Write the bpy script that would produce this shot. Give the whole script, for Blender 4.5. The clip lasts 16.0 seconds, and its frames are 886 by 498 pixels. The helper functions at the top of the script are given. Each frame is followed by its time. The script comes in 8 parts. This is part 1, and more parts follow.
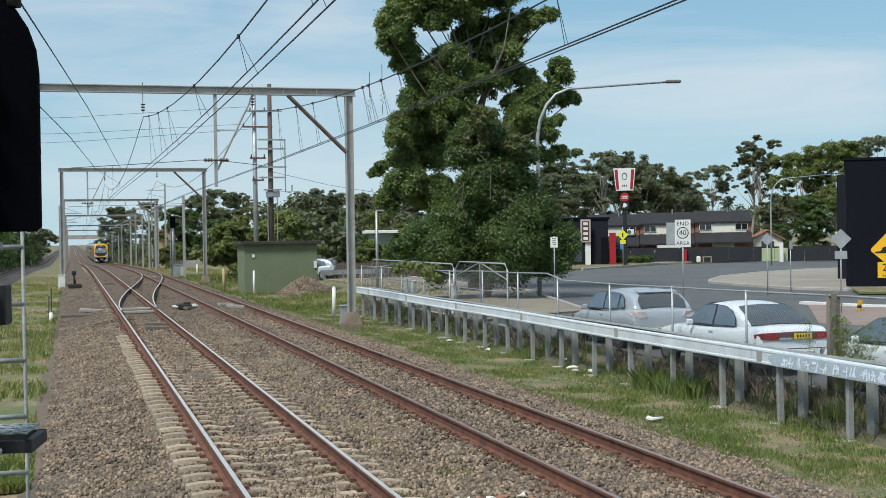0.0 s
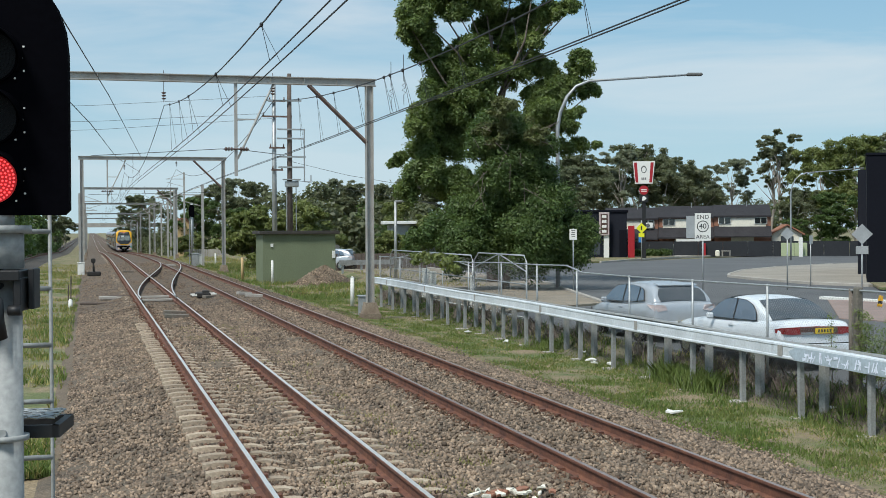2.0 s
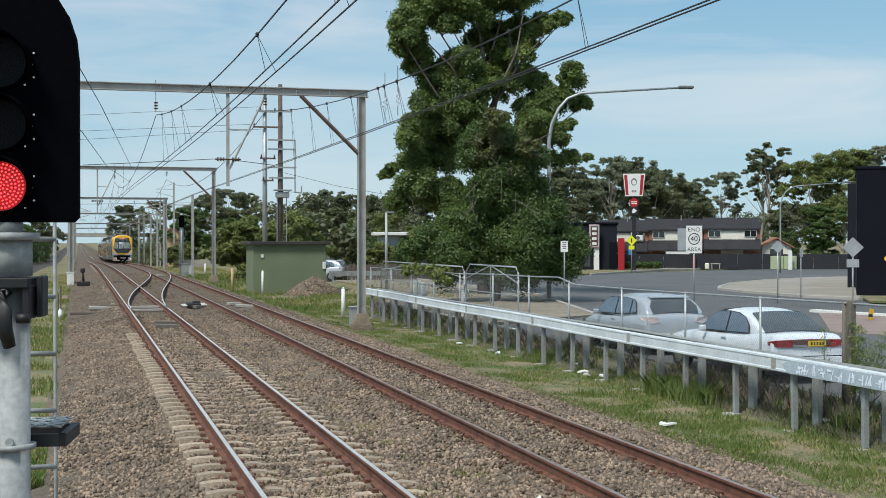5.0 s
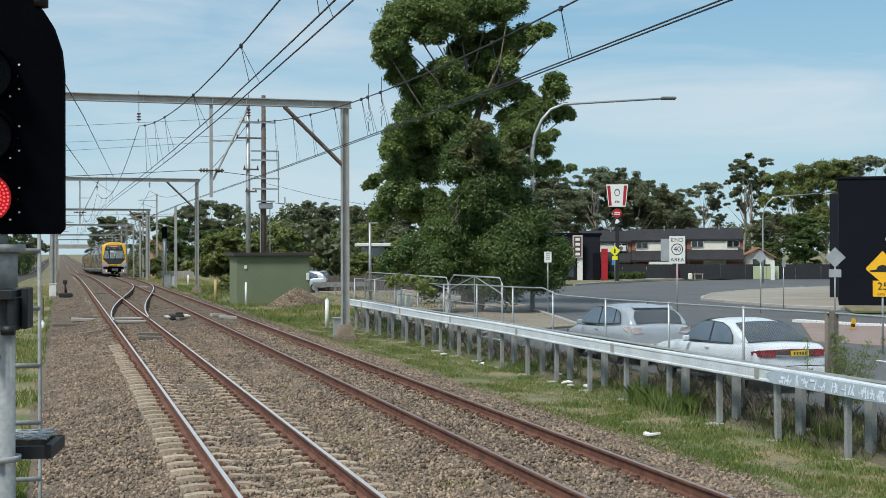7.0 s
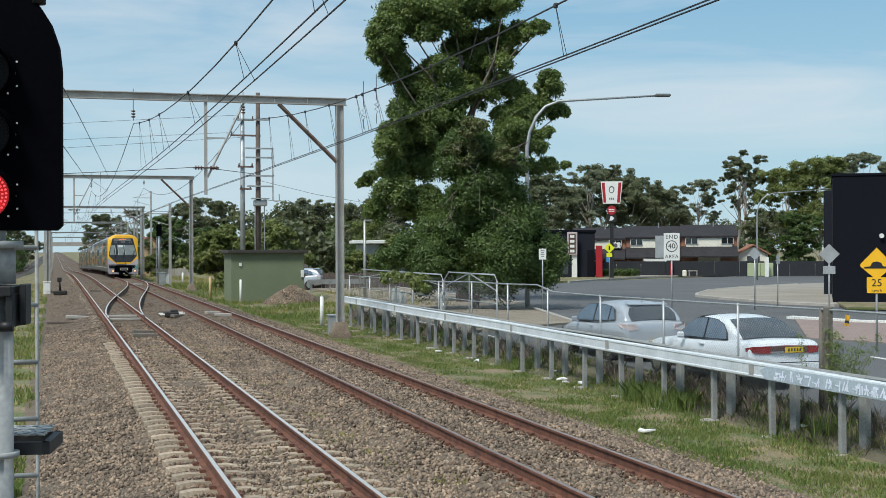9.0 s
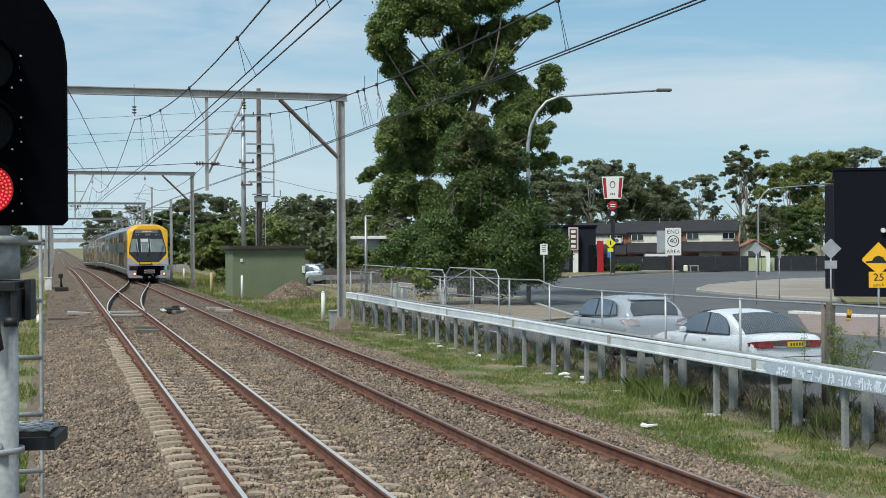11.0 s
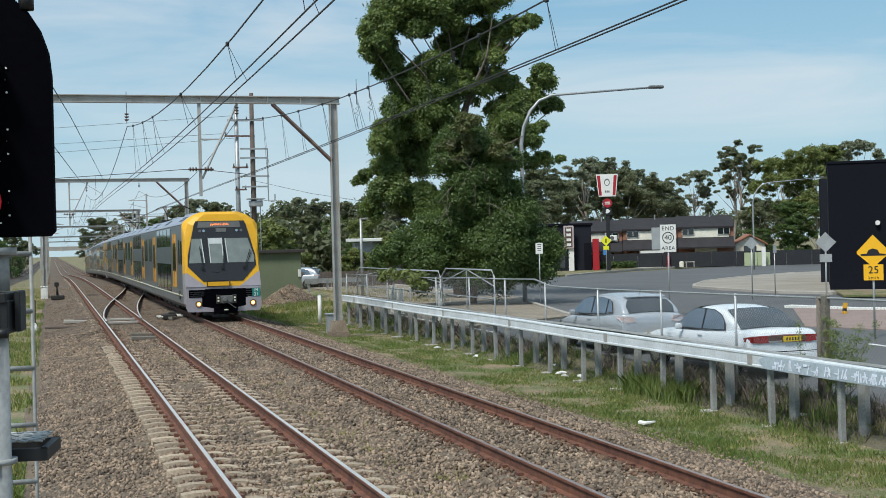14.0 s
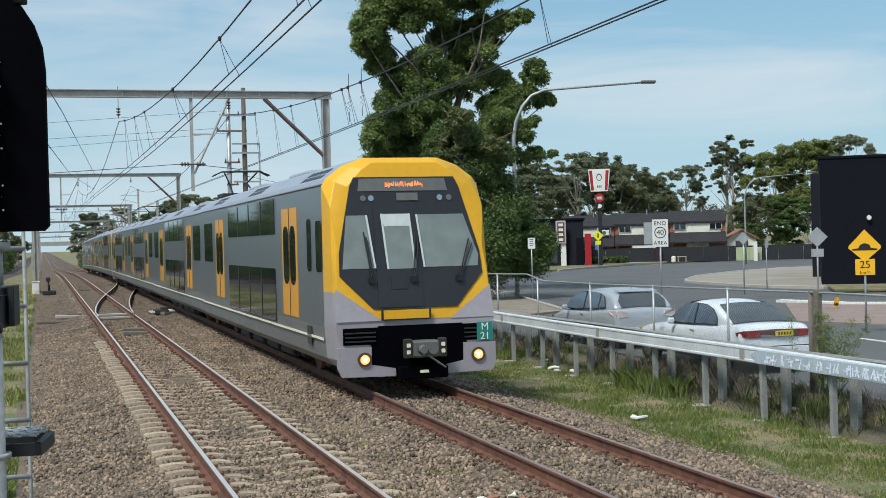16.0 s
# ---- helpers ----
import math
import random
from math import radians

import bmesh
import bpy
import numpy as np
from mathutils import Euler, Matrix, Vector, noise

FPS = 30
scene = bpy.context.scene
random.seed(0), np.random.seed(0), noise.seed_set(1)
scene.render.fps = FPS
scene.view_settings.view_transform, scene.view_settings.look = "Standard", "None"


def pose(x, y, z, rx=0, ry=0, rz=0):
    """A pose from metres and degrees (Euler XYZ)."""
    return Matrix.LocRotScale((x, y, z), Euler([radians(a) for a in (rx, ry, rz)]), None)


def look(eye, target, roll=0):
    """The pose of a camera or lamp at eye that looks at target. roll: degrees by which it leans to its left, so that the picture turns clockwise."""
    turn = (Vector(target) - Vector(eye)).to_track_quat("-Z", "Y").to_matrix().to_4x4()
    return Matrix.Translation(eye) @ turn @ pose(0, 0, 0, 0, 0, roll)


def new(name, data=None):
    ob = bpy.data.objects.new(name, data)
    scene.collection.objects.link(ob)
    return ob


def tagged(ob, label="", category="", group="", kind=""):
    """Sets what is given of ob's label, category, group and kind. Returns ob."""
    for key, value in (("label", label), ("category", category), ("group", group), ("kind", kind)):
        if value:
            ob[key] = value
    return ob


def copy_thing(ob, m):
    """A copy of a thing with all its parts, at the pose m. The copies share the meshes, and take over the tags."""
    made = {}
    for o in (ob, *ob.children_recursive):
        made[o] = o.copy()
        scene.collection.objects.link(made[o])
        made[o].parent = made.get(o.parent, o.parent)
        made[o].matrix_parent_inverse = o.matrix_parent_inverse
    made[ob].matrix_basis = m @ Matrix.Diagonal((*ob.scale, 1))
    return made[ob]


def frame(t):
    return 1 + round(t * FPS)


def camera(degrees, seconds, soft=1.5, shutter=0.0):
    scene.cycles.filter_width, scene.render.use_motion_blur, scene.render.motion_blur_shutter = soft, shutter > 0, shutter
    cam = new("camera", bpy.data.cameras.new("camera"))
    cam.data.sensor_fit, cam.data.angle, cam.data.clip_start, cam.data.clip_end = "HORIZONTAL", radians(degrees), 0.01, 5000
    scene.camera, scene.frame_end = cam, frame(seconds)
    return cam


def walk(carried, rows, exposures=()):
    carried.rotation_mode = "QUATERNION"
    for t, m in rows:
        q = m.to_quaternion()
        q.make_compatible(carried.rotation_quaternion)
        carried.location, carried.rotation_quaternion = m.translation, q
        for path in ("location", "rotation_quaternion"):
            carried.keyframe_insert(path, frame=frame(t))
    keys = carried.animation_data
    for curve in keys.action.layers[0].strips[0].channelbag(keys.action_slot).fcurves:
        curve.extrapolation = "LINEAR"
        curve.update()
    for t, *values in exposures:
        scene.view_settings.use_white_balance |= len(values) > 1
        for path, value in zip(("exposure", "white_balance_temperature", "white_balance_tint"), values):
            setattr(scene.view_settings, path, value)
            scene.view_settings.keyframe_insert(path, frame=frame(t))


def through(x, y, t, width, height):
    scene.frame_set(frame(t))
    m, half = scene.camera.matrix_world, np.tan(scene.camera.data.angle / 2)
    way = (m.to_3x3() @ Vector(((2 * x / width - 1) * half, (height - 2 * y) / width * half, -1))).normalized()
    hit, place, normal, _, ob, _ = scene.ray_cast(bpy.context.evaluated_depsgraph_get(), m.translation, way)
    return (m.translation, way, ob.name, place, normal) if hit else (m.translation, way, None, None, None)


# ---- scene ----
cam = camera(37.65, 16.0, soft=0.9)
walk(cam, [
    (0.0, pose(0.133, -0.139, 2.723, 89.477, 0.847, -15.984)),
    (0.5, pose(0.127, -0.128, 2.725, 89.474, 0.854, -15.923)),
    (1.0, pose(0.128, -0.141, 2.724, 89.421, 0.795, -15.768)),
    (1.5, pose(0.119, -0.116, 2.717, 89.281, 0.583, -15.510)),
    (2.0, pose(0.094, -0.079, 2.708, 89.110, 0.289, -15.205)),
    (2.5, pose(0.038, -0.037, 2.696, 89.022, 0.099, -14.969)),
    (3.0, pose(-0.012, 0.016, 2.692, 89.087, 0.007, -14.953)),
    (3.5, pose(-0.000, 0.000, 2.700, 89.228, 0.000, -15.108)),
    (4.0, pose(0.012, -0.019, 2.698, 89.342, -0.031, -15.291)),
    (6.5, pose(0.017, -0.045, 2.701, 90.030, 0.135, -16.249)),
    (7.0, pose(0.004, -0.048, 2.700, 90.093, 0.118, -16.403)),
    (7.5, pose(-0.003, -0.054, 2.696, 90.085, 0.146, -16.487)),
    (8.0, pose(-0.004, -0.064, 2.698, 90.047, 0.186, -16.525)),
    (8.5, pose(-0.004, -0.054, 2.696, 90.014, 0.221, -16.559)),
    (9.0, pose(-0.011, -0.065, 2.695, 89.972, 0.182, -16.645)),
    (11.5, pose(-0.025, -0.038, 2.689, 89.750, 0.381, -16.601)),
    (12.0, pose(-0.022, -0.042, 2.691, 89.891, 0.588, -16.666)),
    (12.5, pose(-0.022, -0.052, 2.692, 89.945, 0.839, -16.750)),
    (13.0, pose(-0.013, -0.048, 2.695, 89.931, 1.066, -16.794)),
    (13.5, pose(-0.002, -0.055, 2.695, 89.860, 1.293, -16.796)),
    (14.0, pose(0.001, -0.066, 2.699, 89.807, 1.417, -16.784)),
    (14.5, pose(0.003, -0.070, 2.698, 89.791, 1.500, -16.809)),
    (15.0, pose(0.003, -0.073, 2.699, 89.750, 1.489, -16.866)),
    (15.5, pose(-0.001, -0.072, 2.699, 89.678, 1.436, -16.985)),
    (16.0, pose(-0.008, -0.062, 2.697, 89.578, 1.447, -17.133)),
])

# ---- light ----
world = bpy.data.worlds.new("sky")
scene.world = world
world.use_nodes = True
wn, wl = world.node_tree.nodes, world.node_tree.links
SUN_EL, SUN_AZ = 55, -128  # degrees above the horizon; turn clockwise from +Y (the sun stands behind the camera)
sky = wn.new("ShaderNodeTexSky")
sky.sky_type, sky.sun_disc = 'NISHITA', False
sky.sun_elevation, sky.sun_rotation = radians(SUN_EL), radians(SUN_AZ)
sky.air_density, sky.dust_density, sky.ozone_density = 1.0, 0.15, 2.5
wc = wn.new("ShaderNodeTexCoord")
wm = wn.new("ShaderNodeMapping")
wm.inputs["Scale"].default_value = (1.6, 1.6, 9.0)
wm.inputs["Rotation"].default_value = (0.0, 0.12, 0.5)
cn = wn.new("ShaderNodeTexNoise")
cn.inputs["Scale"].default_value, cn.inputs["Detail"].default_value, cn.inputs["Roughness"].default_value = 1.7, 7, 0.55
cn.inputs["Distortion"].default_value = 0.5
cr = wn.new("ShaderNodeValToRGB")
cr.color_ramp.elements[0].position, cr.color_ramp.elements[1].position = 0.40, 0.65
cr.color_ramp.elements[1].color = (0.7, 0.7, 0.7, 1)
cmix = wn.new("ShaderNodeMix")
cmix.data_type = 'RGBA'
cmix.inputs[7].default_value = (7.2, 7.4, 7.8, 1)
wl.new(wc.outputs["Generated"], wm.inputs["Vector"])
wl.new(wm.outputs["Vector"], cn.inputs["Vector"])
wl.new(cn.outputs["Fac"], cr.inputs["Fac"])
wl.new(cr.outputs["Color"], cmix.inputs[0])
veil = wn.new("ShaderNodeMix")  # thin even haze over the clear sky
veil.data_type = 'RGBA'
veil.inputs[0].default_value, veil.inputs[7].default_value = 0.65, (2.45, 4.8, 6.65, 1)
wl.new(sky.outputs["Color"], veil.inputs[6])
wl.new(veil.outputs[2], cmix.inputs[6])
sep = wn.new("ShaderNodeSeparateXYZ")
low = wn.new("ShaderNodeMapRange")  # paler air towards the horizon
low.inputs["From Min"].default_value, low.inputs["From Max"].default_value = 0.0, 0.2
low.inputs["To Min"].default_value, low.inputs["To Max"].default_value = 0.75, 0.0
air = wn.new("ShaderNodeMix")
air.data_type = 'RGBA'
air.inputs[7].default_value = (4.9, 6.5, 7.3, 1)
wl.new(wc.outputs["Generated"], sep.inputs["Vector"])
wl.new(sep.outputs["Z"], low.inputs["Value"])
wl.new(low.outputs["Result"], air.inputs[0])
wl.new(cmix.outputs[2], air.inputs[6])
wl.new(air.outputs[2], wn["Background"].inputs["Color"])
wn["Background"].inputs["Strength"].default_value = 0.106
sun = new("sun", bpy.data.lights.new("sun", 'SUN'))
sun.data.energy, sun.data.angle, sun.data.color = 3.75, radians(14), (1.0, 0.965, 0.90)
_az, _el = radians(SUN_AZ), radians(SUN_EL)
sun.matrix_world = look((math.sin(_az) * math.cos(_el) * 50, math.cos(_az) * math.cos(_el) * 50, math.sin(_el) * 50), (0, 0, 0))
scene.view_settings.exposure = 0.0
scene.view_settings.use_white_balance = True
scene.view_settings.white_balance_temperature, scene.view_settings.white_balance_tint = 6380, 6.5


# ---- materials ----
def mat(name, color, rough=0.7, metal=0.0, var=0.25, scale=6.0, fine=60.0, bump=0.15, color2=None, spec=0.5, emit=0.0, depth=0.01, island=0.0, each=0.0, contrast=(0.3, 0.7), coords="Object"):
    m = bpy.data.materials.new(name)
    m.use_nodes = True
    n, l = m.node_tree.nodes, m.node_tree.links
    b = n["Principled BSDF"]
    b.inputs["Roughness"].default_value, b.inputs["Metallic"].default_value = rough, metal
    b.inputs["Specular IOR Level"].default_value = spec
    tc = n.new("ShaderNodeTexCoord")
    n1, n2 = n.new("ShaderNodeTexNoise"), n.new("ShaderNodeTexNoise")
    n1.inputs["Scale"].default_value, n1.inputs["Detail"].default_value = scale, 5
    n2.inputs["Scale"].default_value, n2.inputs["Detail"].default_value = fine, 4
    for q in (n1, n2):
        l.new(tc.outputs[coords], q.inputs["Vector"])
    ramp = n.new("ShaderNodeMapRange")
    ramp.inputs["From Min"].default_value, ramp.inputs["From Max"].default_value = contrast
    l.new(n1.outputs["Fac"], ramp.inputs["Value"])
    c2 = color2 or tuple(c * (1 - var) for c in color)
    mix = n.new("ShaderNodeMix")
    mix.data_type = 'RGBA'
    mix.inputs[6].default_value, mix.inputs[7].default_value = (*color, 1), (*c2, 1)
    l.new(ramp.outputs["Result"], mix.inputs[0])
    last = mix.outputs[2]
    hsv = n.new("ShaderNodeHueSaturation")
    fr = n.new("ShaderNodeMapRange")
    fr.inputs["From Min"].default_value, fr.inputs["From Max"].default_value = 0.25, 0.75
    fr.inputs["To Min"].default_value, fr.inputs["To Max"].default_value = 1 - var, 1 + var
    l.new(n2.outputs["Fac"], fr.inputs["Value"])
    val = fr.outputs["Result"]
    for amount, node, sock in ((island, "ShaderNodeNewGeometry", "Random Per Island"), (each, "ShaderNodeObjectInfo", "Random")):
        if amount:
            g, r2, mu = n.new(node), n.new("ShaderNodeMapRange"), n.new("ShaderNodeMath")
            r2.inputs["To Min"].default_value, r2.inputs["To Max"].default_value = 1 - amount, 1 + amount
            l.new(g.outputs[sock], r2.inputs["Value"])
            mu.operation = 'MULTIPLY'
            l.new(val, mu.inputs[0])
            l.new(r2.outputs["Result"], mu.inputs[1])
            val = mu.outputs[0]
    l.new(val, hsv.inputs["Value"])
    l.new(last, hsv.inputs["Color"])
    l.new(hsv.outputs["Color"], b.inputs["Base Color"])
    if bump:
        bp = n.new("ShaderNodeBump")
        bp.inputs["Strength"].default_value, bp.inputs["Distance"].default_value = bump, depth
        l.new(n2.outputs["Fac"], bp.inputs["Height"])
        l.new(bp.outputs["Normal"], b.inputs["Normal"])
    if emit:
        b.inputs["Emission Color"].default_value = (*color, 1)
        b.inputs["Emission Strength"].default_value = emit
    return m


def glass(name, tint=(0.03, 0.04, 0.045), rough=0.06, spec=0.7):
    m = mat(name, tint, rough, var=0.15, scale=0.8, fine=3, bump=0.02, spec=spec)
    return m


def leafy(name, a, b_, through=0.25):
    m = mat(name, a, 0.5, var=0.22, scale=0.6, fine=4, bump=0, color2=b_, island=0.35, spec=0.35)
    n, l = m.node_tree.nodes, m.node_tree.links
    p = n["Principled BSDF"]
    t, mx = n.new("ShaderNodeBsdfTranslucent"), n.new("ShaderNodeMixShader")
    t.inputs["Color"].default_value = (a[0] * 1.5, a[1] * 1.6, a[2], 1)
    mx.inputs["Fac"].default_value = through
    l.new(p.outputs["BSDF"], mx.inputs[1])
    l.new(t.outputs["BSDF"], mx.inputs[2])
    l.new(mx.outputs["Shader"], n["Material Output"].inputs["Surface"])
    return m


M = {}
M["ballast"] = mat("ballast", (0.182, 0.135, 0.092), 0.95, var=0.45, scale=1.2, fine=24, bump=0.9, depth=0.03, color2=(0.105, 0.082, 0.06))
M["darkballast"] = mat("dark_ballast", (0.085, 0.072, 0.06), 0.95, var=0.4, scale=1.2, fine=24, bump=0.9, depth=0.03, color2=(0.055, 0.047, 0.04))
M["oldballast"] = mat("old_stained_ballast", (0.14, 0.104, 0.074), 0.95, var=0.45, scale=0.7, fine=24, bump=0.9, depth=0.03, color2=(0.085, 0.06, 0.043))
M["stone"] = mat("ballast_stone", (0.285, 0.208, 0.146), 0.9, var=0.3, scale=2.0, fine=40, bump=0.3, color2=(0.135, 0.10, 0.075), island=0.6)
M["farstone"] = mat("old_stained_stone", (0.20, 0.145, 0.10), 0.92, var=0.3, scale=2.0, fine=40, bump=0.3, color2=(0.10, 0.072, 0.052), island=0.6)
M["ruststone"] = mat("rust_stained_stone", (0.15, 0.088, 0.056), 0.92, var=0.3, scale=2.0, fine=40, bump=0.3, color2=(0.085, 0.048, 0.032), island=0.6)
M["soil"] = mat("dark_soil", (0.15, 0.12, 0.085), 0.95, var=0.35, scale=1.5, fine=25, bump=0.7, depth=0.03, color2=(0.09, 0.085, 0.05))
M["stained"] = mat("stained_concrete", (0.27, 0.215, 0.16), 0.9, var=0.3, scale=3, fine=25, bump=0.3, color2=(0.17, 0.12, 0.085))
M["grass"] = mat("grass_ground", (0.115, 0.135, 0.05), 0.95, var=0.45, scale=0.9, fine=18, bump=0.7, depth=0.04, color2=(0.24, 0.18, 0.11), contrast=(0.40, 0.58))
M["blade"] = leafy("grass_blade", (0.13, 0.185, 0.048), (0.19, 0.215, 0.07), 0.3)
M["dryblade"] = leafy("dry_grass_blade", (0.33, 0.29, 0.12), (0.22, 0.22, 0.08), 0.3)
M["dirt"] = mat("dirt", (0.30, 0.25, 0.19), 0.95, var=0.3, scale=0.7, fine=20, bump=0.5, depth=0.02)
M["asphalt"] = mat("asphalt", (0.115, 0.116, 0.118), 0.85, var=0.2, scale=0.25, fine=50, bump=0.3, color2=(0.085, 0.086, 0.088))
M["concrete"] = mat("concrete", (0.42, 0.39, 0.35), 0.85, var=0.15, scale=0.8, fine=25, bump=0.2, color2=(0.33, 0.30, 0.27))
M["apron"] = mat("weathered_apron_concrete", (0.33, 0.295, 0.25), 0.9, var=0.18, scale=0.35, fine=14, bump=0.2, color2=(0.25, 0.225, 0.19))
M["sleeper"] = mat("sleeper_concrete", (0.46, 0.375, 0.28), 0.9, var=0.28, scale=4, fine=40, bump=0.3, color2=(0.28, 0.205, 0.145), each=0.2, coords="Object")
M["rust"] = mat("rusty_steel", (0.19, 0.078, 0.045), 0.85, var=0.35, scale=5, fine=60, bump=0.3, color2=(0.085, 0.035, 0.025))
M["railtop"] = mat("polished_rail_head", (0.82, 0.76, 0.70), 0.36, 0.6, var=0.1, scale=3, fine=20, bump=0.03)
M["railtop2"] = mat("dull_rail_head", (0.42, 0.32, 0.28), 0.45, 0.7, var=0.15, scale=3, fine=20, bump=0.03)
M["galv"] = mat("galvanised_steel", (0.46, 0.47, 0.47), 0.5, 0.55, var=0.12, scale=3, fine=30, bump=0.08, color2=(0.36, 0.37, 0.37))
# galvanised beam; the zinc's sky reflection is put into the near-white base
M["rail_galv"] = mat("guard_rail_steel_sky_sheen", (0.72, 0.755, 0.79), 0.5, 0.1, var=0.14, scale=1.5, fine=20, bump=0.08, color2=(0.56, 0.59, 0.615))
M["postgalv"] = mat("weathered_post_steel", (0.33, 0.34, 0.335), 0.7, 0.2, var=0.2, scale=4, fine=30, bump=0.1, color2=(0.24, 0.24, 0.23))
M["portal"] = mat("painted_steel_grey", (0.42, 0.42, 0.405), 0.6, 0.15, var=0.12, scale=1.5, fine=20, bump=0.1, color2=(0.33, 0.30, 0.27))
M["brace"] = mat("weathered_brace", (0.11, 0.065, 0.05), 0.75, 0.1, var=0.3, scale=3, fine=20, bump=0.15, color2=(0.20, 0.14, 0.12))
M["wire"] = mat("wire_dark", (0.05, 0.05, 0.055), 0.6, 0.4, var=0.1, scale=1, fine=5, bump=0)
M["wirefence"] = mat("fence_wire", (0.27, 0.275, 0.275), 0.55, 0.4, var=0.12, scale=1, fine=5, bump=0)
M["insul"] = mat("insulator_brown", (0.09, 0.05, 0.04), 0.3, var=0.1, scale=3, fine=20, bump=0)
M["timber"] = mat("weathered_timber", (0.15, 0.14, 0.115), 0.9, var=0.3, scale=3, fine=30, bump=0.4, color2=(0.15, 0.12, 0.10))
M["darkwood"] = mat("creosoted_pole", (0.13, 0.10, 0.085), 0.9, var=0.3, scale=3, fine=30, bump=0.4)
M["white"] = mat("white_paint", (0.75, 0.74, 0.70), 0.6, var=0.08, scale=3, fine=20, bump=0.05)
M["mastgrey"] = mat("dull_galvanised_mast", (0.36, 0.365, 0.36), 0.75, 0.15, var=0.18, scale=7, fine=40, bump=0.12, color2=(0.28, 0.285, 0.28))
M["black"] = mat("black_paint", (0.012, 0.012, 0.014), 0.55, var=0.2, scale=4, fine=40, bump=0.05)
M["signalblack"] = mat("signal_black", (0.0025, 0.0025, 0.004), 0.8, var=0.2, scale=4, fine=40, bump=0.03, spec=0.02)
M["hut"] = mat("hut_green", (0.17, 0.20, 0.12), 0.85, var=0.1, scale=0.8, fine=12, bump=0.12, color2=(0.15, 0.175, 0.105))
M["hutroof"] = mat("hut_roof", (0.05, 0.045, 0.04), 0.9, var=0.2, scale=2, fine=20, bump=0.2)
M["bark"] = mat("bark", (0.23, 0.19, 0.16), 0.9, var=0.3, scale=4, fine=20, bump=0.5, depth=0.03, color2=(0.13, 0.10, 0.085))
M["palebark"] = mat("pale_bark", (0.42, 0.38, 0.33), 0.85, var=0.25, scale=3, fine=16, bump=0.3, depth=0.03, color2=(0.24, 0.20, 0.17))
M["leaf"] = leafy("eucalypt_leaf", (0.16, 0.205, 0.058), (0.07, 0.11, 0.034))
M["vine"] = leafy("vine_leaf", (0.105, 0.15, 0.042), (0.05, 0.088, 0.026))
# dull green, lifted in colour to carry the haze of distance
M["farleaf"] = leafy("far_leaf_hazed", (0.15, 0.16, 0.088), (0.095, 0.11, 0.062))
M["creeper"] = leafy("dry_creeper_leaf", (0.13, 0.14, 0.055), (0.08, 0.095, 0.035))
# grey-green leaf, paled further with distance haze in the colour
M["greyleaf"] = leafy("grey_leaf_hazed", (0.22, 0.235, 0.16), (0.14, 0.155, 0.105))
M["brightleaf"] = leafy("bright_leaf", (0.18, 0.20, 0.062), (0.11, 0.14, 0.046))
# train
M["tgrey"] = mat("train_steel_grey", (0.155, 0.17, 0.195), 0.3, 0.4, var=0.05, scale=0.6, fine=8, bump=0.02)
M["troof"] = mat("train_roof", (0.33, 0.36, 0.43), 0.5, 0.2, var=0.08, scale=0.8, fine=8, bump=0.03)
M["tyellow"] = mat("train_yellow", (0.74, 0.385, 0.012), 0.5, var=0.05, scale=1.0, fine=8, bump=0.01)
M["torange"] = mat("train_door_yellow", (0.68, 0.30, 0.018), 0.4, var=0.05, scale=1.0, fine=8, bump=0.01)
M["tlilac"] = mat("train_lower_grey", (0.36, 0.325, 0.355), 0.4, 0.1, var=0.07, scale=1.2, fine=10, bump=0.02)
M["tskirt"] = mat("train_skirt", (0.20, 0.195, 0.19), 0.5, 0.3, var=0.15, scale=1.2, fine=10, bump=0.03)
M["tblack"] = mat("train_black_mask", (0.022, 0.022, 0.024), 0.35, var=0.12, scale=1.5, fine=10, bump=0.02)
M["tunder"] = mat("train_undergear", (0.03, 0.027, 0.025), 0.85, var=0.3, scale=2, fine=15, bump=0.3)
M["tglass"] = glass("train_window_glass", (0.018, 0.022, 0.022), 0.05)
M["cabglass"] = glass("windscreen_glass", (0.21, 0.235, 0.22), 0.08)
M["blind"] = mat("cab_blind", (0.55, 0.58, 0.58), 0.6, var=0.08, scale=1, fine=8, bump=0.02)
M["tline"] = mat("pale_stripe", (0.80, 0.76, 0.58), 0.5, var=0.1, scale=1, fine=8, bump=0)
M["led"] = mat("amber_display", (1.0, 0.26, 0.08), 0.6, var=0.0, bump=0, emit=0.75)
M["panel"] = mat("display_grey", (0.13, 0.13, 0.125), 0.4, var=0.1, scale=2, fine=9, bump=0)
M["headlight"] = mat("headlight_glow", (1.0, 0.50, 0.16), 0.4, var=0.0, bump=0, emit=0.9)
M["filament"] = mat("headlight_core", (1.0, 0.82, 0.55), 0.4, var=0.0, bump=0, emit=2.2)
M["lampring"] = mat("headlight_ring", (0.16, 0.10, 0.07), 0.35, 0.6, var=0.1, bump=0)
M["chrome"] = mat("chrome", (0.6, 0.6, 0.6), 0.25, 1.0, var=0.05, scale=3, fine=9, bump=0)
M["teal"] = mat("teal_plate", (0.02, 0.22, 0.19), 0.5, var=0.06, scale=3, fine=9, bump=0)
M["red"] = mat("signal_red_led", (1.0, 0.075, 0.08), 0.5, var=0.0, bump=0, emit=1.7)
M["redlens"] = mat("red_lens", (0.42, 0.003, 0.008), 0.3, var=0.05, bump=0, emit=0.3)
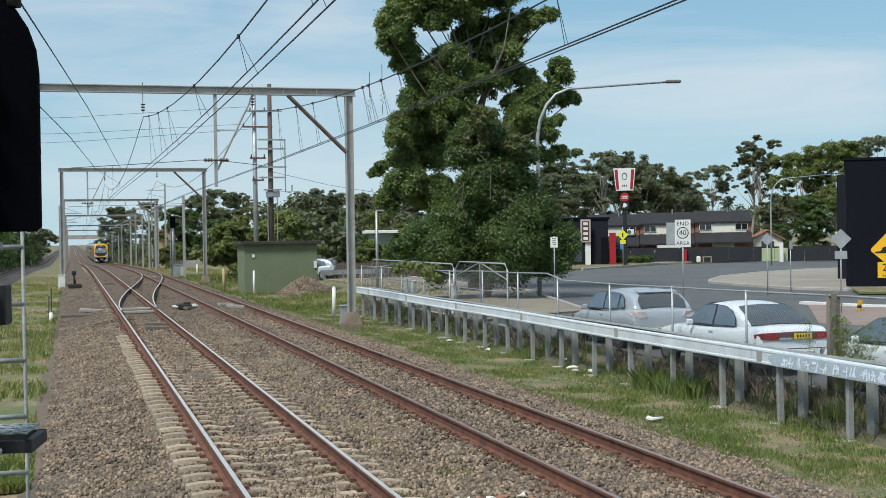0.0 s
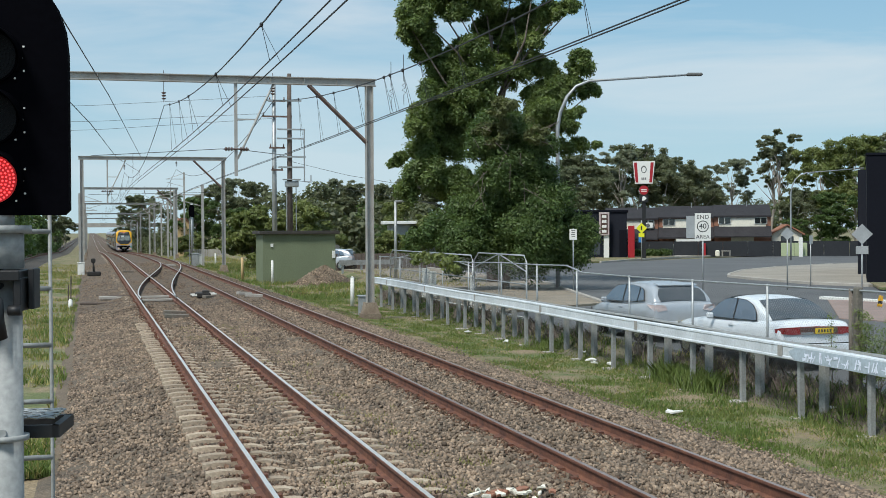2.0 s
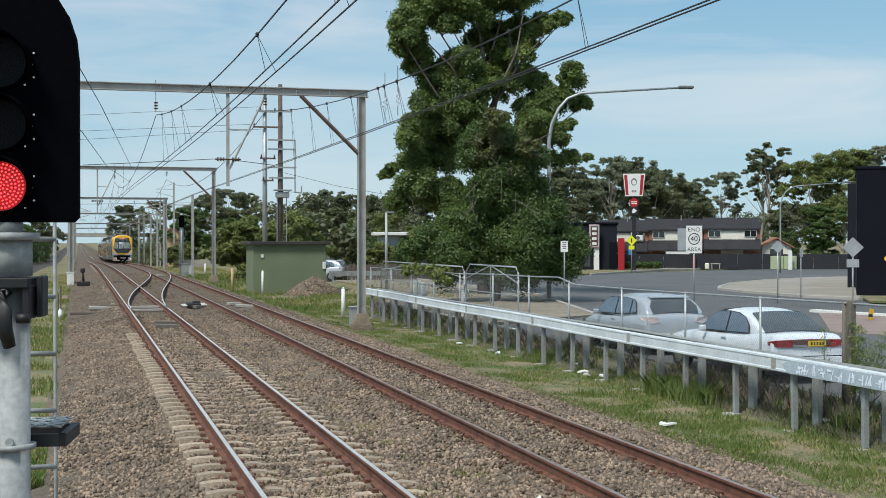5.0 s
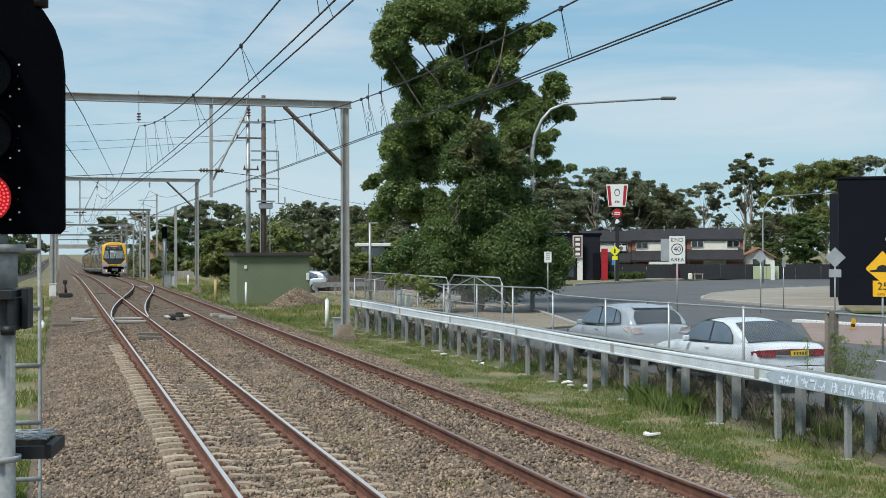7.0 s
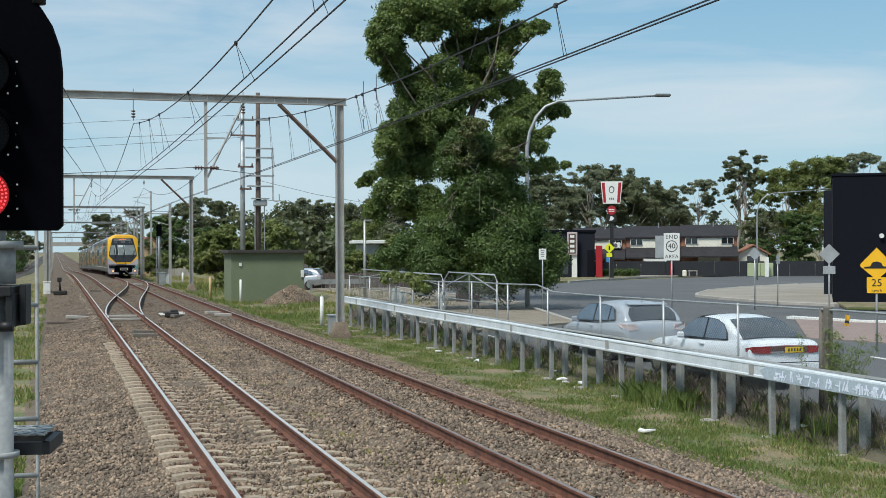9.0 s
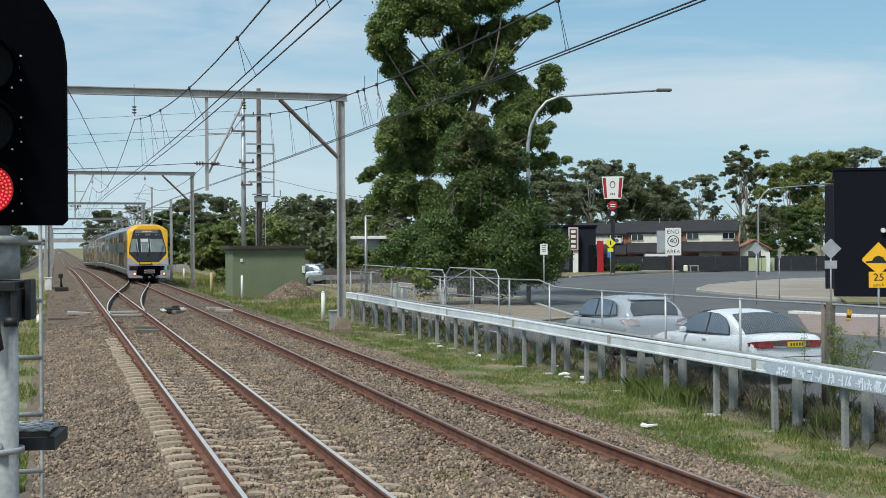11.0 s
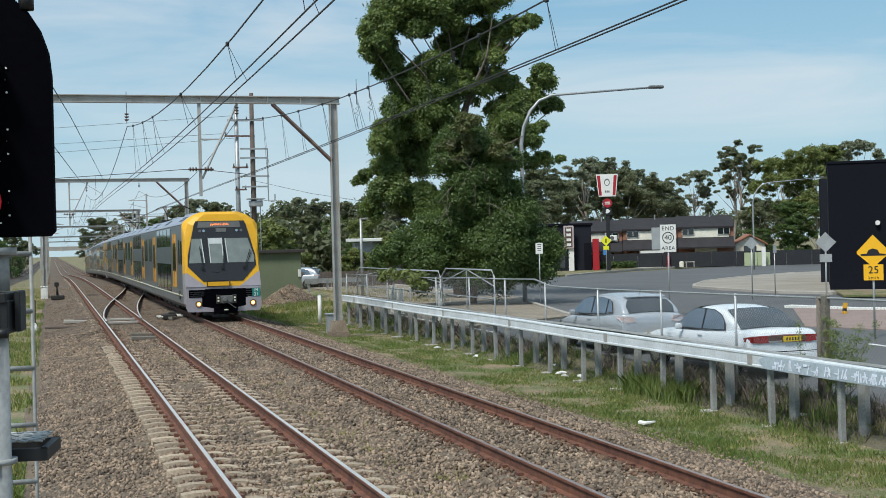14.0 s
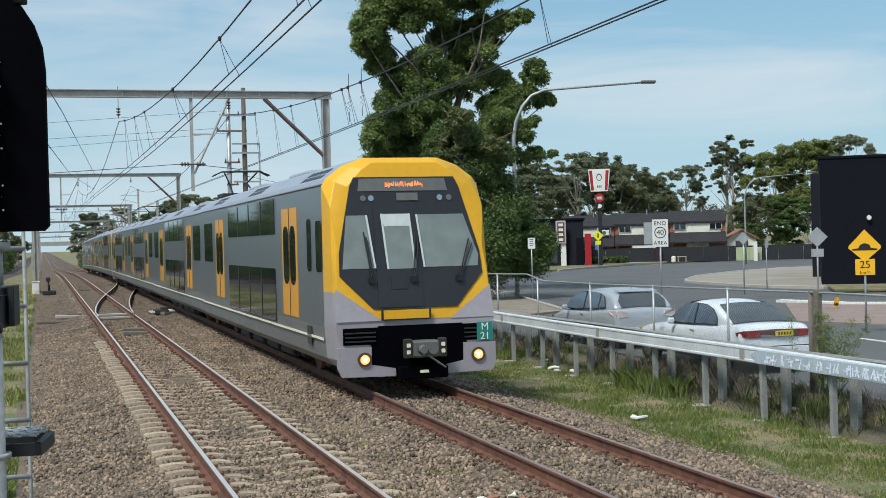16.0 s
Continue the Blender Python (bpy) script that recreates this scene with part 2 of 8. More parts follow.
M["darklens"] = mat("unlit_lens", (0.004, 0.004, 0.005), 0.4, var=0.2, scale=30, fine=90, bump=0.1, spec=0.12)
# street
# silver body; its slight blue is reflected sky mixed into the paint colour
M["silver"] = mat("silver_paint_sky_tint", (0.50, 0.525, 0.56), 0.24, 0.35, var=0.04, scale=1, fine=6, bump=0)
M["carwhite"] = mat("white_car_paint", (0.70, 0.73, 0.76), 0.25, 0.0, var=0.03, scale=1, fine=6, bump=0)
M["carblue"] = mat("blue_car_paint", (0.03, 0.08, 0.28), 0.3, 0.3, var=0.05, scale=1, fine=6, bump=0)
M["carglass"] = glass("car_glass", (0.07, 0.08, 0.09), 0.05, 0.5)
# side windows: the sky's reflection is painted in as a blue base
M["sideglass"] = glass("sky_tinted_side_glass", (0.11, 0.155, 0.21), 0.03)
M["tail"] = mat("tail_lamp", (0.24, 0.012, 0.012), 0.2, var=0.2, scale=6, fine=30, bump=0.05)
M["taillight"] = mat("tail_lamp_clear", (0.55, 0.45, 0.44), 0.2, var=0.2, scale=6, fine=30, bump=0.05)
M["tyre"] = mat("tyre_rubber", (0.025, 0.025, 0.025), 0.85, var=0.2, scale=5, fine=40, bump=0.2)
M["plate"] = mat("number_plate_yellow", (0.75, 0.52, 0.02), 0.5, var=0.08, scale=8, fine=30, bump=0)
M["signyellow"] = mat("sign_yellow", (0.90, 0.47, 0.01), 0.5, var=0.04, scale=4, fine=20, bump=0)
M["fluoro"] = mat("sign_fluoro_yellow", (0.75, 0.72, 0.02), 0.5, var=0.05, scale=4, fine=20, bump=0)
M["signred"] = mat("sign_red", (0.36, 0.012, 0.02), 0.5, var=0.05, scale=4, fine=20, bump=0)
M["blackwall"] = mat("dark_rendered_wall", (0.006, 0.007, 0.012), 0.85, var=0.15, scale=0.4, fine=6, bump=0.1, spec=0.15)
M["blackwall2"] = mat("dark_blue_grey_wall", (0.016, 0.018, 0.026), 0.8, var=0.12, scale=0.4, fine=6, bump=0.1, spec=0.15)
M["brickpave"] = mat("red_paving", (0.31, 0.225, 0.195), 0.85, var=0.2, scale=1.5, fine=14, bump=0.2)
M["brick"] = mat("red_brick", (0.30, 0.14, 0.09), 0.9, var=0.2, scale=1.5, fine=14, bump=0.2)
M["tile"] = mat("dark_roof_tile", (0.042, 0.039, 0.042), 0.8, var=0.25, scale=0.8, fine=6, bump=0.4, depth=0.05, spec=0.15)
M["orangetile"] = mat("terracotta_roof_tile", (0.33, 0.15, 0.09), 0.8, var=0.2, scale=0.8, fine=6, bump=0.4, depth=0.05)
M["cream"] = mat("cream_cladding", (0.78, 0.74, 0.63), 0.7, var=0.1, scale=1, fine=8, bump=0.08)
M["paleyellow"] = mat("cream_yellow_paint", (0.52, 0.36, 0.18), 0.7, var=0.1, scale=1, fine=8, bump=0.08)
M["darkfence"] = mat("dark_metal_fence", (0.035, 0.037, 0.042), 0.7, var=0.15, scale=1, fine=8, bump=0.05, spec=0.15)
M["greenbox"] = mat("pale_green_box", (0.40, 0.45, 0.27), 0.7, var=0.08, scale=2, fine=10, bump=0.04)
M["blue"] = mat("blue_sign", (0.05, 0.22, 0.55), 0.5, var=0.05, scale=3, fine=9, bump=0)


# ---- mesh helpers ----
def box(bm, cx, cy, cz, sx, sy, sz, bevel=0.0, rot=None, mi=0):
    r = bmesh.ops.create_cube(bm, size=1)
    vs = r["verts"]
    bmesh.ops.scale(bm, vec=(sx, sy, sz), verts=vs)
    if bevel:
        es = list({e for v in vs for e in v.link_edges})
        rb = bmesh.ops.bevel(bm, geom=es, offset=bevel, segments=1, affect='EDGES')
        vs = list({v for f in rb["faces"] for v in f.verts} | {v for v in vs if v.is_valid})
    if rot is not None:
        bmesh.ops.rotate(bm, cent=(0, 0, 0), matrix=rot, verts=vs)
    bmesh.ops.translate(bm, vec=(cx, cy, cz), verts=vs)
    if mi:
        for f in {f for v in vs for f in v.link_faces}:
            f.material_index = mi
    return vs


def cyl(bm, p0, p1, r0, r1=None, seg=10, mi=0, caps=True):
    p0, p1 = Vector(p0), Vector(p1)
    r1 = r0 if r1 is None else r1
    q = (p1 - p0).to_track_quat('Z', 'Y')
    rings = []
    for p, r in ((p0, r0), (p1, r1)):
        rings.append([bm.verts.new(p + q @ Vector((r * math.cos(2 * math.pi * k / seg), r * math.sin(2 * math.pi * k / seg), 0))) for k in range(seg)])
    fs = [bm.faces.new((rings[0][k], rings[0][(k + 1) % seg], rings[1][(k + 1) % seg], rings[1][k])) for k in range(seg)]
    if caps:
        fs += [bm.faces.new(rings[0][::-1]), bm.faces.new(rings[1])]
    for k, f in enumerate(fs):
        f.material_index, f.smooth = mi, (k < seg and seg > 6)
    return rings


def tube(bm, pts, r, seg=8, mi=0):
    pts = [Vector(p) for p in pts]
    rings = []
    for i, p in enumerate(pts):
        d = (pts[min(i + 1, len(pts) - 1)] - pts[max(i - 1, 0)]).normalized()
        rr = r[i] if isinstance(r, (list, tuple)) else r
        u = d.cross(Vector((0, 0, 1)) if abs(d.z) < 0.95 else Vector((0, 1, 0))).normalized()
        w = u.cross(d)
        rings.append([bm.verts.new(p + (u * math.cos(2 * math.pi * k / seg) + w * math.sin(2 * math.pi * k / seg)) * rr) for k in range(seg)])
    for a, b in zip(rings, rings[1:]):
        for k in range(seg):
            f = bm.faces.new((a[k], a[(k + 1) % seg], b[(k + 1) % seg], b[k]))
            f.material_index, f.smooth = mi, seg > 5
    bm.faces.new(rings[0][::-1]).material_index = mi
    bm.faces.new(rings[-1]).material_index = mi


def slab(bm, pts, off, mi=0):
    """A polygon (3D points) given thickness by the vector off."""
    a = [bm.verts.new(Vector(p)) for p in pts]
    b = [bm.verts.new(Vector(p) + Vector(off)) for p in pts]
    fs = [bm.faces.new(a[::-1]), bm.faces.new(b)]
    n = len(pts)
    fs += [bm.faces.new((a[k], a[(k + 1) % n], b[(k + 1) % n], b[k])) for k in range(n)]
    for f in fs:
        f.material_index = mi
    return fs


def part(name, bm, material, parent=None, label="", at=None, smooth=False):
    bmesh.ops.recalc_face_normals(bm, faces=bm.faces)
    me = bpy.data.meshes.new(name)
    bm.to_mesh(me)
    bm.free()
    for m in (material if isinstance(material, (list, tuple)) else (material,)):
        me.materials.append(M[m] if isinstance(m, str) else m)
    if smooth:
        for p in me.polygons:
            p.use_smooth = True
    ob = new(name, me)
    if parent is not None:
        ob.parent = parent
    if at is not None:
        ob.matrix_basis = at
    if label:
        tagged(ob, label)
    return ob


def thing(name, label, category, at=None, group="", kind=""):
    ob = new(name)
    ob.empty_display_size = 0.2
    if at is not None:
        ob.matrix_basis = at
    return tagged(ob, label, category, group, kind)


def solo(name, bm, material, label, category, at=None, group="", kind="", smooth=False):
    return tagged(part(name, bm, material, None, at=at, smooth=smooth), label, category, group, kind)


def soup(name, verts, faces, material, parent=None, smooth=False):
    """One mesh from numpy arrays of corners and of faces with equal corner counts."""
    me = bpy.data.meshes.new(name)
    nf, k = faces.shape
    me.vertices.add(len(verts))
    me.vertices.foreach_set("co", np.ascontiguousarray(verts, dtype=np.float32).ravel())
    me.loops.add(nf * k)
    me.loops.foreach_set("vertex_index", np.ascontiguousarray(faces, dtype=np.int32).ravel())
    me.polygons.add(nf)
    me.polygons.foreach_set("loop_start", np.arange(0, nf * k, k, dtype=np.int32))
    me.polygons.foreach_set("loop_total", np.full(nf, k, dtype=np.int32))
    me.update(calc_edges=True)
    me.materials.append(M[material])
    ob = new(name, me)
    if parent is not None:
        ob.parent = parent
    return ob


def shared(name, me, parent, at):
    ob = new(name, me)
    ob.parent, ob.matrix_basis = parent, at
    return ob


def words(text, size, material, parent, at, name="lettering", depth=0.004, spacing=1.0):
    cu = bpy.data.curves.new(name, 'FONT')
    cu.body, cu.size, cu.extrude, cu.align_x, cu.align_y = text, size, depth, 'CENTER', 'CENTER'
    cu.space_character = spacing
    tmp = new(name, cu)
    me = bpy.data.meshes.new_from_object(tmp.evaluated_get(bpy.context.evaluated_depsgraph_get()))
    bpy.data.objects.remove(tmp)
    me.materials.clear()
    me.materials.append(M[material])
    ob = new(name, me)
    ob.parent, ob.matrix_basis = parent, at
    return ob


# ---- lie of the land ----
T1, T2 = 2.645, 6.29   # track centres near the camera
W2 = 6.48              # line of the far track's overhead wires
G = 0.7525             # half the rail spacing


def dip(y):
    """The line falls away gently in the distance."""
    s = min(max((y - 110) / 230, 0), 1)
    return -2.0 * s * s * (3 - 2 * s)


def bend(y):
    """The tracks ease a little towards +X with distance."""
    return 0.28 * (1 - math.exp(-max(y - 12, 0) / 45.0))


def ease(cx, y):
    """The nearer track keeps straighter than the far one."""
    return bend(y) * (0.35 if cx < 4 else 1.0)


PROFILE = [(-2500, -0.5), (-60, -0.5), (-9.3, -0.5), (-8.6, -0.34), (-5.2, -0.34), (-4.4, -0.55), (-0.6, -0.58), (-0.2, -0.52), (1.2, -0.33), (1.5, -0.24), (1.75, -0.22), (2.1, -0.212), (3.95, -0.2), (4.3, -0.27), (4.9, -0.27),
           (5.15, -0.168), (7.75, -0.168), (8.1, -0.27), (9.2, -0.52), (10, -0.6), (12.2, -0.66), (12.7, -0.5), (13.1, -0.26), (14, -0.26), (60, -0.26), (2500, -0.26)]


def land_v(x, y):
    """Height of the ground; past the gates the grass lies low as far as the hut's far side."""
    px, pz = np.array([p[0] for p in PROFILE]), np.array([p[1] for p in PROFILE])
    s, w = np.clip((y - 110) / 230, 0, 1), np.clip((y - 58) / 7, 0, 1)
    z = np.interp(x, px, pz)
    low = np.where((x > 12) & (x < 17.2), -0.6, z)
    return z + (low - z) * w - 2.0 * s * s * (3 - 2 * s)


def land(x, y):
    return float(land_v(np.array(float(x)), np.array(float(y))))


def build_ground():
    xs = sorted({p[0] for p in PROFILE} | {-300, -100, -30, -20, -14, -3, -2, -1.2, 0.4, 2.1, 3.0, 8.6, 9.6, 10.7, 11.4, 16, 17.2, 17.5, 20, 30, 45, 90, 150, 400})
    ys = [-400, -60, -10, 5] + [8 + 1.0 * k for k in range(60)] + [68 + 4 * k for k in range(14)] + [124 + 10 * k for k in range(24)] + [400, 600, 1000, 2500]
    rng = np.random.default_rng(5)
    vs = []
    for y in ys:
        for x in xs:
            z = land(x, y)
            if -30 < x < 13 and 5 < y < 120:
                z += rng.normal(0, 0.022 if (-9 < x < -0.5 or x > 9) else 0.012)
            vs.append((x, y, z))
    n = len(xs)
    me = bpy.data.meshes.new("ground")
    faces = [(j * n + i, j * n + i + 1, (j + 1) * n + i + 1, (j + 1) * n + i) for j in range(len(ys) - 1) for i in range(n - 1)]
    me.from_pydata(vs, [], faces)
    for m in ("ballast", "grass", "darkballast", "soil", "oldballast"):
        me.materials.append(M[m])
    for p in me.polygons:
        x = p.center.x
        p.material_index = (0 if p.center.y < 46 else 4) if -0.5 < x < 9.2 else (2 if -9.3 < x < -4.4 else (3 if 12.1 < x < 13.6 and 0 < p.center.y < 58 else 1))
        p.use_smooth = True
    tagged(new("ground", me), "grassy verge and grey-brown ballast beside railway tracks", "ground", kind="structure")


build_ground()


# ---- tracks ----
RAIL = [(-0.073, -0.17), (0.073, -0.17), (0.073, -0.158), (0.012, -0.14), (0.012, -0.04), (0.036, -0.03), (0.036, -0.006), (0.028, 0.0), (-0.028, 0.0), (-0.036, -0.006), (-0.036, -0.03), (-0.012, -0.04), (-0.012, -0.14), (-0.073, -0.158)]


def rail(parent, line, top, name="rail"):
    """line: (x, y) points; the rail's section is swept along them."""
    bm = bmesh.new()
    rings = []
    for x, y in line:
        rings.append([bm.verts.new((x + u, y, w + dip(y))) for u, w in RAIL])
    k = len(RAIL)
    for a, b in zip(rings, rings[1:]):
        for i in range(k):
            f = bm.faces.new((a[i], a[(i + 1) % k], b[(i + 1) % k], b[i]))
            f.material_index = 1 if i == 7 else 0
    bm.faces.new(rings[0][::-1])
    bm.faces.new(rings[-1])
    return part(name, bm, ("rust", top), parent)


def sleeper_mesh():
    bm = bmesh.new()
    sec = [(-0.12, -0.24), (0.12, -0.24), (0.085, 0.0), (-0.085, 0.0)]
    xs = [(-1.25, -0.02), (-1.1, 0.0), (-0.45, 0.0), (-0.3, -0.03), (0.3, -0.03), (0.45, 0.0), (1.1, 0.0), (1.25, -0.02)]
    rings = [[bm.verts.new((x, u, w + dz if w == 0 else w)) for u, w in sec] for x, dz in xs]
    for a, b in zip(rings, rings[1:]):
        for i in range(4):
            bm.faces.new((a[i], a[(i + 1) % 4], b[(i + 1) % 4], b[i]))
    bm.faces.new(rings[0][::-1])
    bm.faces.new(rings[-1])
    for s in (-1, 1):
        for o in (-0.115, 0.115):
            box(bm, s * G + o, 0, 0.022, 0.07, 0.12, 0.045, mi=1)
    bmesh.ops.recalc_face_normals(bm, faces=bm.faces)
    me = bpy.data.meshes.new("sleeper")
    bm.to_mesh(me)
    bm.free()
    me.materials.append(M["sleeper"])
    me.materials.append(M["rust"])
    return me


LINE = [-20, 0, 12, 20, 28, 36, 44, 52, 60, 70, 80, 90, 100, 110, 120] + list(range(130, 360, 10)) + [450, 700, 1000, 1400]
TRACKS = []


def track(cx, label, top):
    t = thing("railway_track", label, "railway track", kind="structure")
    for s in (-1, 1):
        rail(t, [(cx + s * G + (ease(cx, y) if cx > 0 else 0), y) for y in LINE], top)
    TRACKS.append((t, cx))
    return t


track(T1, "straight railway track with polished rails on concrete sleepers in ballast", "railtop")
track(T2, "straight railway track with brown rusty rails in grey ballast", "railtop2")
track(-6.9, "dark railway track on the far side of the grass strip", "railtop2")


def cross_x(y):
    s = min(max((y - 50) / 66, 0), 1)
    q = s * s * (3 - 2 * s)
    return T1 + (T2 - T1) * q + bend(y) * (0.35 + 0.65 * q)


def build_crossover():
    t = thing("crossover_track", "curved crossover rails with points joining the two tracks", "railway points", kind="structure")
    for s in (-1, 1):
        rail(t, [(cross_x(y) + s * G - (0.05 if y < 56 else 0) * s, y) for y in np.linspace(53, 113, 41)], "railtop", "crossover_rail")
    for y in (54.0, 56.5):
        bm = bmesh.new()
        box(bm, T1 + ease(T1, y), y, -0.12, 1.25, 0.28, 0.08, 0.01)
        part("point_bar", bm, "concrete", t)
    return t


build_crossover()


# ---- overhead line ----
def portal(name_label, y, x0, x1, top, drop=None, brace=True, thick=0.27):
    p = thing("overhead_line_portal", name_label, "gantry", pose(0, y, dip(y)), "overhead line portals")
    for x in (x0, x1):
        bm = bmesh.new()
        g = land(x, y) - dip(y)
        h = top - thick
        t2, f2 = thick / 2, 0.024  # rolled H section, swept up the post
        sec = [(-t2, -t2), (-t2 + f2, -t2), (-t2 + f2, -0.015), (t2 - f2, -0.015), (t2 - f2, -t2), (t2, -t2), (t2, t2), (t2 - f2, t2), (t2 - f2, 0.015), (-t2 + f2, 0.015), (-t2 + f2, t2), (-t2, t2)]
        slab(bm, [(x + u, w, g) for u, w in sec], (0, 0, h - g))
        part("post", bm, "portal", p)
        bm = bmesh.new()
        slab(bm, [(x - 0.34, -0.34, g - 0.1), (x + 0.34, -0.34, g - 0.1), (x + 0.34, 0.34, g - 0.1), (x - 0.34, 0.34, g - 0.1)], (0, 0, 0.32))
        rings = [[bm.verts.new((x + u * r, w * r, z)) for u, w in ((-1, -1), (1, -1), (1, 1), (-1, 1))] for r, z in ((0.3, g + 0.2), (0.21, g + 0.62))]
        bm.faces.new(rings[1])
        for q in range(4):
            bm.faces.new((rings[0][q], rings[0][(q + 1) % 4], rings[1][(q + 1) % 4], rings[1][q]))
        part("footing", bm, "stained", p, "stained concrete footing")
    bm = bmesh.new()
    for z in (top - 0.015, top - thick + 0.015):
        box(bm, (x0 + x1) / 2, 0, z, x1 - x0 + 0.5, 0.24, 0.03)
    box(bm, (x0 + x1) / 2, 0, top - thick / 2, x1 - x0 + 0.46, 0.04, thick - 0.06)
    for k in range(int((x1 - x0) / 1.2)):
        box(bm, x0 + 0.6 + k * 1.2, 0, top - thick / 2, 0.02, 0.2, thick - 0.07)
    part("crossbeam", bm, "portal", p)
    if brace:
        bm = bmesh.new()
        cyl(bm, (x1 - 2.25, -0.05, top - thick), (x1 - 0.1, -0.05, top - 2.35), 0.075, seg=4)
        part("brace", bm, "brace", p, "dark weathered diagonal brace")
    if drop is not None:
        bm = bmesh.new()
        box(bm, drop, 0, top - thick - 1.65, 0.11, 0.11, 3.3)
        cyl(bm, (drop + 0.06, 0, top - 2.95), (drop + 1.35, 0, top - thick), 0.045, seg=6)
        box(bm, drop + 0.4, 0, top - 1.55, 0.8, 0.05, 0.05)
        part("drop_post", bm, "portal", p)
        bm = bmesh.new()
        for s in (-1, 1):
            for k in range(3):
                cyl(bm, (drop + s * (0.14 + 0.1 * k), -0.1, top - 2.62), (drop + s * (0.19 + 0.1 * k), -0.1, top - 2.62), 0.075, seg=8)
        cyl(bm, (drop - 0.45, -0.1, top - 2.62), (drop + 0.45, -0.1, top - 2.62), 0.03, seg=6)
        part("insulator", bm, "insul", p)
    for x in (T1, W2):
        if x0 < x < x1:
            bm = bmesh.new()
            reach = 1.0 if x == T1 else 0.75
            cyl(bm, (x, 0, top + 0.12), (x, 0, top - reach), 0.012, seg=5)
            for k in range(3):
                cyl(bm, (x, 0, top + 0.35 - reach - 0.1 * k), (x, 0, top + 0.3 - reach - 0.1 * k), 0.085, 0.05, seg=8)
            part("insulator", bm, "insul", p)
    return p


PY = [46.6, 100.5, 160, 215, 275, 340]
portal("grey steel overhead line portal spanning both tracks", PY[0], -2.6, 10.0, 8.2, 5.15)
portal("grey steel overhead line portal further along the line", PY[1], -0.45, 10.0, 8.27, 1.4)
for _y, _t in zip(PY[2:], (8.1, 8.0, 7.9, 7.9)):
    portal("distant grey overhead line portal", _y, -0.6, 10.2, _t, None)


def sag_z(y, hi, lo, spans):
    for a, b in zip(spans, spans[1:]):
        if y <= b:
            u = (y - a) / (b - a)
            return hi - (hi - lo) * 4 * u * (1 - u) + dip(y)
    return hi + dip(y)


SPANS = [-8.0] + PY


def overhead(cx, label, contacts, drops, hi=7.35, lo=5.95):
    w = thing("overhead_wire", label, "overhead wire")
    ys = [SPANS[0] + k * 3.4 for k in range(int((340 - SPANS[0]) / 3.4))]
    bm = bmesh.new()
    tube(bm, [(cx, y, sag_z(y, hi, lo, SPANS)) for y in ys], 0.013, 5)
    part("messenger_wire", bm, "wire", w)
    for dx in contacts:
        bm = bmesh.new()
        tube(bm, [(cx + dx + 0.2 * math.sin(y / 17.0), y, 5.29 + dip(y)) for y in ys], 0.011, 5)
        part("contact_wire", bm, "wire", w)
    for y in drops + [108 + 6.8 * k for k in range(9)]:
        for dx in contacts:
            bm = bmesh.new()
            cyl(bm, (cx, y, sag_z(y, hi, lo, SPANS)), (cx + dx + 0.2 * math.sin(y / 17.0), y + 0.12 * (dx > 0), 5.29 + dip(y)), 0.005, seg=4)
            part("dropper", bm, "wire", w)
        bm = bmesh.new()
        box(bm, cx, y, sag_z(y, hi, lo, SPANS), 0.05, 0.07, 0.07, 0.01)
        part("clamp", bm, "wire", w)
    return w


overhead(T1, "thin dark overhead wires with droppers above the nearer track", (-0.06, 0.12), [14.0, 19.8, 27.2, 34.9, 38.7, 43.2, 70, 80, 90], 7.1, 5.83)
overhead(W2, "thin dark overhead wires with droppers above the far track", (-0.05, 0.05), [16.3, 19.2, 22.4, 25.1, 26.6, 27.8, 28.4, 31.4, 34.6, 37.3, 40.7])


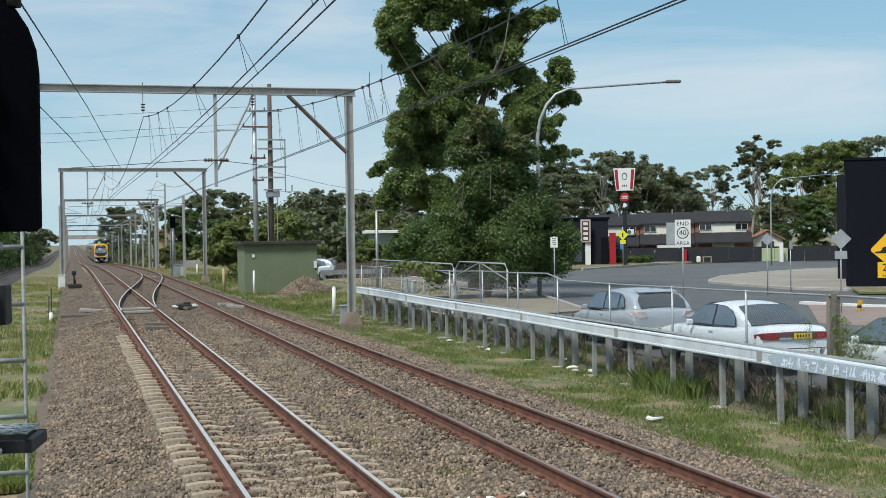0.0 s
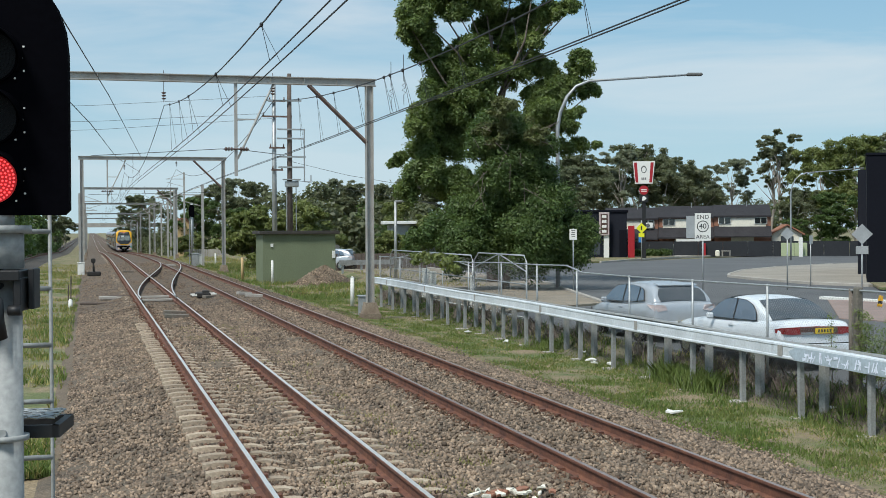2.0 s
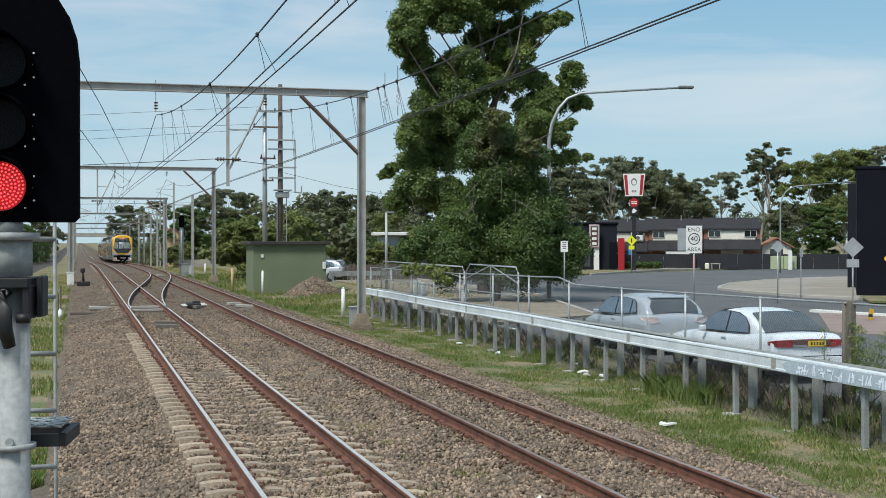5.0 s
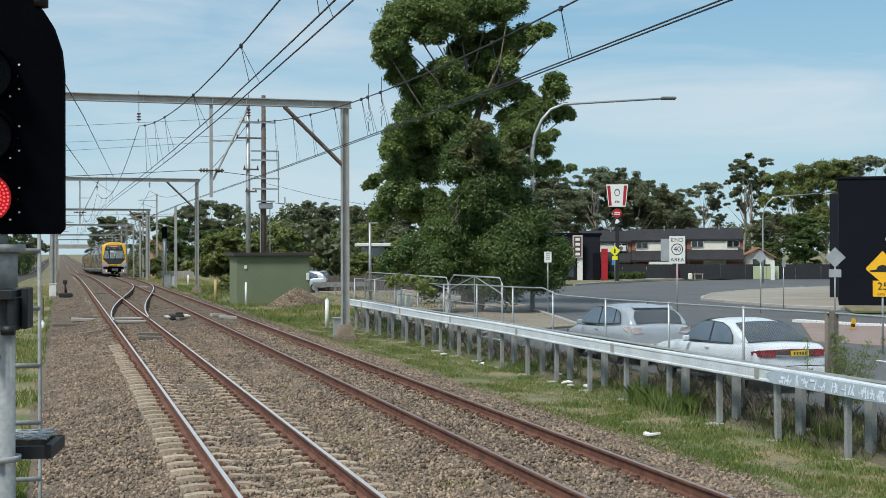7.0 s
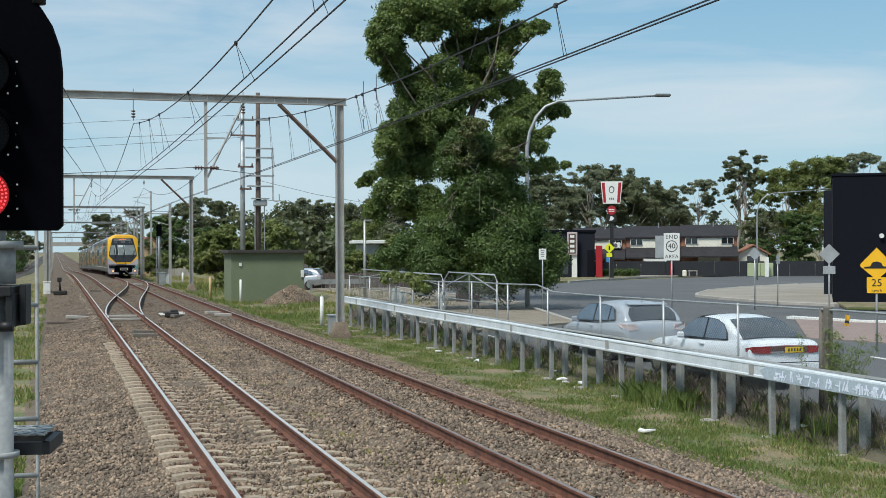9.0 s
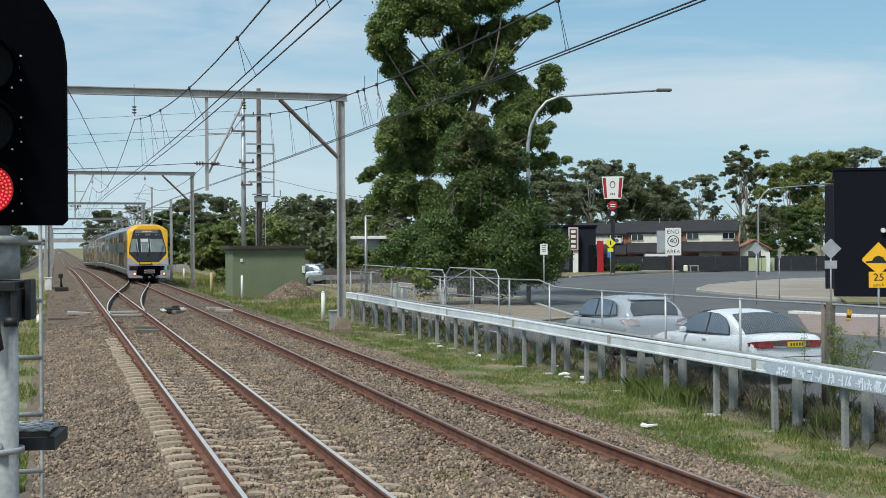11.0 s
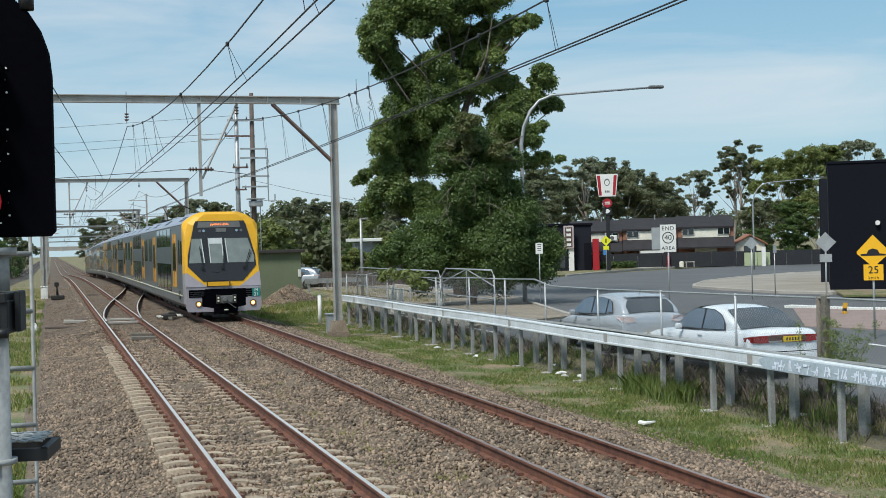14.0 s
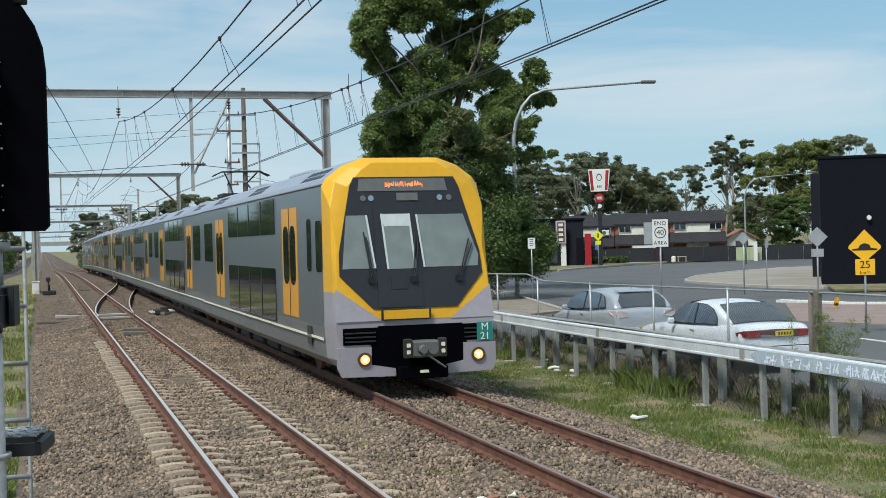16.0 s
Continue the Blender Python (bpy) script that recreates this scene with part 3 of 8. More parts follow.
def loose_wires():
    runs = [("sagging feeder wire crossing between the portals", [(3.87, 100.0, 8.15), (0.77, 46.6, 7.41), (-0.07, 32.0, 7.01), (-0.45, 20.0, 6.15), (-0.83, 8.0, 5.29)], 0.014),
            ("horizontal pull-off wire at the first portal", [(0.17, 46.5, 5.3), (2.33, 46.5, 5.43), (4.58, 46.5, 5.58), (5.21, 46.5, 5.57), (6.8, 46.5, 5.39)], 0.012),
            ("sagging wire running under the feeder beside the portals", [(-1.4, 22.0, 6.1), (0.14, 36.0, 5.57), (1.29, 60.0, 5.97), (3.59, 95.0, 6.85)], 0.011),
            ("horizontal pull-off wire at the next portal", [(0.0, 100.4, 5.4), (3.0, 100.4, 5.45), (9.9, 100.4, 5.6)], 0.014),
            ("thin line wire strung high across the yard", [(-12.6, 112.0, 12.6), (0.42, 106.0, 12.56), (13.46, 100.0, 12.97)], 0.014),
            ("thin line wire strung high across the yard", [(-11.2, 112.0, 11.4), (0.89, 106.0, 11.33), (12.98, 100.0, 11.62)], 0.014),
            ("thin line wire strung high across the yard", [(-12.2, 112.0, 10.5), (0.89, 106.0, 10.67), (13.98, 100.0, 11.29)], 0.014),
            ("service wire running from the pole to the trees", [(14.9, 99.7, 6.6), (18, 92, 5.6), (21.5, 80, 4.3)], 0.014),
            ("service wire running from the pole to the trees", [(14.9, 99.7, 8.0), (18, 92, 6.6), (22.5, 80, 5.0)], 0.014)]
    for label, pts, r in runs:
        bm = bmesh.new()
        tube(bm, pts, r, 5)
        solo("line_wire", bm, "wire", label, "wire", group="line wires")
    # zigzag tension springs on the droppers
    for x, y, z in ((2.3, 70, 6.2), (W2 + 0.06, 26.75, 5.85), (W2 + 0.06, 27.95, 5.85)):
        bm = bmesh.new()
        pts = [(x, y, z + 0.55), (x, y, z)] + [(x + (0.04 if k % 2 else -0.04), y, z - 0.05 * k) for k in range(1, 6)] + [(x, y, z - 0.3), (x, y, z - 0.5)]
        tube(bm, pts, 0.007, 4)
        solo("wire_spring", bm, "wire", "zigzag jumper wire hanging on the overhead line", "wire", group="jumper wires")


loose_wires()


# ---- signal beside the camera ----
def build_signal():
    yaw = -9.0
    s = thing("railway_signal", "tall black railway signal head showing red on a grey mast", "railway signal", pose(-0.27, 5.30, 0, 0, 0, yaw))
    bm = bmesh.new()
    hw, zb, zt = 0.29, 2.77, 3.62
    pts = [(-hw, zb + 0.02), (-hw + 0.02, zb), (hw - 0.02, zb), (hw, zb + 0.02)]
    for k in range(13):
        a = math.pi * k / 12
        pts.append((hw * math.cos(a), zt - 0.22 + 0.36 * math.sin(a)))
    slab(bm, [(x, 0, z) for x, z in pts], (0, 0.05, 0))
    part("backboard", bm, "signalblack", s, "matt black backboard with a rounded top")
    for k, z in enumerate((2.91, 3.15, 3.39)):
        bm = bmesh.new()
        cyl(bm, (0, -0.02, z), (0, 0.0, z), 0.103, seg=28)
        housing = part("lens_housing", bm, "signalblack", s)
        bm = bmesh.new()
        seg = 20
        for j in range(seg):  # hood over the lens
            a0, a1 = radians(-30 + 240 * j / seg), radians(-30 + 240 * (j + 1) / seg)
            q = []
            for a, r, d in ((a0, 0.118, 0), (a1, 0.118, 0), (a1, 0.112, 1), (a0, 0.112, 1)):
                ln = 0.03 + 0.16 * max(0, math.sin(a))
                q.append((r * math.cos(a), -ln * d, z + r * math.sin(a)))
            f = bm.faces.new([bm.verts.new(v) for v in q])
        bmesh.ops.remove_doubles(bm, verts=bm.verts, dist=0.0005)
        bmesh.ops.solidify(bm, geom=bm.faces[:], thickness=0.004)
        part("hood", bm, "signalblack", housing)
        bm = bmesh.new()
        cyl(bm, (0, -0.026, z), (0, -0.021, z), 0.096, seg=28)
        part("lens", bm, "redlens" if k == 0 else "darklens", housing, "lit red lens" if k == 0 else "unlit dark lens")
        bm = bmesh.new()
        for ring in range(7):
            n = 1 if ring == 0 else ring * 6
            for j in range(n):
                a = 2 * math.pi * j / n + ring * 0.3
                cyl(bm, (ring * 0.0142 * math.cos(a), -0.031, z + ring * 0.0142 * math.sin(a)), (ring * 0.0142 * math.cos(a), -0.026, z + ring * 0.0142 * math.sin(a)), 0.0040, seg=6)
        tagged(part("led_panel", bm, "red" if k == 0 else "darklens", housing), kind="stuff")
    for z in (2.91, 3.15, 3.39):
        for k, (dx, dz) in enumerate(((0.122, 0.04), (0.115, -0.005), (0.122, -0.055), (0.082, 0.078), (0.088, -0.084), (-0.086, -0.086))):
            bm = bmesh.new()
            cyl(bm, (dx, -0.006, z + dz), (dx, 0, z + dz), 0.0042, seg=6)
            # alternate heads are white: a glint put into the colour
            part("bolt", bm, "panel" if k % 2 else "white", s)
    bm = bmesh.new()
    cyl(bm, (0.03, 0.05, -0.5), (0.03, 0.05, 2.52), 0.066, seg=20)
    part("mast", bm, "mastgrey", s)
    bm = bmesh.new()
    cyl(bm, (0.02, 0.05, 2.56), (0.02, 0.05, 2.72), 0.085, seg=20)
    cyl(bm, (0.02, 0.05, 2.70), (0.02, 0.05, 2.73), 0.115, seg=20)
    cyl(bm, (0.02, 0.05, 2.73), (0.02, 0.05, 2.79), 0.05, seg=12)
    part("collar", bm, "mastgrey", s)
    bm = bmesh.new()
    box(bm, 0.02, 0.03, 2.535, 0.19, 0.24, 0.04, 0.004)
    box(bm, -0.066, 0.02, 2.46, 0.02, 0.2, 0.13, 0.004)
    box(bm, 0.104, 0.02, 2.46, 0.03, 0.2, 0.13, 0.004)
    box(bm, 0.14, 0.06, 2.48, 0.025, 0.12, 0.16, 0.004)
    box(bm, 0.02, 0.1, 2.46, 0.15, 0.02, 0.12)
    for q in (-0.05, 0.09):
        cyl(bm, (q - 0.02, -0.08, 2.40), (q + 0.03, -0.08, 2.40), 0.02, seg=8)
    tube(bm, [(0.02, -0.06, 2.5), (0.02, -0.09, 2.44), (0.028, -0.088, 2.36), (0.042, -0.07, 2.29)], [0.032, 0.034, 0.03, 0.024], 10)
    part("cable_bracket", bm, "black", s, "black bracket with a bent cable")
    bm = bmesh.new()
    cyl(bm, (0.03, 0.05, 1.88), (0.03, 0.05, 1.90), 0.088, seg=20)
    cyl(bm, (0.03, -0.022, 1.915), (0.03, -0.012, 1.915), 0.016, seg=10)
    part("clamp", bm, "mastgrey", s)
    bm = bmesh.new()
    for z0 in (1.90,):
        for y in (0.12, 0.42):
            box(bm, -0.145, y, z0, 0.73, 0.03, 0.05)
        for x in (-0.5, 0.21):
            box(bm, x, 0.27, z0, 0.03, 0.33, 0.05)
    step = part("step_frame", bm, "black", s)
    for j in range(6):
        bm = bmesh.new()
        n = 20
        tube(bm, [(-0.49 + 0.69 * q / n, 0.15 + 0.05 * j + (0.012 if q % 2 else -0.012), 1.95) for q in range(n + 1)], 0.005, 4)
        part("grating_bar", bm, "galv", step)
    for j in range(13):
        bm = bmesh.new()
        x = -0.47 + 0.053 * j
        tube(bm, [(x + (0.02 if q % 2 else -0.02), 0.14 + 0.05 * q, 1.955) for q in range(6)], 0.0035, 4)
        part("grating_bar", bm, "galv", step)
    bm = bmesh.new()
    box(bm, -0.05, 0.1, 3.83, 0.6, 0.2, 0.05, 0.01)
    cyl(bm, (0.12, 0.02, 3.80), (0.12, 0.02, 3.62), 0.014, seg=8)
    cyl(bm, (0.2, 0.02, 3.74), (0.2, 0.02, 3.66), 0.03, seg=8)
    cyl(bm, (0.1, 0.02, 3.72), (0.24, 0.02, 3.72), 0.012, seg=8)
    part("top_bracket", bm, "black", s)
    # ladder
    l = thing("signal_ladder", "narrow weathered steel ladder standing behind the signal mast", "ladder")
    for dx in (0.0, 0.345):
        bm = bmesh.new()
        cyl(bm, (-0.435 + dx, 6.72, -0.55), (-0.44 + dx, 6.5, 3.2), 0.009, seg=8)
        part("stile", bm, "postgalv", l)
    for k in range(13):
        z = 2.705 - 0.278 * k
        if z > -0.4:
            bm = bmesh.new()
            yy = 6.5 + 0.22 * (3.2 - z) / 3.75
            cyl(bm, (-0.437, yy, z), (-0.09, yy, z), 0.0125, seg=8)
            part("rung", bm, "postgalv", l)


build_signal()


# ---- guard rail and fence ----
def build_guard_rail():
    g = thing("guard_rail", "galvanised W-beam guard rail with graffiti on steel posts", "guard rail")
    x, zt = 12.05, 0.63
    sec = [(0.075, -0.03), (0.06, 0.0), (-0.03, 0.0), (-0.052, -0.014), (-0.056, -0.045), (-0.045, -0.06), (-0.045, -0.215), (-0.058, -0.232), (-0.058, -0.262), (-0.03, -0.28)]
    closed = sec + [(u + 0.008, w + (0.006 if w < -0.27 else 0) - (0.008 if w > -0.01 else 0)) for u, w in reversed(sec)]
    for k in range(12):
        y0 = 4.0 + 4.26 * k
        bm = bmesh.new()
        rings = [[bm.verts.new((x + u + (0.004 * (k % 2)), y, zt + w + 0.01 * math.sin(y * 0.4))) for u, w in closed] for y in (y0, y0 + 2.13, y0 + 4.26)]
        for a, b in zip(rings, rings[1:]):
            for i in range(len(closed)):
                j = (i + 1) % len(closed)
                bm.faces.new((a[i], a[j], b[j], b[i]))
        part("beam_section", bm, "rail_galv", g)
    for k in range(24):
        y = 5.35 + 2.13 * k + random.uniform(-0.06, 0.06)
        lean = random.uniform(-0.03, 0.03)
        bm = bmesh.new()
        zb = land(x + 0.12, y)
        for dy in (-0.04, 0.04):
            slab(bm, [(x + 0.04, y + dy - 0.006, zb - 0.1), (x + 0.13, y + dy - 0.006, zb - 0.1), (x + 0.13 + lean, y + dy - 0.006, zt - 0.02), (x + 0.04 + lean, y + dy - 0.006, zt - 0.02)], (0, 0.012, 0))
        slab(bm, [(x + 0.045, y - 0.045, zb - 0.1), (x + 0.045, y + 0.045, zb - 0.1), (x + 0.045 + lean, y + 0.045, zt - 0.02), (x + 0.045 + lean, y - 0.045, zt - 0.02)], (0.012, 0, 0))
        post = part("guard_post", bm, "postgalv", g)
        if k % 3 == 1:
            bm = bmesh.new()
            box(bm, x - 0.052, y + 0.5, zt - 0.13, 0.012, 0.16, 0.2, 0.003)
            part("splice_plate", bm, "portal", g)
        bm = bmesh.new()
        w = random.uniform(0.14, 0.24)
        slab(bm, [(x - 0.02 + w * math.cos(a) * random.uniform(0.8, 1.2), y + w * math.sin(a) * random.uniform(0.8, 1.2), zb - 0.05) for a in [2 * math.pi * j / 8 for j in range(8)]], (0, 0, random.uniform(0.07, 0.1)))
        part("concrete_pad", bm, "concrete", post)
    # the rail's second side, towards the road
    back = thing("guard_rail", "second galvanised guard rail facing the road on stout grey posts", "guard rail")
    xb = 12.62
    for k in range(12):
        y0 = 4.4 + 4.26 * k
        bm = bmesh.new()
        rings = [[bm.verts.new((xb - u, y, zt - 0.03 + w + 0.01 * math.sin(y * 0.5))) for u, w in closed] for y in (y0, y0 + 2.13, y0 + 4.26)]
        for a, b in zip(rings, rings[1:]):
            for i in range(len(closed)):
                j = (i + 1) % len(closed)
                bm.faces.new((a[i], a[j], b[j], b[i]))
        part("beam_section", bm, "postgalv", back)
    for k in range(24):
        y = 5.3 + 2.13 * k + random.uniform(-0.1, 0.1)
        bm = bmesh.new()
        zb = land(xb, y)
        box(bm, xb - 0.12, y, (zb + zt) / 2 - 0.1, 0.1, 0.2, zt - zb - 0.05, 0.008)
        part("guard_post", bm, "postgalv", back)
    # faded graffiti strokes on the beam
    rng = random.Random(4)
    bm = bmesh.new()
    slab(bm, [(x - 0.060, 13.0, zt - 0.26), (x - 0.060, 20.25, zt - 0.26), (x - 0.059, 20.45, zt - 0.12), (x - 0.058, 20.2, zt - 0.03), (x - 0.058, 13.0, zt - 0.03)], (-0.003, 0, 0))
    part("painted_over_stretch", bm, "grey_paint_over", g, "grey painted-over stretch of the beam")
    bm = bmesh.new()
    y = 14.2
    while y < 20.0:
        h = rng.uniform(0.1, 0.19)
        z0 = zt - 0.25 + rng.uniform(0, 0.03)
        tilt = rng.uniform(-0.11, 0.08)
        slab(bm, [(x - 0.069, y, z0), (x - 0.069, y + 0.035, z0), (x - 0.066, y + 0.03 + tilt, z0 + h), (x - 0.066, y + tilt, z0 + h)], (-0.002, 0, 0))
        if rng.random() < 0.55:
            q = z0 + h * rng.uniform(0.1, 0.85)
            slab(bm, [(x - 0.069, y, q), (x - 0.069, y + 0.13, q + rng.uniform(-0.03, 0.03)), (x - 0.069, y + 0.13, q + 0.035), (x - 0.069, y, q + 0.03)], (-0.002, 0, 0))
        y += rng.choice((0.045, 0.06, 0.07, 0.09, 0.22))
    tagged(part("graffiti", bm, "pale_ink", g), "pale lavender sprayed strokes", kind="stuff")


M["blue_grey_ink"] = mat("blue_grey_ink", (0.24, 0.29, 0.36), 0.6, var=0.2, scale=6, fine=20, bump=0)
M["pale_ink"] = mat("pale_ink", (0.80, 0.84, 0.95), 0.6, var=0.15, scale=6, fine=20, bump=0)
M["grey_paint_over"] = mat("grey_paint_over", (0.44, 0.51, 0.57), 0.7, var=0.15, scale=4, fine=20, bump=0.05)
build_guard_rail()


def mesh_wire(parent, x, y0, y1, z0, z1, pitch=0.085, r=0.0013, name="chain_link_mesh"):
    """Diagonal wires both ways between two heights."""
    h = z1 - z0
    vs, fs = [], []
    n = int((y1 - y0 + h) / pitch)
    off = np.array([(0.0, r), (-r * 0.87, -r * 0.5), (r * 0.87, -r * 0.5)])
    for sgn in (1, -1):
        for k in range(n):
            a = y0 - h + k * pitch
            ya, yb, za, zb = a, a + h, z0, z1
            if ya < y0:
                za, ya = z0 + (y0 - ya), y0
            if yb > y1:
                zb, yb = z1 - (yb - y1), y1
            if zb - za < 0.01:
                continue
            if sgn < 0:
                za, zb = z1 - (za - z0), z1 - (zb - z0)
            b = len(vs)
            for (yy, zz) in ((ya, za), (yb, zb)):
                for o in off:
                    vs.append((x + o[0] + sgn * 0.003, yy, zz + o[1] * 1.4))
            fs += [(b, b + 1, b + 4, b + 3), (b + 1, b + 2, b + 5, b + 4), (b + 2, b, b + 3, b + 5)]
    return soup(name, np.array(vs), np.array(fs), "wirefence", parent)


def build_fence():
    x = 13.0
    f = thing("chain_link_fence", "sagging galvanised chain-link fence with steel posts along the road", "fence")
    tops = [(8.0, 1.62), (19.4, 1.60), (23.0, 1.56), (26.3, 1.53), (29.8, 1.50), (33.0, 1.50), (34.2, 1.66), (36.7, 1.62), (40.2, 1.6), (43.7, 1.52), (58.6, 1.45)]
    bm = bmesh.new()
    tube(bm, [(x, y, z) for y, z in tops], 0.021, 6)
    part("top_rail", bm, "galv", f)
    for y in (9.0, 12.4, 15.9, 23.0, 26.3, 29.8, 33.4, 36.7, 40.2, 44.0, 47.5, 51.0, 54.5, 58.5):
        zt = float(np.interp(y, [t[0] for t in tops], [t[1] for t in tops]))
        bm = bmesh.new()
        cyl(bm, (x, y, -0.35), (x, y, zt + 0.03), 0.026, seg=8)
        part("fence_post", bm, "galv", f)
    for y0, y1, zt in ((8.0, 19.75, 1.58), (19.95, 29.8, 1.50), (29.8, 33.6, 1.48), (33.6, 43.6, 1.55), (50.4, 58.5, 1.44)):
        mesh_wire(f, x, y0, y1, -0.25, zt)
    # stout timber strainer post and its stay
    bm = bmesh.new()
    box(bm, x, 19.86, 0.68, 0.13, 0.13, 1.95, 0.02)
    cyl(bm, (x + 0.02, 20.1, -0.3), (x + 0.02, 20.1, 1.62), 0.045, seg=8)
    solo("timber_post", bm, "timber", "stout weathered timber strainer post in the fence", "post")
    # gates
    g = thing("field_gate", "pair of tubular steel gates with chain-link and crossed stays", "gate")
    for y0, y1 in ((38.4, 44.1), (44.3, 57.5)):
        leaf = []
        zt = 1.86 if y0 < 44 else 1.76
        bm = bmesh.new()
        ring = [(x + 0.25, y0 + 0.12, -0.1), (x + 0.25, y0, 0.05), (x + 0.25, y0, zt - 0.2), (x + 0.25, y0 + 0.25, zt), (x + 0.25, y1 - 0.5, zt), (x + 0.25, y1, zt - 0.25), (x + 0.25, y1, 0.05), (x + 0.25, y1 - 0.12, -0.1), (x + 0.25, y0 + 0.12, -0.1)]
        tube(bm, ring, 0.026, 6)
        fr = part("gate_frame", bm, "galv", g)
        ym = (y0 + y1) / 2
        bm = bmesh.new()
        for a, b in (((y0, 1.35), (ym, zt)), ((y1, 1.35), (ym, zt)), ((y0, 0.45), (ym, -0.05)), ((y1, 0.45), (ym, -0.05)), ((y0, 0.95), (y1, 0.95)), ((ym, -0.1), (ym, zt))):
            cyl(bm, (x + 0.25, *a), (x + 0.25, *b), 0.02, seg=6)
        part("stay", bm, "galv", fr)
        mesh_wire(fr, x + 0.26, y0 + 0.05, y1 - 0.05, -0.05, zt - 0.1, 0.1)
    bm = bmesh.new()
    pts = [(x + 0.2, 43.9 + 0.28 * math.cos(a), 0.9 + 0.28 * math.sin(a)) for a in np.linspace(0, 2 * math.pi, 15)]
    tube(bm, pts, 0.018, 5)
    part("gate_ring", bm, "galv", g)
    # white boards behind the mesh
    for y, w, h in ((52.4, 0.36, 1.2), (51.2, 0.3, 1.05), (45.6, 0.14, 1.1)):
        bm = bmesh.new()
        box(bm, x + 0.6, y, 0.45, 0.05, w * 3, h, 0.01)
        solo("white_board", bm, "white", "narrow white board standing behind the fence", "board", group="white boards")


build_fence()


# ---- train ----
SEC = [(1.30, 0.42), (1.46, 0.58), (1.50, 1.15), (1.50, 2.5), (1.50, 3.72), (1.41, 3.87), (1.10, 4.10), (0.72, 4.24)]


def hull(y0, y1):
    return [(x, z) for x, z in SEC] + [(-x, z) for x, z in reversed(SEC)]


def plate(name, pts, plane, off, thick, material, parent, label=""):
    """A flat piece with the outline pts, laid on a plane (origin, u, v, normal)."""
    o, u, v, n = (Vector(q) for q in plane)
    bm = bmesh.new()
    slab(bm, [o + u * a + v * b + n * off for a, b in pts], n * thick)
    return part(name, bm, material, parent, label)


def side_plate(name, s, y0, y1, z0, z1, material, parent, off=0.004, round_=0.0, thick=0.012, label=""):
    if round_:
        r = round_
        pts = []
        for cy, cz, a0 in ((y1 - r, z1 - r, 0), (y0 + r, z1 - r, 90), (y0 + r, z0 + r, 180), (y1 - r, z0 + r, 270)):
            for k in range(5):
                a = radians(a0 + 90 * k / 4)
                pts.append((cy + r * math.cos(a), cz + r * math.sin(a)))
    else:
        pts = [(y0, z0), (y1, z0), (y1, z1), (y0, z1)]
    return plate(name, pts, ((s * 1.5, 0, 0), (0, 1, 0), (0, 0, 1), (s, 0, 0)), off, thick, material, parent, label)


CAR = 20.0


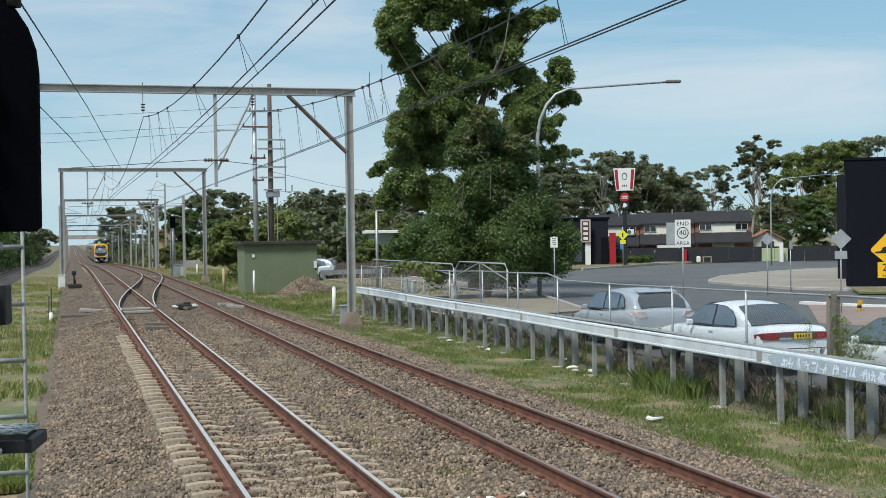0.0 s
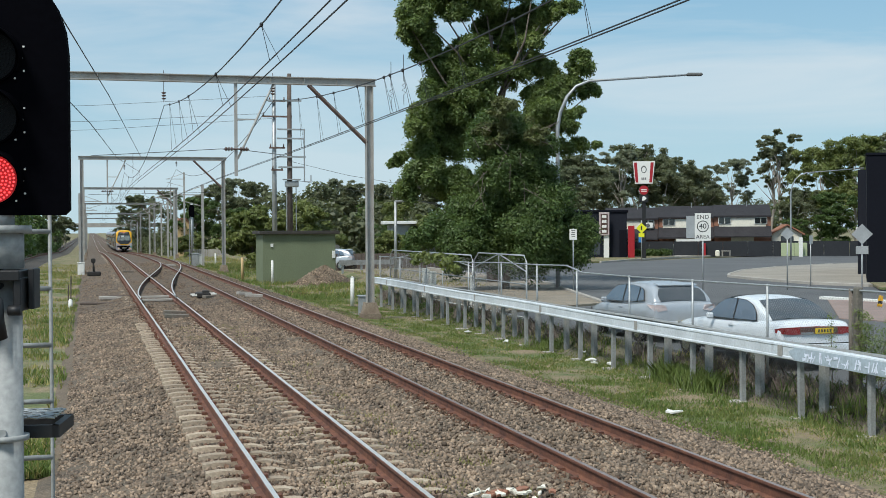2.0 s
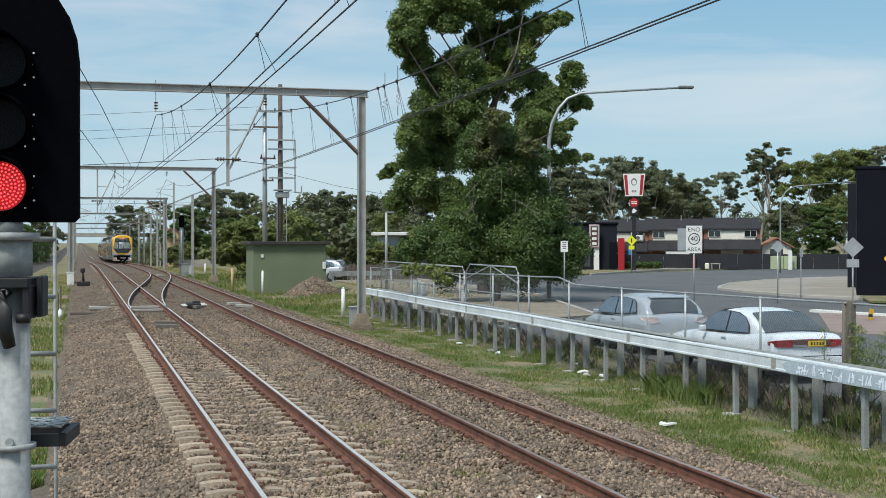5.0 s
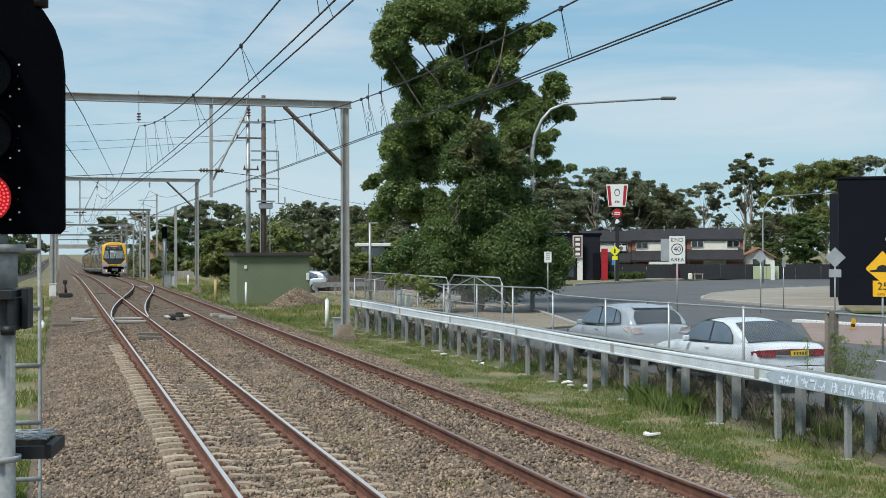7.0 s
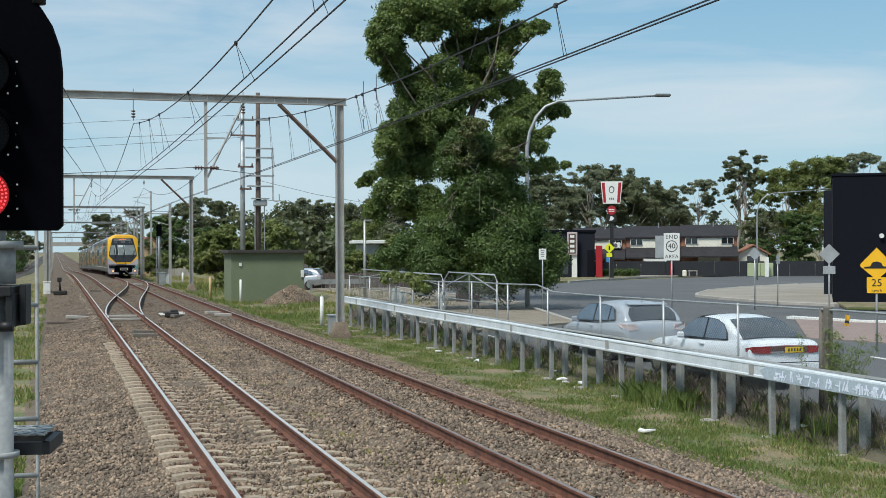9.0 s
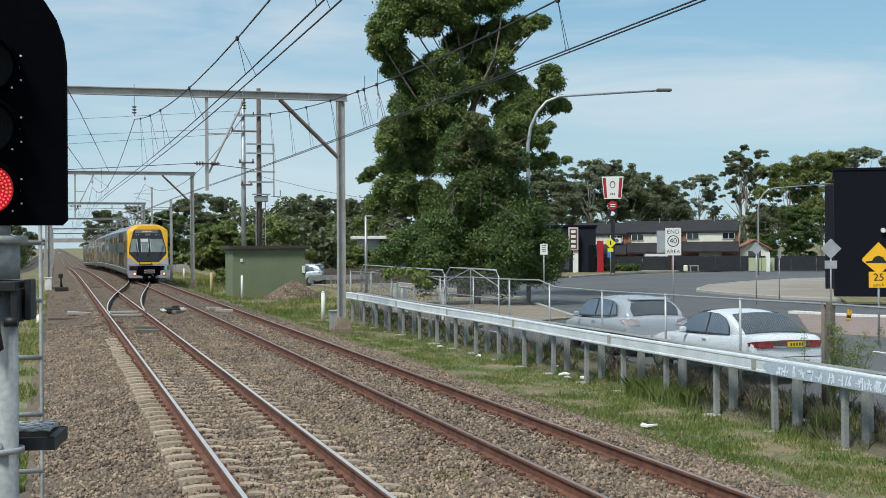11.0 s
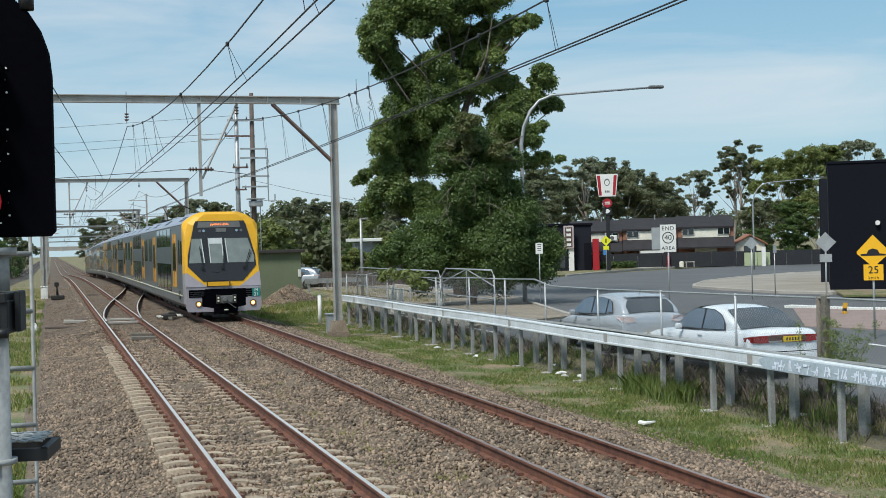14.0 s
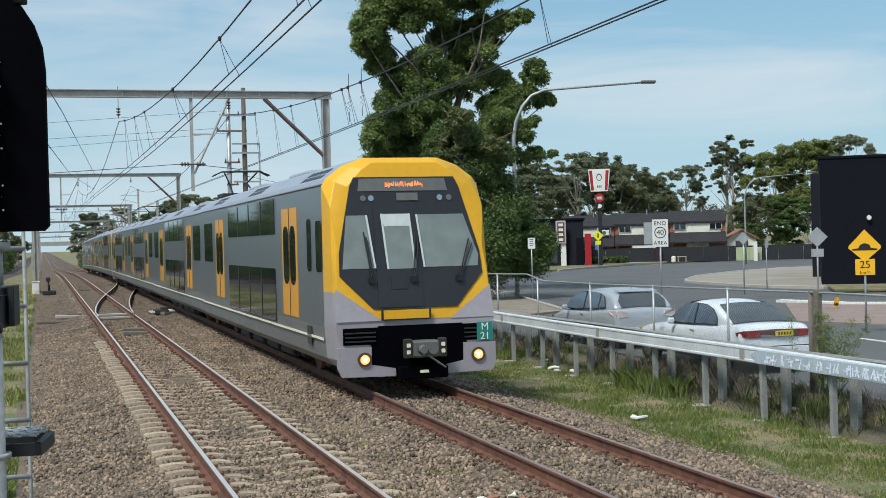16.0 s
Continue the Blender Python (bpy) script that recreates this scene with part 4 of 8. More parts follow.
def build_train_car(cab, panto):
    """A double-deck car; its front end is at y = 0 and it reaches to y = 19.7. cab: with a driver's cab at the front."""
    c = thing("train_car", "grey double-deck car with yellow doors and yellow-framed black cab" if cab else "grey double-deck train car with yellow doors", "train car", group="train cars")
    yb = 0.95 if cab else 0.0
    L = 19.72
    bm = bmesh.new()
    ring = hull(0, 0)
    n = len(ring)
    A = [bm.verts.new((x, yb, z)) for x, z in ring]
    B = [bm.verts.new((x, L, z)) for x, z in ring]
    for i in range(n):
        f = bm.faces.new((A[i], A[(i + 1) % n], B[(i + 1) % n], B[i]))
        z = (ring[i][1] + ring[(i + 1) % n][1]) / 2
        f.material_index = 1 if z > 3.73 else (2 if z < 1.0 else 0)
    bm.faces.new(B)
    bm.faces.new(A[::-1])
    body = part("body", bm, ("tgrey", "troof", "tskirt"), c, "satin grey steel body with a paler roof")
    for s in (-1, 1):
        side_plate("stripe", s, yb + 0.05, L - 0.1, 0.90, 0.945, "tline", body)
        bm = bmesh.new()
        cyl(bm, (s * 1.495, yb, 3.75), (s * 1.495, L, 3.75), 0.022, seg=5)
        part("gutter", bm, "tskirt", body)
        for y0, y1 in ((3.4, 5.1), (14.5, 16.2)):
            d = side_plate("door", s, y0, y1, 1.2, 3.42, "torange", c, off=-0.004, label="yellow double sliding door")
            for a in (y0 + 0.18, (y0 + y1) / 2 + 0.08):
                side_plate("door_window", s, a, a + 0.58, 1.85, 3.05, "tglass", d, off=0.006, round_=0.22)
            side_plate("door_seam", s, (y0 + y1) / 2 - 0.015, (y0 + y1) / 2 + 0.015, 1.2, 3.42, "tblack", d, off=0.006)
        for z0, z1, name in ((2.92, 3.72, "upper_window"), (0.98, 2.15, "lower_window")):
            if z0 > 2:
                # the upper windows lean in with the wall
                w = side_plate(name, s, 6.0, 13.4, 2.90, 3.69, "tglass", c, round_=0.05)
                for k in range(1, 4):
                    side_plate("mullion", s, 6.0 + 1.85 * k - 0.03, 6.0 + 1.85 * k + 0.03, 2.92, 3.67, "tblack", w, off=0.014)
            else:
                w = side_plate(name, s, 6.0, 13.4, z0, z1, "tglass", c, round_=0.08)
                for k in range(1, 4):
                    side_plate("mullion", s, 6.0 + 1.85 * k - 0.03, 6.0 + 1.85 * k + 0.03, z0 + 0.03, z1 - 0.03, "tblack", w, off=0.014)
        ends = [(17.0, 18.9)] + ([] if cab else [(0.8, 2.7)])
        for y0, y1 in ends:
            side_plate("end_window", s, y0, y1, 2.2, 3.36, "tglass", c, round_=0.08)
        if cab:
            side_plate("cab_window", s, 1.0, 1.5, 2.15, 3.1, "tglass", c, off=0.006, round_=0.1)
            side_plate("cab_door_window", s, 2.0, 2.35, 2.15, 3.15, "tglass", c, round_=0.1)
            # no hollow is cut: a flat black plate paints the step recess's shade
            side_plate("step_recess_shade", s, 2.1, 2.5, 0.75, 1.1, "tblack", c)
    # roof vents
    for k in range(3):
        for j in range(5):
            for r2 in range(2):
                y = (1.6 if cab else 2.0) + k * 7.0 + j * 0.42
                for s in (-1, 1):
                    o, u, v = Vector((s * 1.41, y, 3.87)), Vector((0, 1, 0)), Vector((s * -0.31, 0, 0.23)).normalized()
                    bm = bmesh.new()
                    nn = u.cross(v) * (-s)
                    nn = nn if nn.z > 0 else -nn
                    slab(bm, [o + u * a + v * b + nn * 0.003 for a, b in ((0, 0.05 + r2 * 0.18), (0.3, 0.05 + r2 * 0.18), (0.3, 0.18 + r2 * 0.18), (0, 0.18 + r2 * 0.18))], nn * 0.006)
                    part("roof_vent", bm, "tblack", body)
    bm = bmesh.new()
    box(bm, 0, 8, 4.27, 1.1, 2.6, 0.18, 0.05)
    part("roof_unit", bm, "troof", c)
    bm = bmesh.new()
    box(bm, 0, 14.5, 4.27, 1.1, 2.6, 0.18, 0.05)
    part("roof_unit", bm, "troof", c)
    # running gear
    for yc in (3.6, 16.0):
        bm = bmesh.new()
        box(bm, 0, yc, 0.55, 2.0, 0.5, 0.2, 0.03)
        for s in (-1, 1):
            box(bm, s * 1.02, yc, 0.5, 0.14, 3.0, 0.22, 0.03)
            for dy in (-1.25, 1.25):
                box(bm, s * 1.05, yc + dy, 0.46, 0.26, 0.42, 0.36, 0.04)
            box(bm, s * 1.08, yc, 0.62, 0.3, 0.5, 0.3, 0.04)
        bogie = part("bogie", bm, "tunder", c)
        for dy in (-1.25, 1.25):
            bm = bmesh.new()
            for s in (-1, 1):
                cyl(bm, (s * 0.69, yc + dy, 0.46), (s * 0.83, yc + dy, 0.46), 0.46, seg=24)
            cyl(bm, (-0.7, yc + dy, 0.46), (0.7, yc + dy, 0.46), 0.08, seg=8)
            part("wheelset", bm, "rust", bogie)
    bm = bmesh.new()
    for k, y in enumerate((6.3, 8.2, 10.4, 12.6)):
        box(bm, 0, y, 0.42, 2.5, 1.5, 0.34, 0.03)
    part("equipment_box", bm, "tunder", c)
    bm = bmesh.new()
    box(bm, 0, L + 0.14, 2.2, 1.6, 0.28, 2.9, 0.05)
    part("gangway", bm, "tunder", c)
    if panto:
        bm = bmesh.new()
        box(bm, 0, 1.6, 4.35, 1.4, 1.4, 0.12)
        for s in (-1, 1):
            cyl(bm, (s * 0.35, 1.0, 4.4), (s * 0.3, 2.2, 4.8), 0.03, seg=6)
            cyl(bm, (s * 0.3, 2.2, 4.8), (s * 0.55, 1.5, 5.12), 0.025, seg=6)
            cyl(bm, (s * 0.95, 1.35, 5.02), (s * 0.6, 1.35, 5.16), 0.02, seg=6)
        for dy in (1.35, 1.65):
            tube(bm, [(-0.95, dy, 5.0), (-0.65, dy, 5.15), (0.65, dy, 5.15), (0.95, dy, 5.0)], 0.022, 6)
        part("pantograph", bm, "tunder", c, "raised black pantograph")
    if cab:
        build_cab(c, yb)
    return c


def build_cab(c, yb):
    # the front plane leans back above the buffer line
    z_break, rake = 1.28, 0.62 / 2.9
    fy = lambda z: 0.06 + max(0, z - z_break) * rake
    FR = [(1.36, 0.35), (1.44, 0.62), (1.47, 1.28), (1.42, 2.1), (1.36, 2.6), (1.10, 3.70), (0.80, 4.02), (0.62, 4.14)]
    fr = FR + [(-x, z) for x, z in reversed(FR)]
    bk = hull(0, 0)
    bm = bmesh.new()
    front = [bm.verts.new((x, fy(z), z)) for x, z in fr]
    mid = [bm.verts.new((x2 * 0.995, fy(z) + 0.16, z2 if z2 > 0.5 else 0.38)) for (x, z), (x2, z2) in zip(fr, [((a[0] * 0.35 + b[0] * 0.65), (a[1] * 0.35 + b[1] * 0.65)) for a, b in zip(fr, bk)])]
    back = [bm.verts.new((x, yb, z)) for x, z in bk]
    n = len(fr)
    for a, b in ((front, mid), (mid, back)):
        for i in range(n):
            j = (i + 1) % n
            f = bm.faces.new((a[i], a[j], b[j], b[i]))
            zz = (fr[i][1] + fr[j][1]) / 2
            f.material_index = 0 if zz > 1.3 else 1
            f.smooth = False
    f = bm.faces.new(front)
    bmesh.ops.bisect_plane(bm, geom=bm.verts[:] + bm.edges[:] + bm.faces[:], plane_co=(0, 0, z_break + 0.001), plane_no=(0, 0, 1))
    bmesh.ops.bisect_plane(bm, geom=bm.verts[:] + bm.edges[:] + bm.faces[:], plane_co=(0, 0, 1.8), plane_no=(0, 0, 1))
    for f in bm.faces:
        q = f.calc_center_median()
        f.material_index = 0 if q.z > (1.8 if abs(q.x) > 1.3 else z_break) else 1
    shell = part("cab_shell", bm, ("tyellow", "tlilac"), c, "yellow cab surround above a lilac-grey lower nose", smooth=True)
    soft = shell.modifiers.new("rounded_edges", 'BEVEL')
    soft.width, soft.segments, soft.limit_method, soft.angle_limit, soft.harden_normals = 0.05, 3, 'ANGLE', radians(14), True
    U = (1, 0, 0)
    V = Vector((0, rake, 1))
    N = V.cross(Vector(U)).normalized()
    N = N if N.y < 0 else -N
    plane = ((0, fy(z_break), z_break), U, V, N)
    vz = lambda z: z - z_break

    def fp(name, pts, off, thick, material, parent, label=""):
        return plate(name, [(x, vz(z)) for x, z in pts], plane, off, thick, material, parent, label)

    mask = fp("front_mask", [(-0.98, 3.86), (0.92, 3.86), (1.0, 3.7), (1.30, 2.5), (1.32, 2.08), (0.78, 1.48), (-0.78, 1.48), (-1.36, 2.08), (-1.34, 2.5), (-1.06, 3.7)], 0.004, 0.02, "tblack", c, "black mask round the windscreens")
    fp("destination_box", [(-0.92, 3.60), (0.78, 3.60), (0.74, 3.83), (-0.88, 3.83)], 0.026, 0.01, "panel", mask)
    bm = bmesh.new()
    rng = random.Random(3)
    o, v, nrm = Vector(plane[0]), V, N
    for k in range(36):
        x = -0.40 + 0.02 * k
        if k in (9, 18, 27):
            continue
        z0 = 3.655 + rng.uniform(0, 0.05)
        z1 = 3.72 + rng.uniform(0, 0.06)
        pts = [(x, z0), (x + 0.013, z0), (x + 0.013, z1), (x, z1)]
        slab(bm, [o + Vector(U) * a + v * vz(b) + nrm * 0.037 for a, b in pts], nrm * 0.003)
    part("display_text", bm, "led", mask, "unreadable amber dot letters")
    fp("windscreen", [(-1.30, 2.2), (-0.72, 2.2), (-0.80, 3.16), (-1.17, 3.16)], 0.026, 0.008, "cabglass", mask)
    fp("windscreen", [(0.22, 2.2), (1.24, 2.2), (1.27, 2.4), (1.04, 3.16), (0.14, 3.16)], 0.026, 0.008, "cabglass", mask)
    door = fp("front_door", [(-0.68, 1.5), (0.16, 1.5), (0.14, 3.33), (-0.66, 3.33)], 0.026, 0.012, "tblack", c)
    fp("door_window", [(-0.48, 2.18), (0.03, 2.18), (-0.0, 3.18), (-0.52, 3.18)], 0.040, 0.006, "cabglass", door)
    fp("blind", [(-0.48, 2.95), (0.0, 2.95), (-0.0, 3.17), (-0.51, 3.17)], 0.047, 0.003, "blind", door)
    fp("hatch", [(-0.42, 1.82), (-0.12, 1.82), (-0.12, 2.07), (-0.42, 2.07)], 0.040, 0.012, "tblack", door)
    for a, b in (((-0.80, 3.16), (-0.70, 2.2)), ((0.14, 3.16), (0.22, 2.2)), ((-0.52, 3.18), (-0.46, 2.18)), ((0.0, 3.18), (0.05, 2.18))):
        fp("window_trim", [(a[0] - 0.018, a[1]), (b[0] - 0.018, b[1]), (b[0] + 0.018, b[1]), (a[0] + 0.018, a[1])], 0.048, 0.006, "blind", mask)
    for xa, za, xb, zb in ((-0.88, 2.85, -0.78, 2.0), (0.08, 2.75, 0.0, 2.0), (1.10, 2.7, 0.86, 2.0)):
        bm = bmesh.new()
        p = lambda x, z, d=0.07: o + Vector(U) * x + v * vz(z) + nrm * d
        cyl(bm, p(xa, za), p(xb, zb), 0.012, seg=6)
        cyl(bm, p(xa + 0.05, za - 0.1), p(xb + 0.03, zb), 0.012, seg=6)
        box(bm, *p(xb, zb - 0.02), 0.11, 0.06, 0.1)
        part("wiper", bm, "black", mask)
    for x in (-0.83, -0.68, 0.62, 0.8):
        bm = bmesh.new()
        cyl(bm, o + Vector(U) * x + v * vz(3.47) + nrm * 0.024, o + Vector(U) * x + v * vz(3.47) + nrm * 0.04, 0.055, seg=14)
        part("marker_light", bm, "panel" if x in (-0.83, 0.8) else "chrome", mask)
    fp("camera_box", [(-0.2, 3.42), (0.2, 3.42), (0.2, 3.56), (-0.2, 3.56)], 0.026, 0.02, "panel", mask)
    for s in (-1, 1):
        fp("corner_panel", [(s * 1.472, 1.272), (s * 0.64, 1.272), (s * 1.448, 1.86)], 0.002, 0.006, "tlilac", shell)
    # nose below
    low = ((0, 0.06, 0), (1, 0, 0), (0, 0, 1), (0, -1, 0))
    plate("yellow_sill", [(-0.62, 1.30), (0.22, 1.30), (0.22, 1.46), (-0.62, 1.46)], ((0, 0.02, 0), (1, 0, 0), (0, 0, 1), (0, -1, 0)), 0, 0.03, "tyellow", c)
    plate("sill_frame", [(-0.66, 1.275), (0.26, 1.275), (0.26, 1.475), (-0.66, 1.475)], ((0, 0.02, 0), (1, 0, 0), (0, 0, 1), (0, -1, 0)), -0.01, 0.03, "tblack", c)
    # flat near-black sheet on the nose; the coupler hollow's darkness is its colour
    plate("coupler_recess_shade", [(-0.86, 0.34), (0.86, 0.34), (0.98, 0.62), (0.86, 1.18), (-0.72, 1.18), (-0.86, 0.9)], low, 0.004, 0.012, "signalblack", c)
    for s, x0, x1 in ((-1, -1.36, -0.74), (1, 0.86, 1.40)):
        g = plate("grille", [(x0, 0.86), (x1, 0.86), (x1, 1.16), (x0, 1.16)], low, 0.006, 0.012, "signalblack", c)
        for k in range(3):
            plate("louvre", [(x0 + 0.03, 0.91 + 0.075 * k), (x1 - 0.03, 0.91 + 0.075 * k), (x1 - 0.03, 0.935 + 0.075 * k), (x0 + 0.03, 0.935 + 0.075 * k)], low, 0.019, 0.03, "tblack", g)
    sgn = plate("number_board", [(1.12, 0.84), (1.42, 0.84), (1.42, 1.18), (1.12, 1.18)], low, 0.053, 0.012, "teal", c, "teal plate with white letters")
    words("M", 0.19, "white", sgn, pose(1.27, -0.008, 1.09, 90), depth=0.006)
    words("21", 0.19, "white", sgn, pose(1.27, -0.008, 0.92, 90), depth=0.006)
    for s in (-1, 1):
        bm = bmesh.new()
        pts = [(s * 0.42, 0.28), (s * 1.40, 0.30), (s * 1.47, 0.45), (s * 1.47, 0.82), (s * 0.86, 0.82), (s * 0.86, 0.50), (s * 0.42, 0.42)]
        slab(bm, [(x, 0.0, z) for x, z in (pts if s > 0 else pts[::-1])], (0, 0.1, 0))
        bumper = part("bumper", bm, "tlilac", c, "scuffed lilac-grey bumper")
        bm = bmesh.new()
        cyl(bm, (s * 1.06 + 0.07, -0.03, 0.6), (s * 1.06 + 0.07, 0.0, 0.6), 0.13, seg=20)
        ring = part("headlight", bm, "lampring", bumper, "round headlight in a dark ring")
        bm = bmesh.new()
        cyl(bm, (s * 1.06 + 0.07, -0.036, 0.6), (s * 1.06 + 0.07, -0.03, 0.6), 0.085, seg=20)
        part("headlight_lamp", bm, "headlight", bumper, "glowing warm lamp")
        for dx_, dz_ in ((-0.025, 0.02), (0.03, 0.015), (0.0, -0.03)):
            bm = bmesh.new()
            cyl(bm, (s * 1.06 + 0.07 + dx_, -0.042, 0.6 + dz_), (s * 1.06 + 0.07 + dx_, -0.036, 0.6 + dz_), 0.022, seg=10)
            part("headlight_core", bm, "filament", bumper)
    bm = bmesh.new()
    box(bm, 0.05, -0.12, 0.76, 0.56, 0.3, 0.3, 0.03)
    cyl(bm, (0.0, -0.28, 0.76), (0.0, -0.4, 0.76), 0.09, 0.07, seg=14)
    cyl(bm, (0.2, -0.27, 0.76), (0.2, -0.3, 0.76), 0.10, seg=14)
    cyl(bm, (0.08, -0.3, 0.66), (0.42, -0.3, 0.42), 0.02, seg=6)
    part("coupler", bm, ("panel",), c, "grey automatic coupler")
    bm = bmesh.new()
    box(bm, 0.05, -0.08, 0.34, 0.9, 0.24, 0.22, 0.02)
    plough = part("plough", bm, "signalblack", c)
    bm = bmesh.new()
    box(bm, 0.05, -0.205, 0.36, 0.16, 0.01, 0.05)
    part("plough_label", bm, "tline", plough)
    for x in (-0.26, 0.38):
        bm = bmesh.new()
        box(bm, x, -0.24, 0.78, 0.15, 0.12, 0.34, 0.015)
        eb = part("electric_box", bm, "tunder", c)
        for k in range(2):
            bm = bmesh.new()
            box(bm, x, -0.305, 0.72 + 0.12 * k, 0.07, 0.01, 0.07, 0.01)
            part("yellow_label", bm, "tline", eb)


def train_rows(offset):
    y_front = [(0, 300.0), (2, 262.5), (4, 224.0), (6.5, 179.0), (8, 151.2), (9, 133.2), (11.5, 90.0), (12.5, 75.0), (13.5, 59.3), (14.5, 43.7), (15.5, 29.3), (16, 22.35)]
    rows = []
    for t, y in y_front:
        ya = y + offset
        tilt = math.degrees(math.atan2(dip(ya + 16) - dip(ya + 3.6), 12.4))
        rows.append((t, pose(T2 + bend(ya + 8), ya, dip(ya + 3.6) - 3.6 * math.tan(radians(tilt)), tilt, 0, 0)))
    return rows


def rear_rows(offset):
    """For a car turned end for end, whose origin lies at its far end."""
    return [(t, m @ pose(0, 19.85, 0, 0, 0, 180)) for t, m in train_rows(offset)]


CARS = []


def build_train():
    lead = build_train_car(True, False)
    mid = build_train_car(False, True)
    CARS.append((lead, train_rows(0)))
    CARS.append((mid, train_rows(CAR)))
    CARS.append((copy_thing(mid, pose(0, 0, 0)), rear_rows(2 * CAR)))
    CARS.append((copy_thing(lead, pose(0, 0, 0)), rear_rows(3 * CAR)))
    CARS.append((copy_thing(lead, pose(0, 0, 0)), train_rows(4 * CAR)))
    CARS.append((copy_thing(mid, pose(0, 0, 0)), train_rows(5 * CAR)))
    CARS.append((copy_thing(mid, pose(0, 0, 0)), rear_rows(6 * CAR)))
    CARS.append((copy_thing(lead, pose(0, 0, 0)), rear_rows(7 * CAR)))


build_train()


# ---- street ----
def flat(name, pts, z, material, label, category, thick=0.05, kind="structure"):
    bm = bmesh.new()
    slab(bm, [(x, y, z - thick) for x, y in pts], (0, 0, thick))
    return solo(name, bm, material, label, category, kind=kind)


flat("road", [(13.5, -60), (150, -60), (260, 40), (200, 190), (60, 114), (43, 103.6), (24, 96), (23, 62), (21.8, 58), (19.0, 46), (13.5, 42)], -0.2, "asphalt", "grey worn asphalt street with parked cars", "road", 0.06)
flat("pavement", [(13.3, 42.3), (18.9, 46.1), (21.6, 58.2), (22.8, 62), (23.8, 96), (17.6, 96), (17.6, 66), (13.3, 59)], -0.14, "dirt", "pale dirt and concrete strip behind the gates", "pavement", 0.2)
flat("pavement_apron", [(37.4, 71.2), (41, 76.5), (46.7, 82.0), (54.2, 87.0), (70, 95), (80, 70), (60, 45), (36.4, 55.0), (35.3, 58.2), (35.4, 64.7), (36.0, 68.6)], -0.08, "apron", "pale concrete driveway apron with a rounded kerb", "pavement", 0.2)
flat("grass_verge", [(40.9, 100.6), (47.0, 107.5), (54.4, 114.4), (60.5, 117.8), (78, 126.2), (200, 191), (190, 215), (36, 125), (30, 100)], -0.06, "grass", "mown grass verge along the far kerb", "verge", 0.2)
flat("footpath", [(54.6, 115.4), (60.3, 118.6), (60.0, 119.9), (54.0, 116.9)], -0.045, "concrete", "short concrete path across the grass verge", "pavement", 0.03)


def kerb(pts, label):
    k = thing("kerb", label, "kerb", kind="structure")
    for a, b in zip(pts, pts[1:]):
        a, b = Vector((*a, 0)), Vector((*b, 0))
        d = (b - a)
        n = max(1, int(d.length / 2.4))
        ang = math.atan2(d.y, d.x)
        for i in range(n):
            m = a + d * ((i + 0.5) / n)
            bm = bmesh.new()
            box(bm, 0, 0, 0, d.length / n - 0.02, 0.18, 0.2, 0.02)
            part("kerb_stone", bm, "concrete", k, at=pose(m.x, m.y, -0.15, 0, 0, math.degrees(ang)))


kerb([(18.95, 46.05), (21.7, 58.1), (22.9, 62), (23.9, 96)], "pale concrete kerb beside the tree")
kerb([(54.2, 87.0), (46.7, 82.0), (41, 76.5), (37.4, 71.2), (36.0, 68.6), (35.4, 64.7), (35.3, 58.2), (36.4, 55.0)], "pale concrete kerb round the driveway apron")
kerb([(40.9, 100.4), (47.0, 107.3), (54.4, 114.2), (60.5, 117.6), (78, 126.0)], "pale concrete kerb along the far verge")

# speed hump strips on the street
flat("brick_threshold", [(22.9, 36.2), (24.2, 32.6), (26.0, 29.5), (33.5, 39.0), (29.9, 43.0), (28.3, 45.6)], -0.17, "brickpave", "reddish brick-paved threshold across the street", "paving", 0.06)
flat("white_road_edge", [(28.4, 46.4), (29.2, 42.9), (31.6, 40.6), (31.9, 41.0), (29.7, 43.2), (28.9, 46.7)], -0.10, "white", "pale painted edge of the paved threshold", "kerb", 0.12)
flat("road_line", [(20.55, 29.6), (20.35, 27.6), (20.2, 22.0), (20.35, 22.0), (20.5, 27.6), (20.7, 29.5)], -0.194, "white", "thin worn white road line", "road marking", 0.01)
_m = thing("marker_post", "short leaning yellow and black marker post on the paving", "bollard", pose(27.5, 40.9, -0.17, 0, 9, 0))
for _k in range(4):
    bm = bmesh.new()
    box(bm, 0, 0, 0.05 + 0.1 * _k, 0.13 - 0.01 * (_k % 2), 0.13 - 0.01 * (_k % 2), 0.1, 0.008)
    part("band", bm, "black" if _k == 1 else "signyellow", _m)


def rounded(ob, level=2):
    m = ob.modifiers.new("round", 'SUBSURF')
    m.levels = m.render_levels = level
    return ob


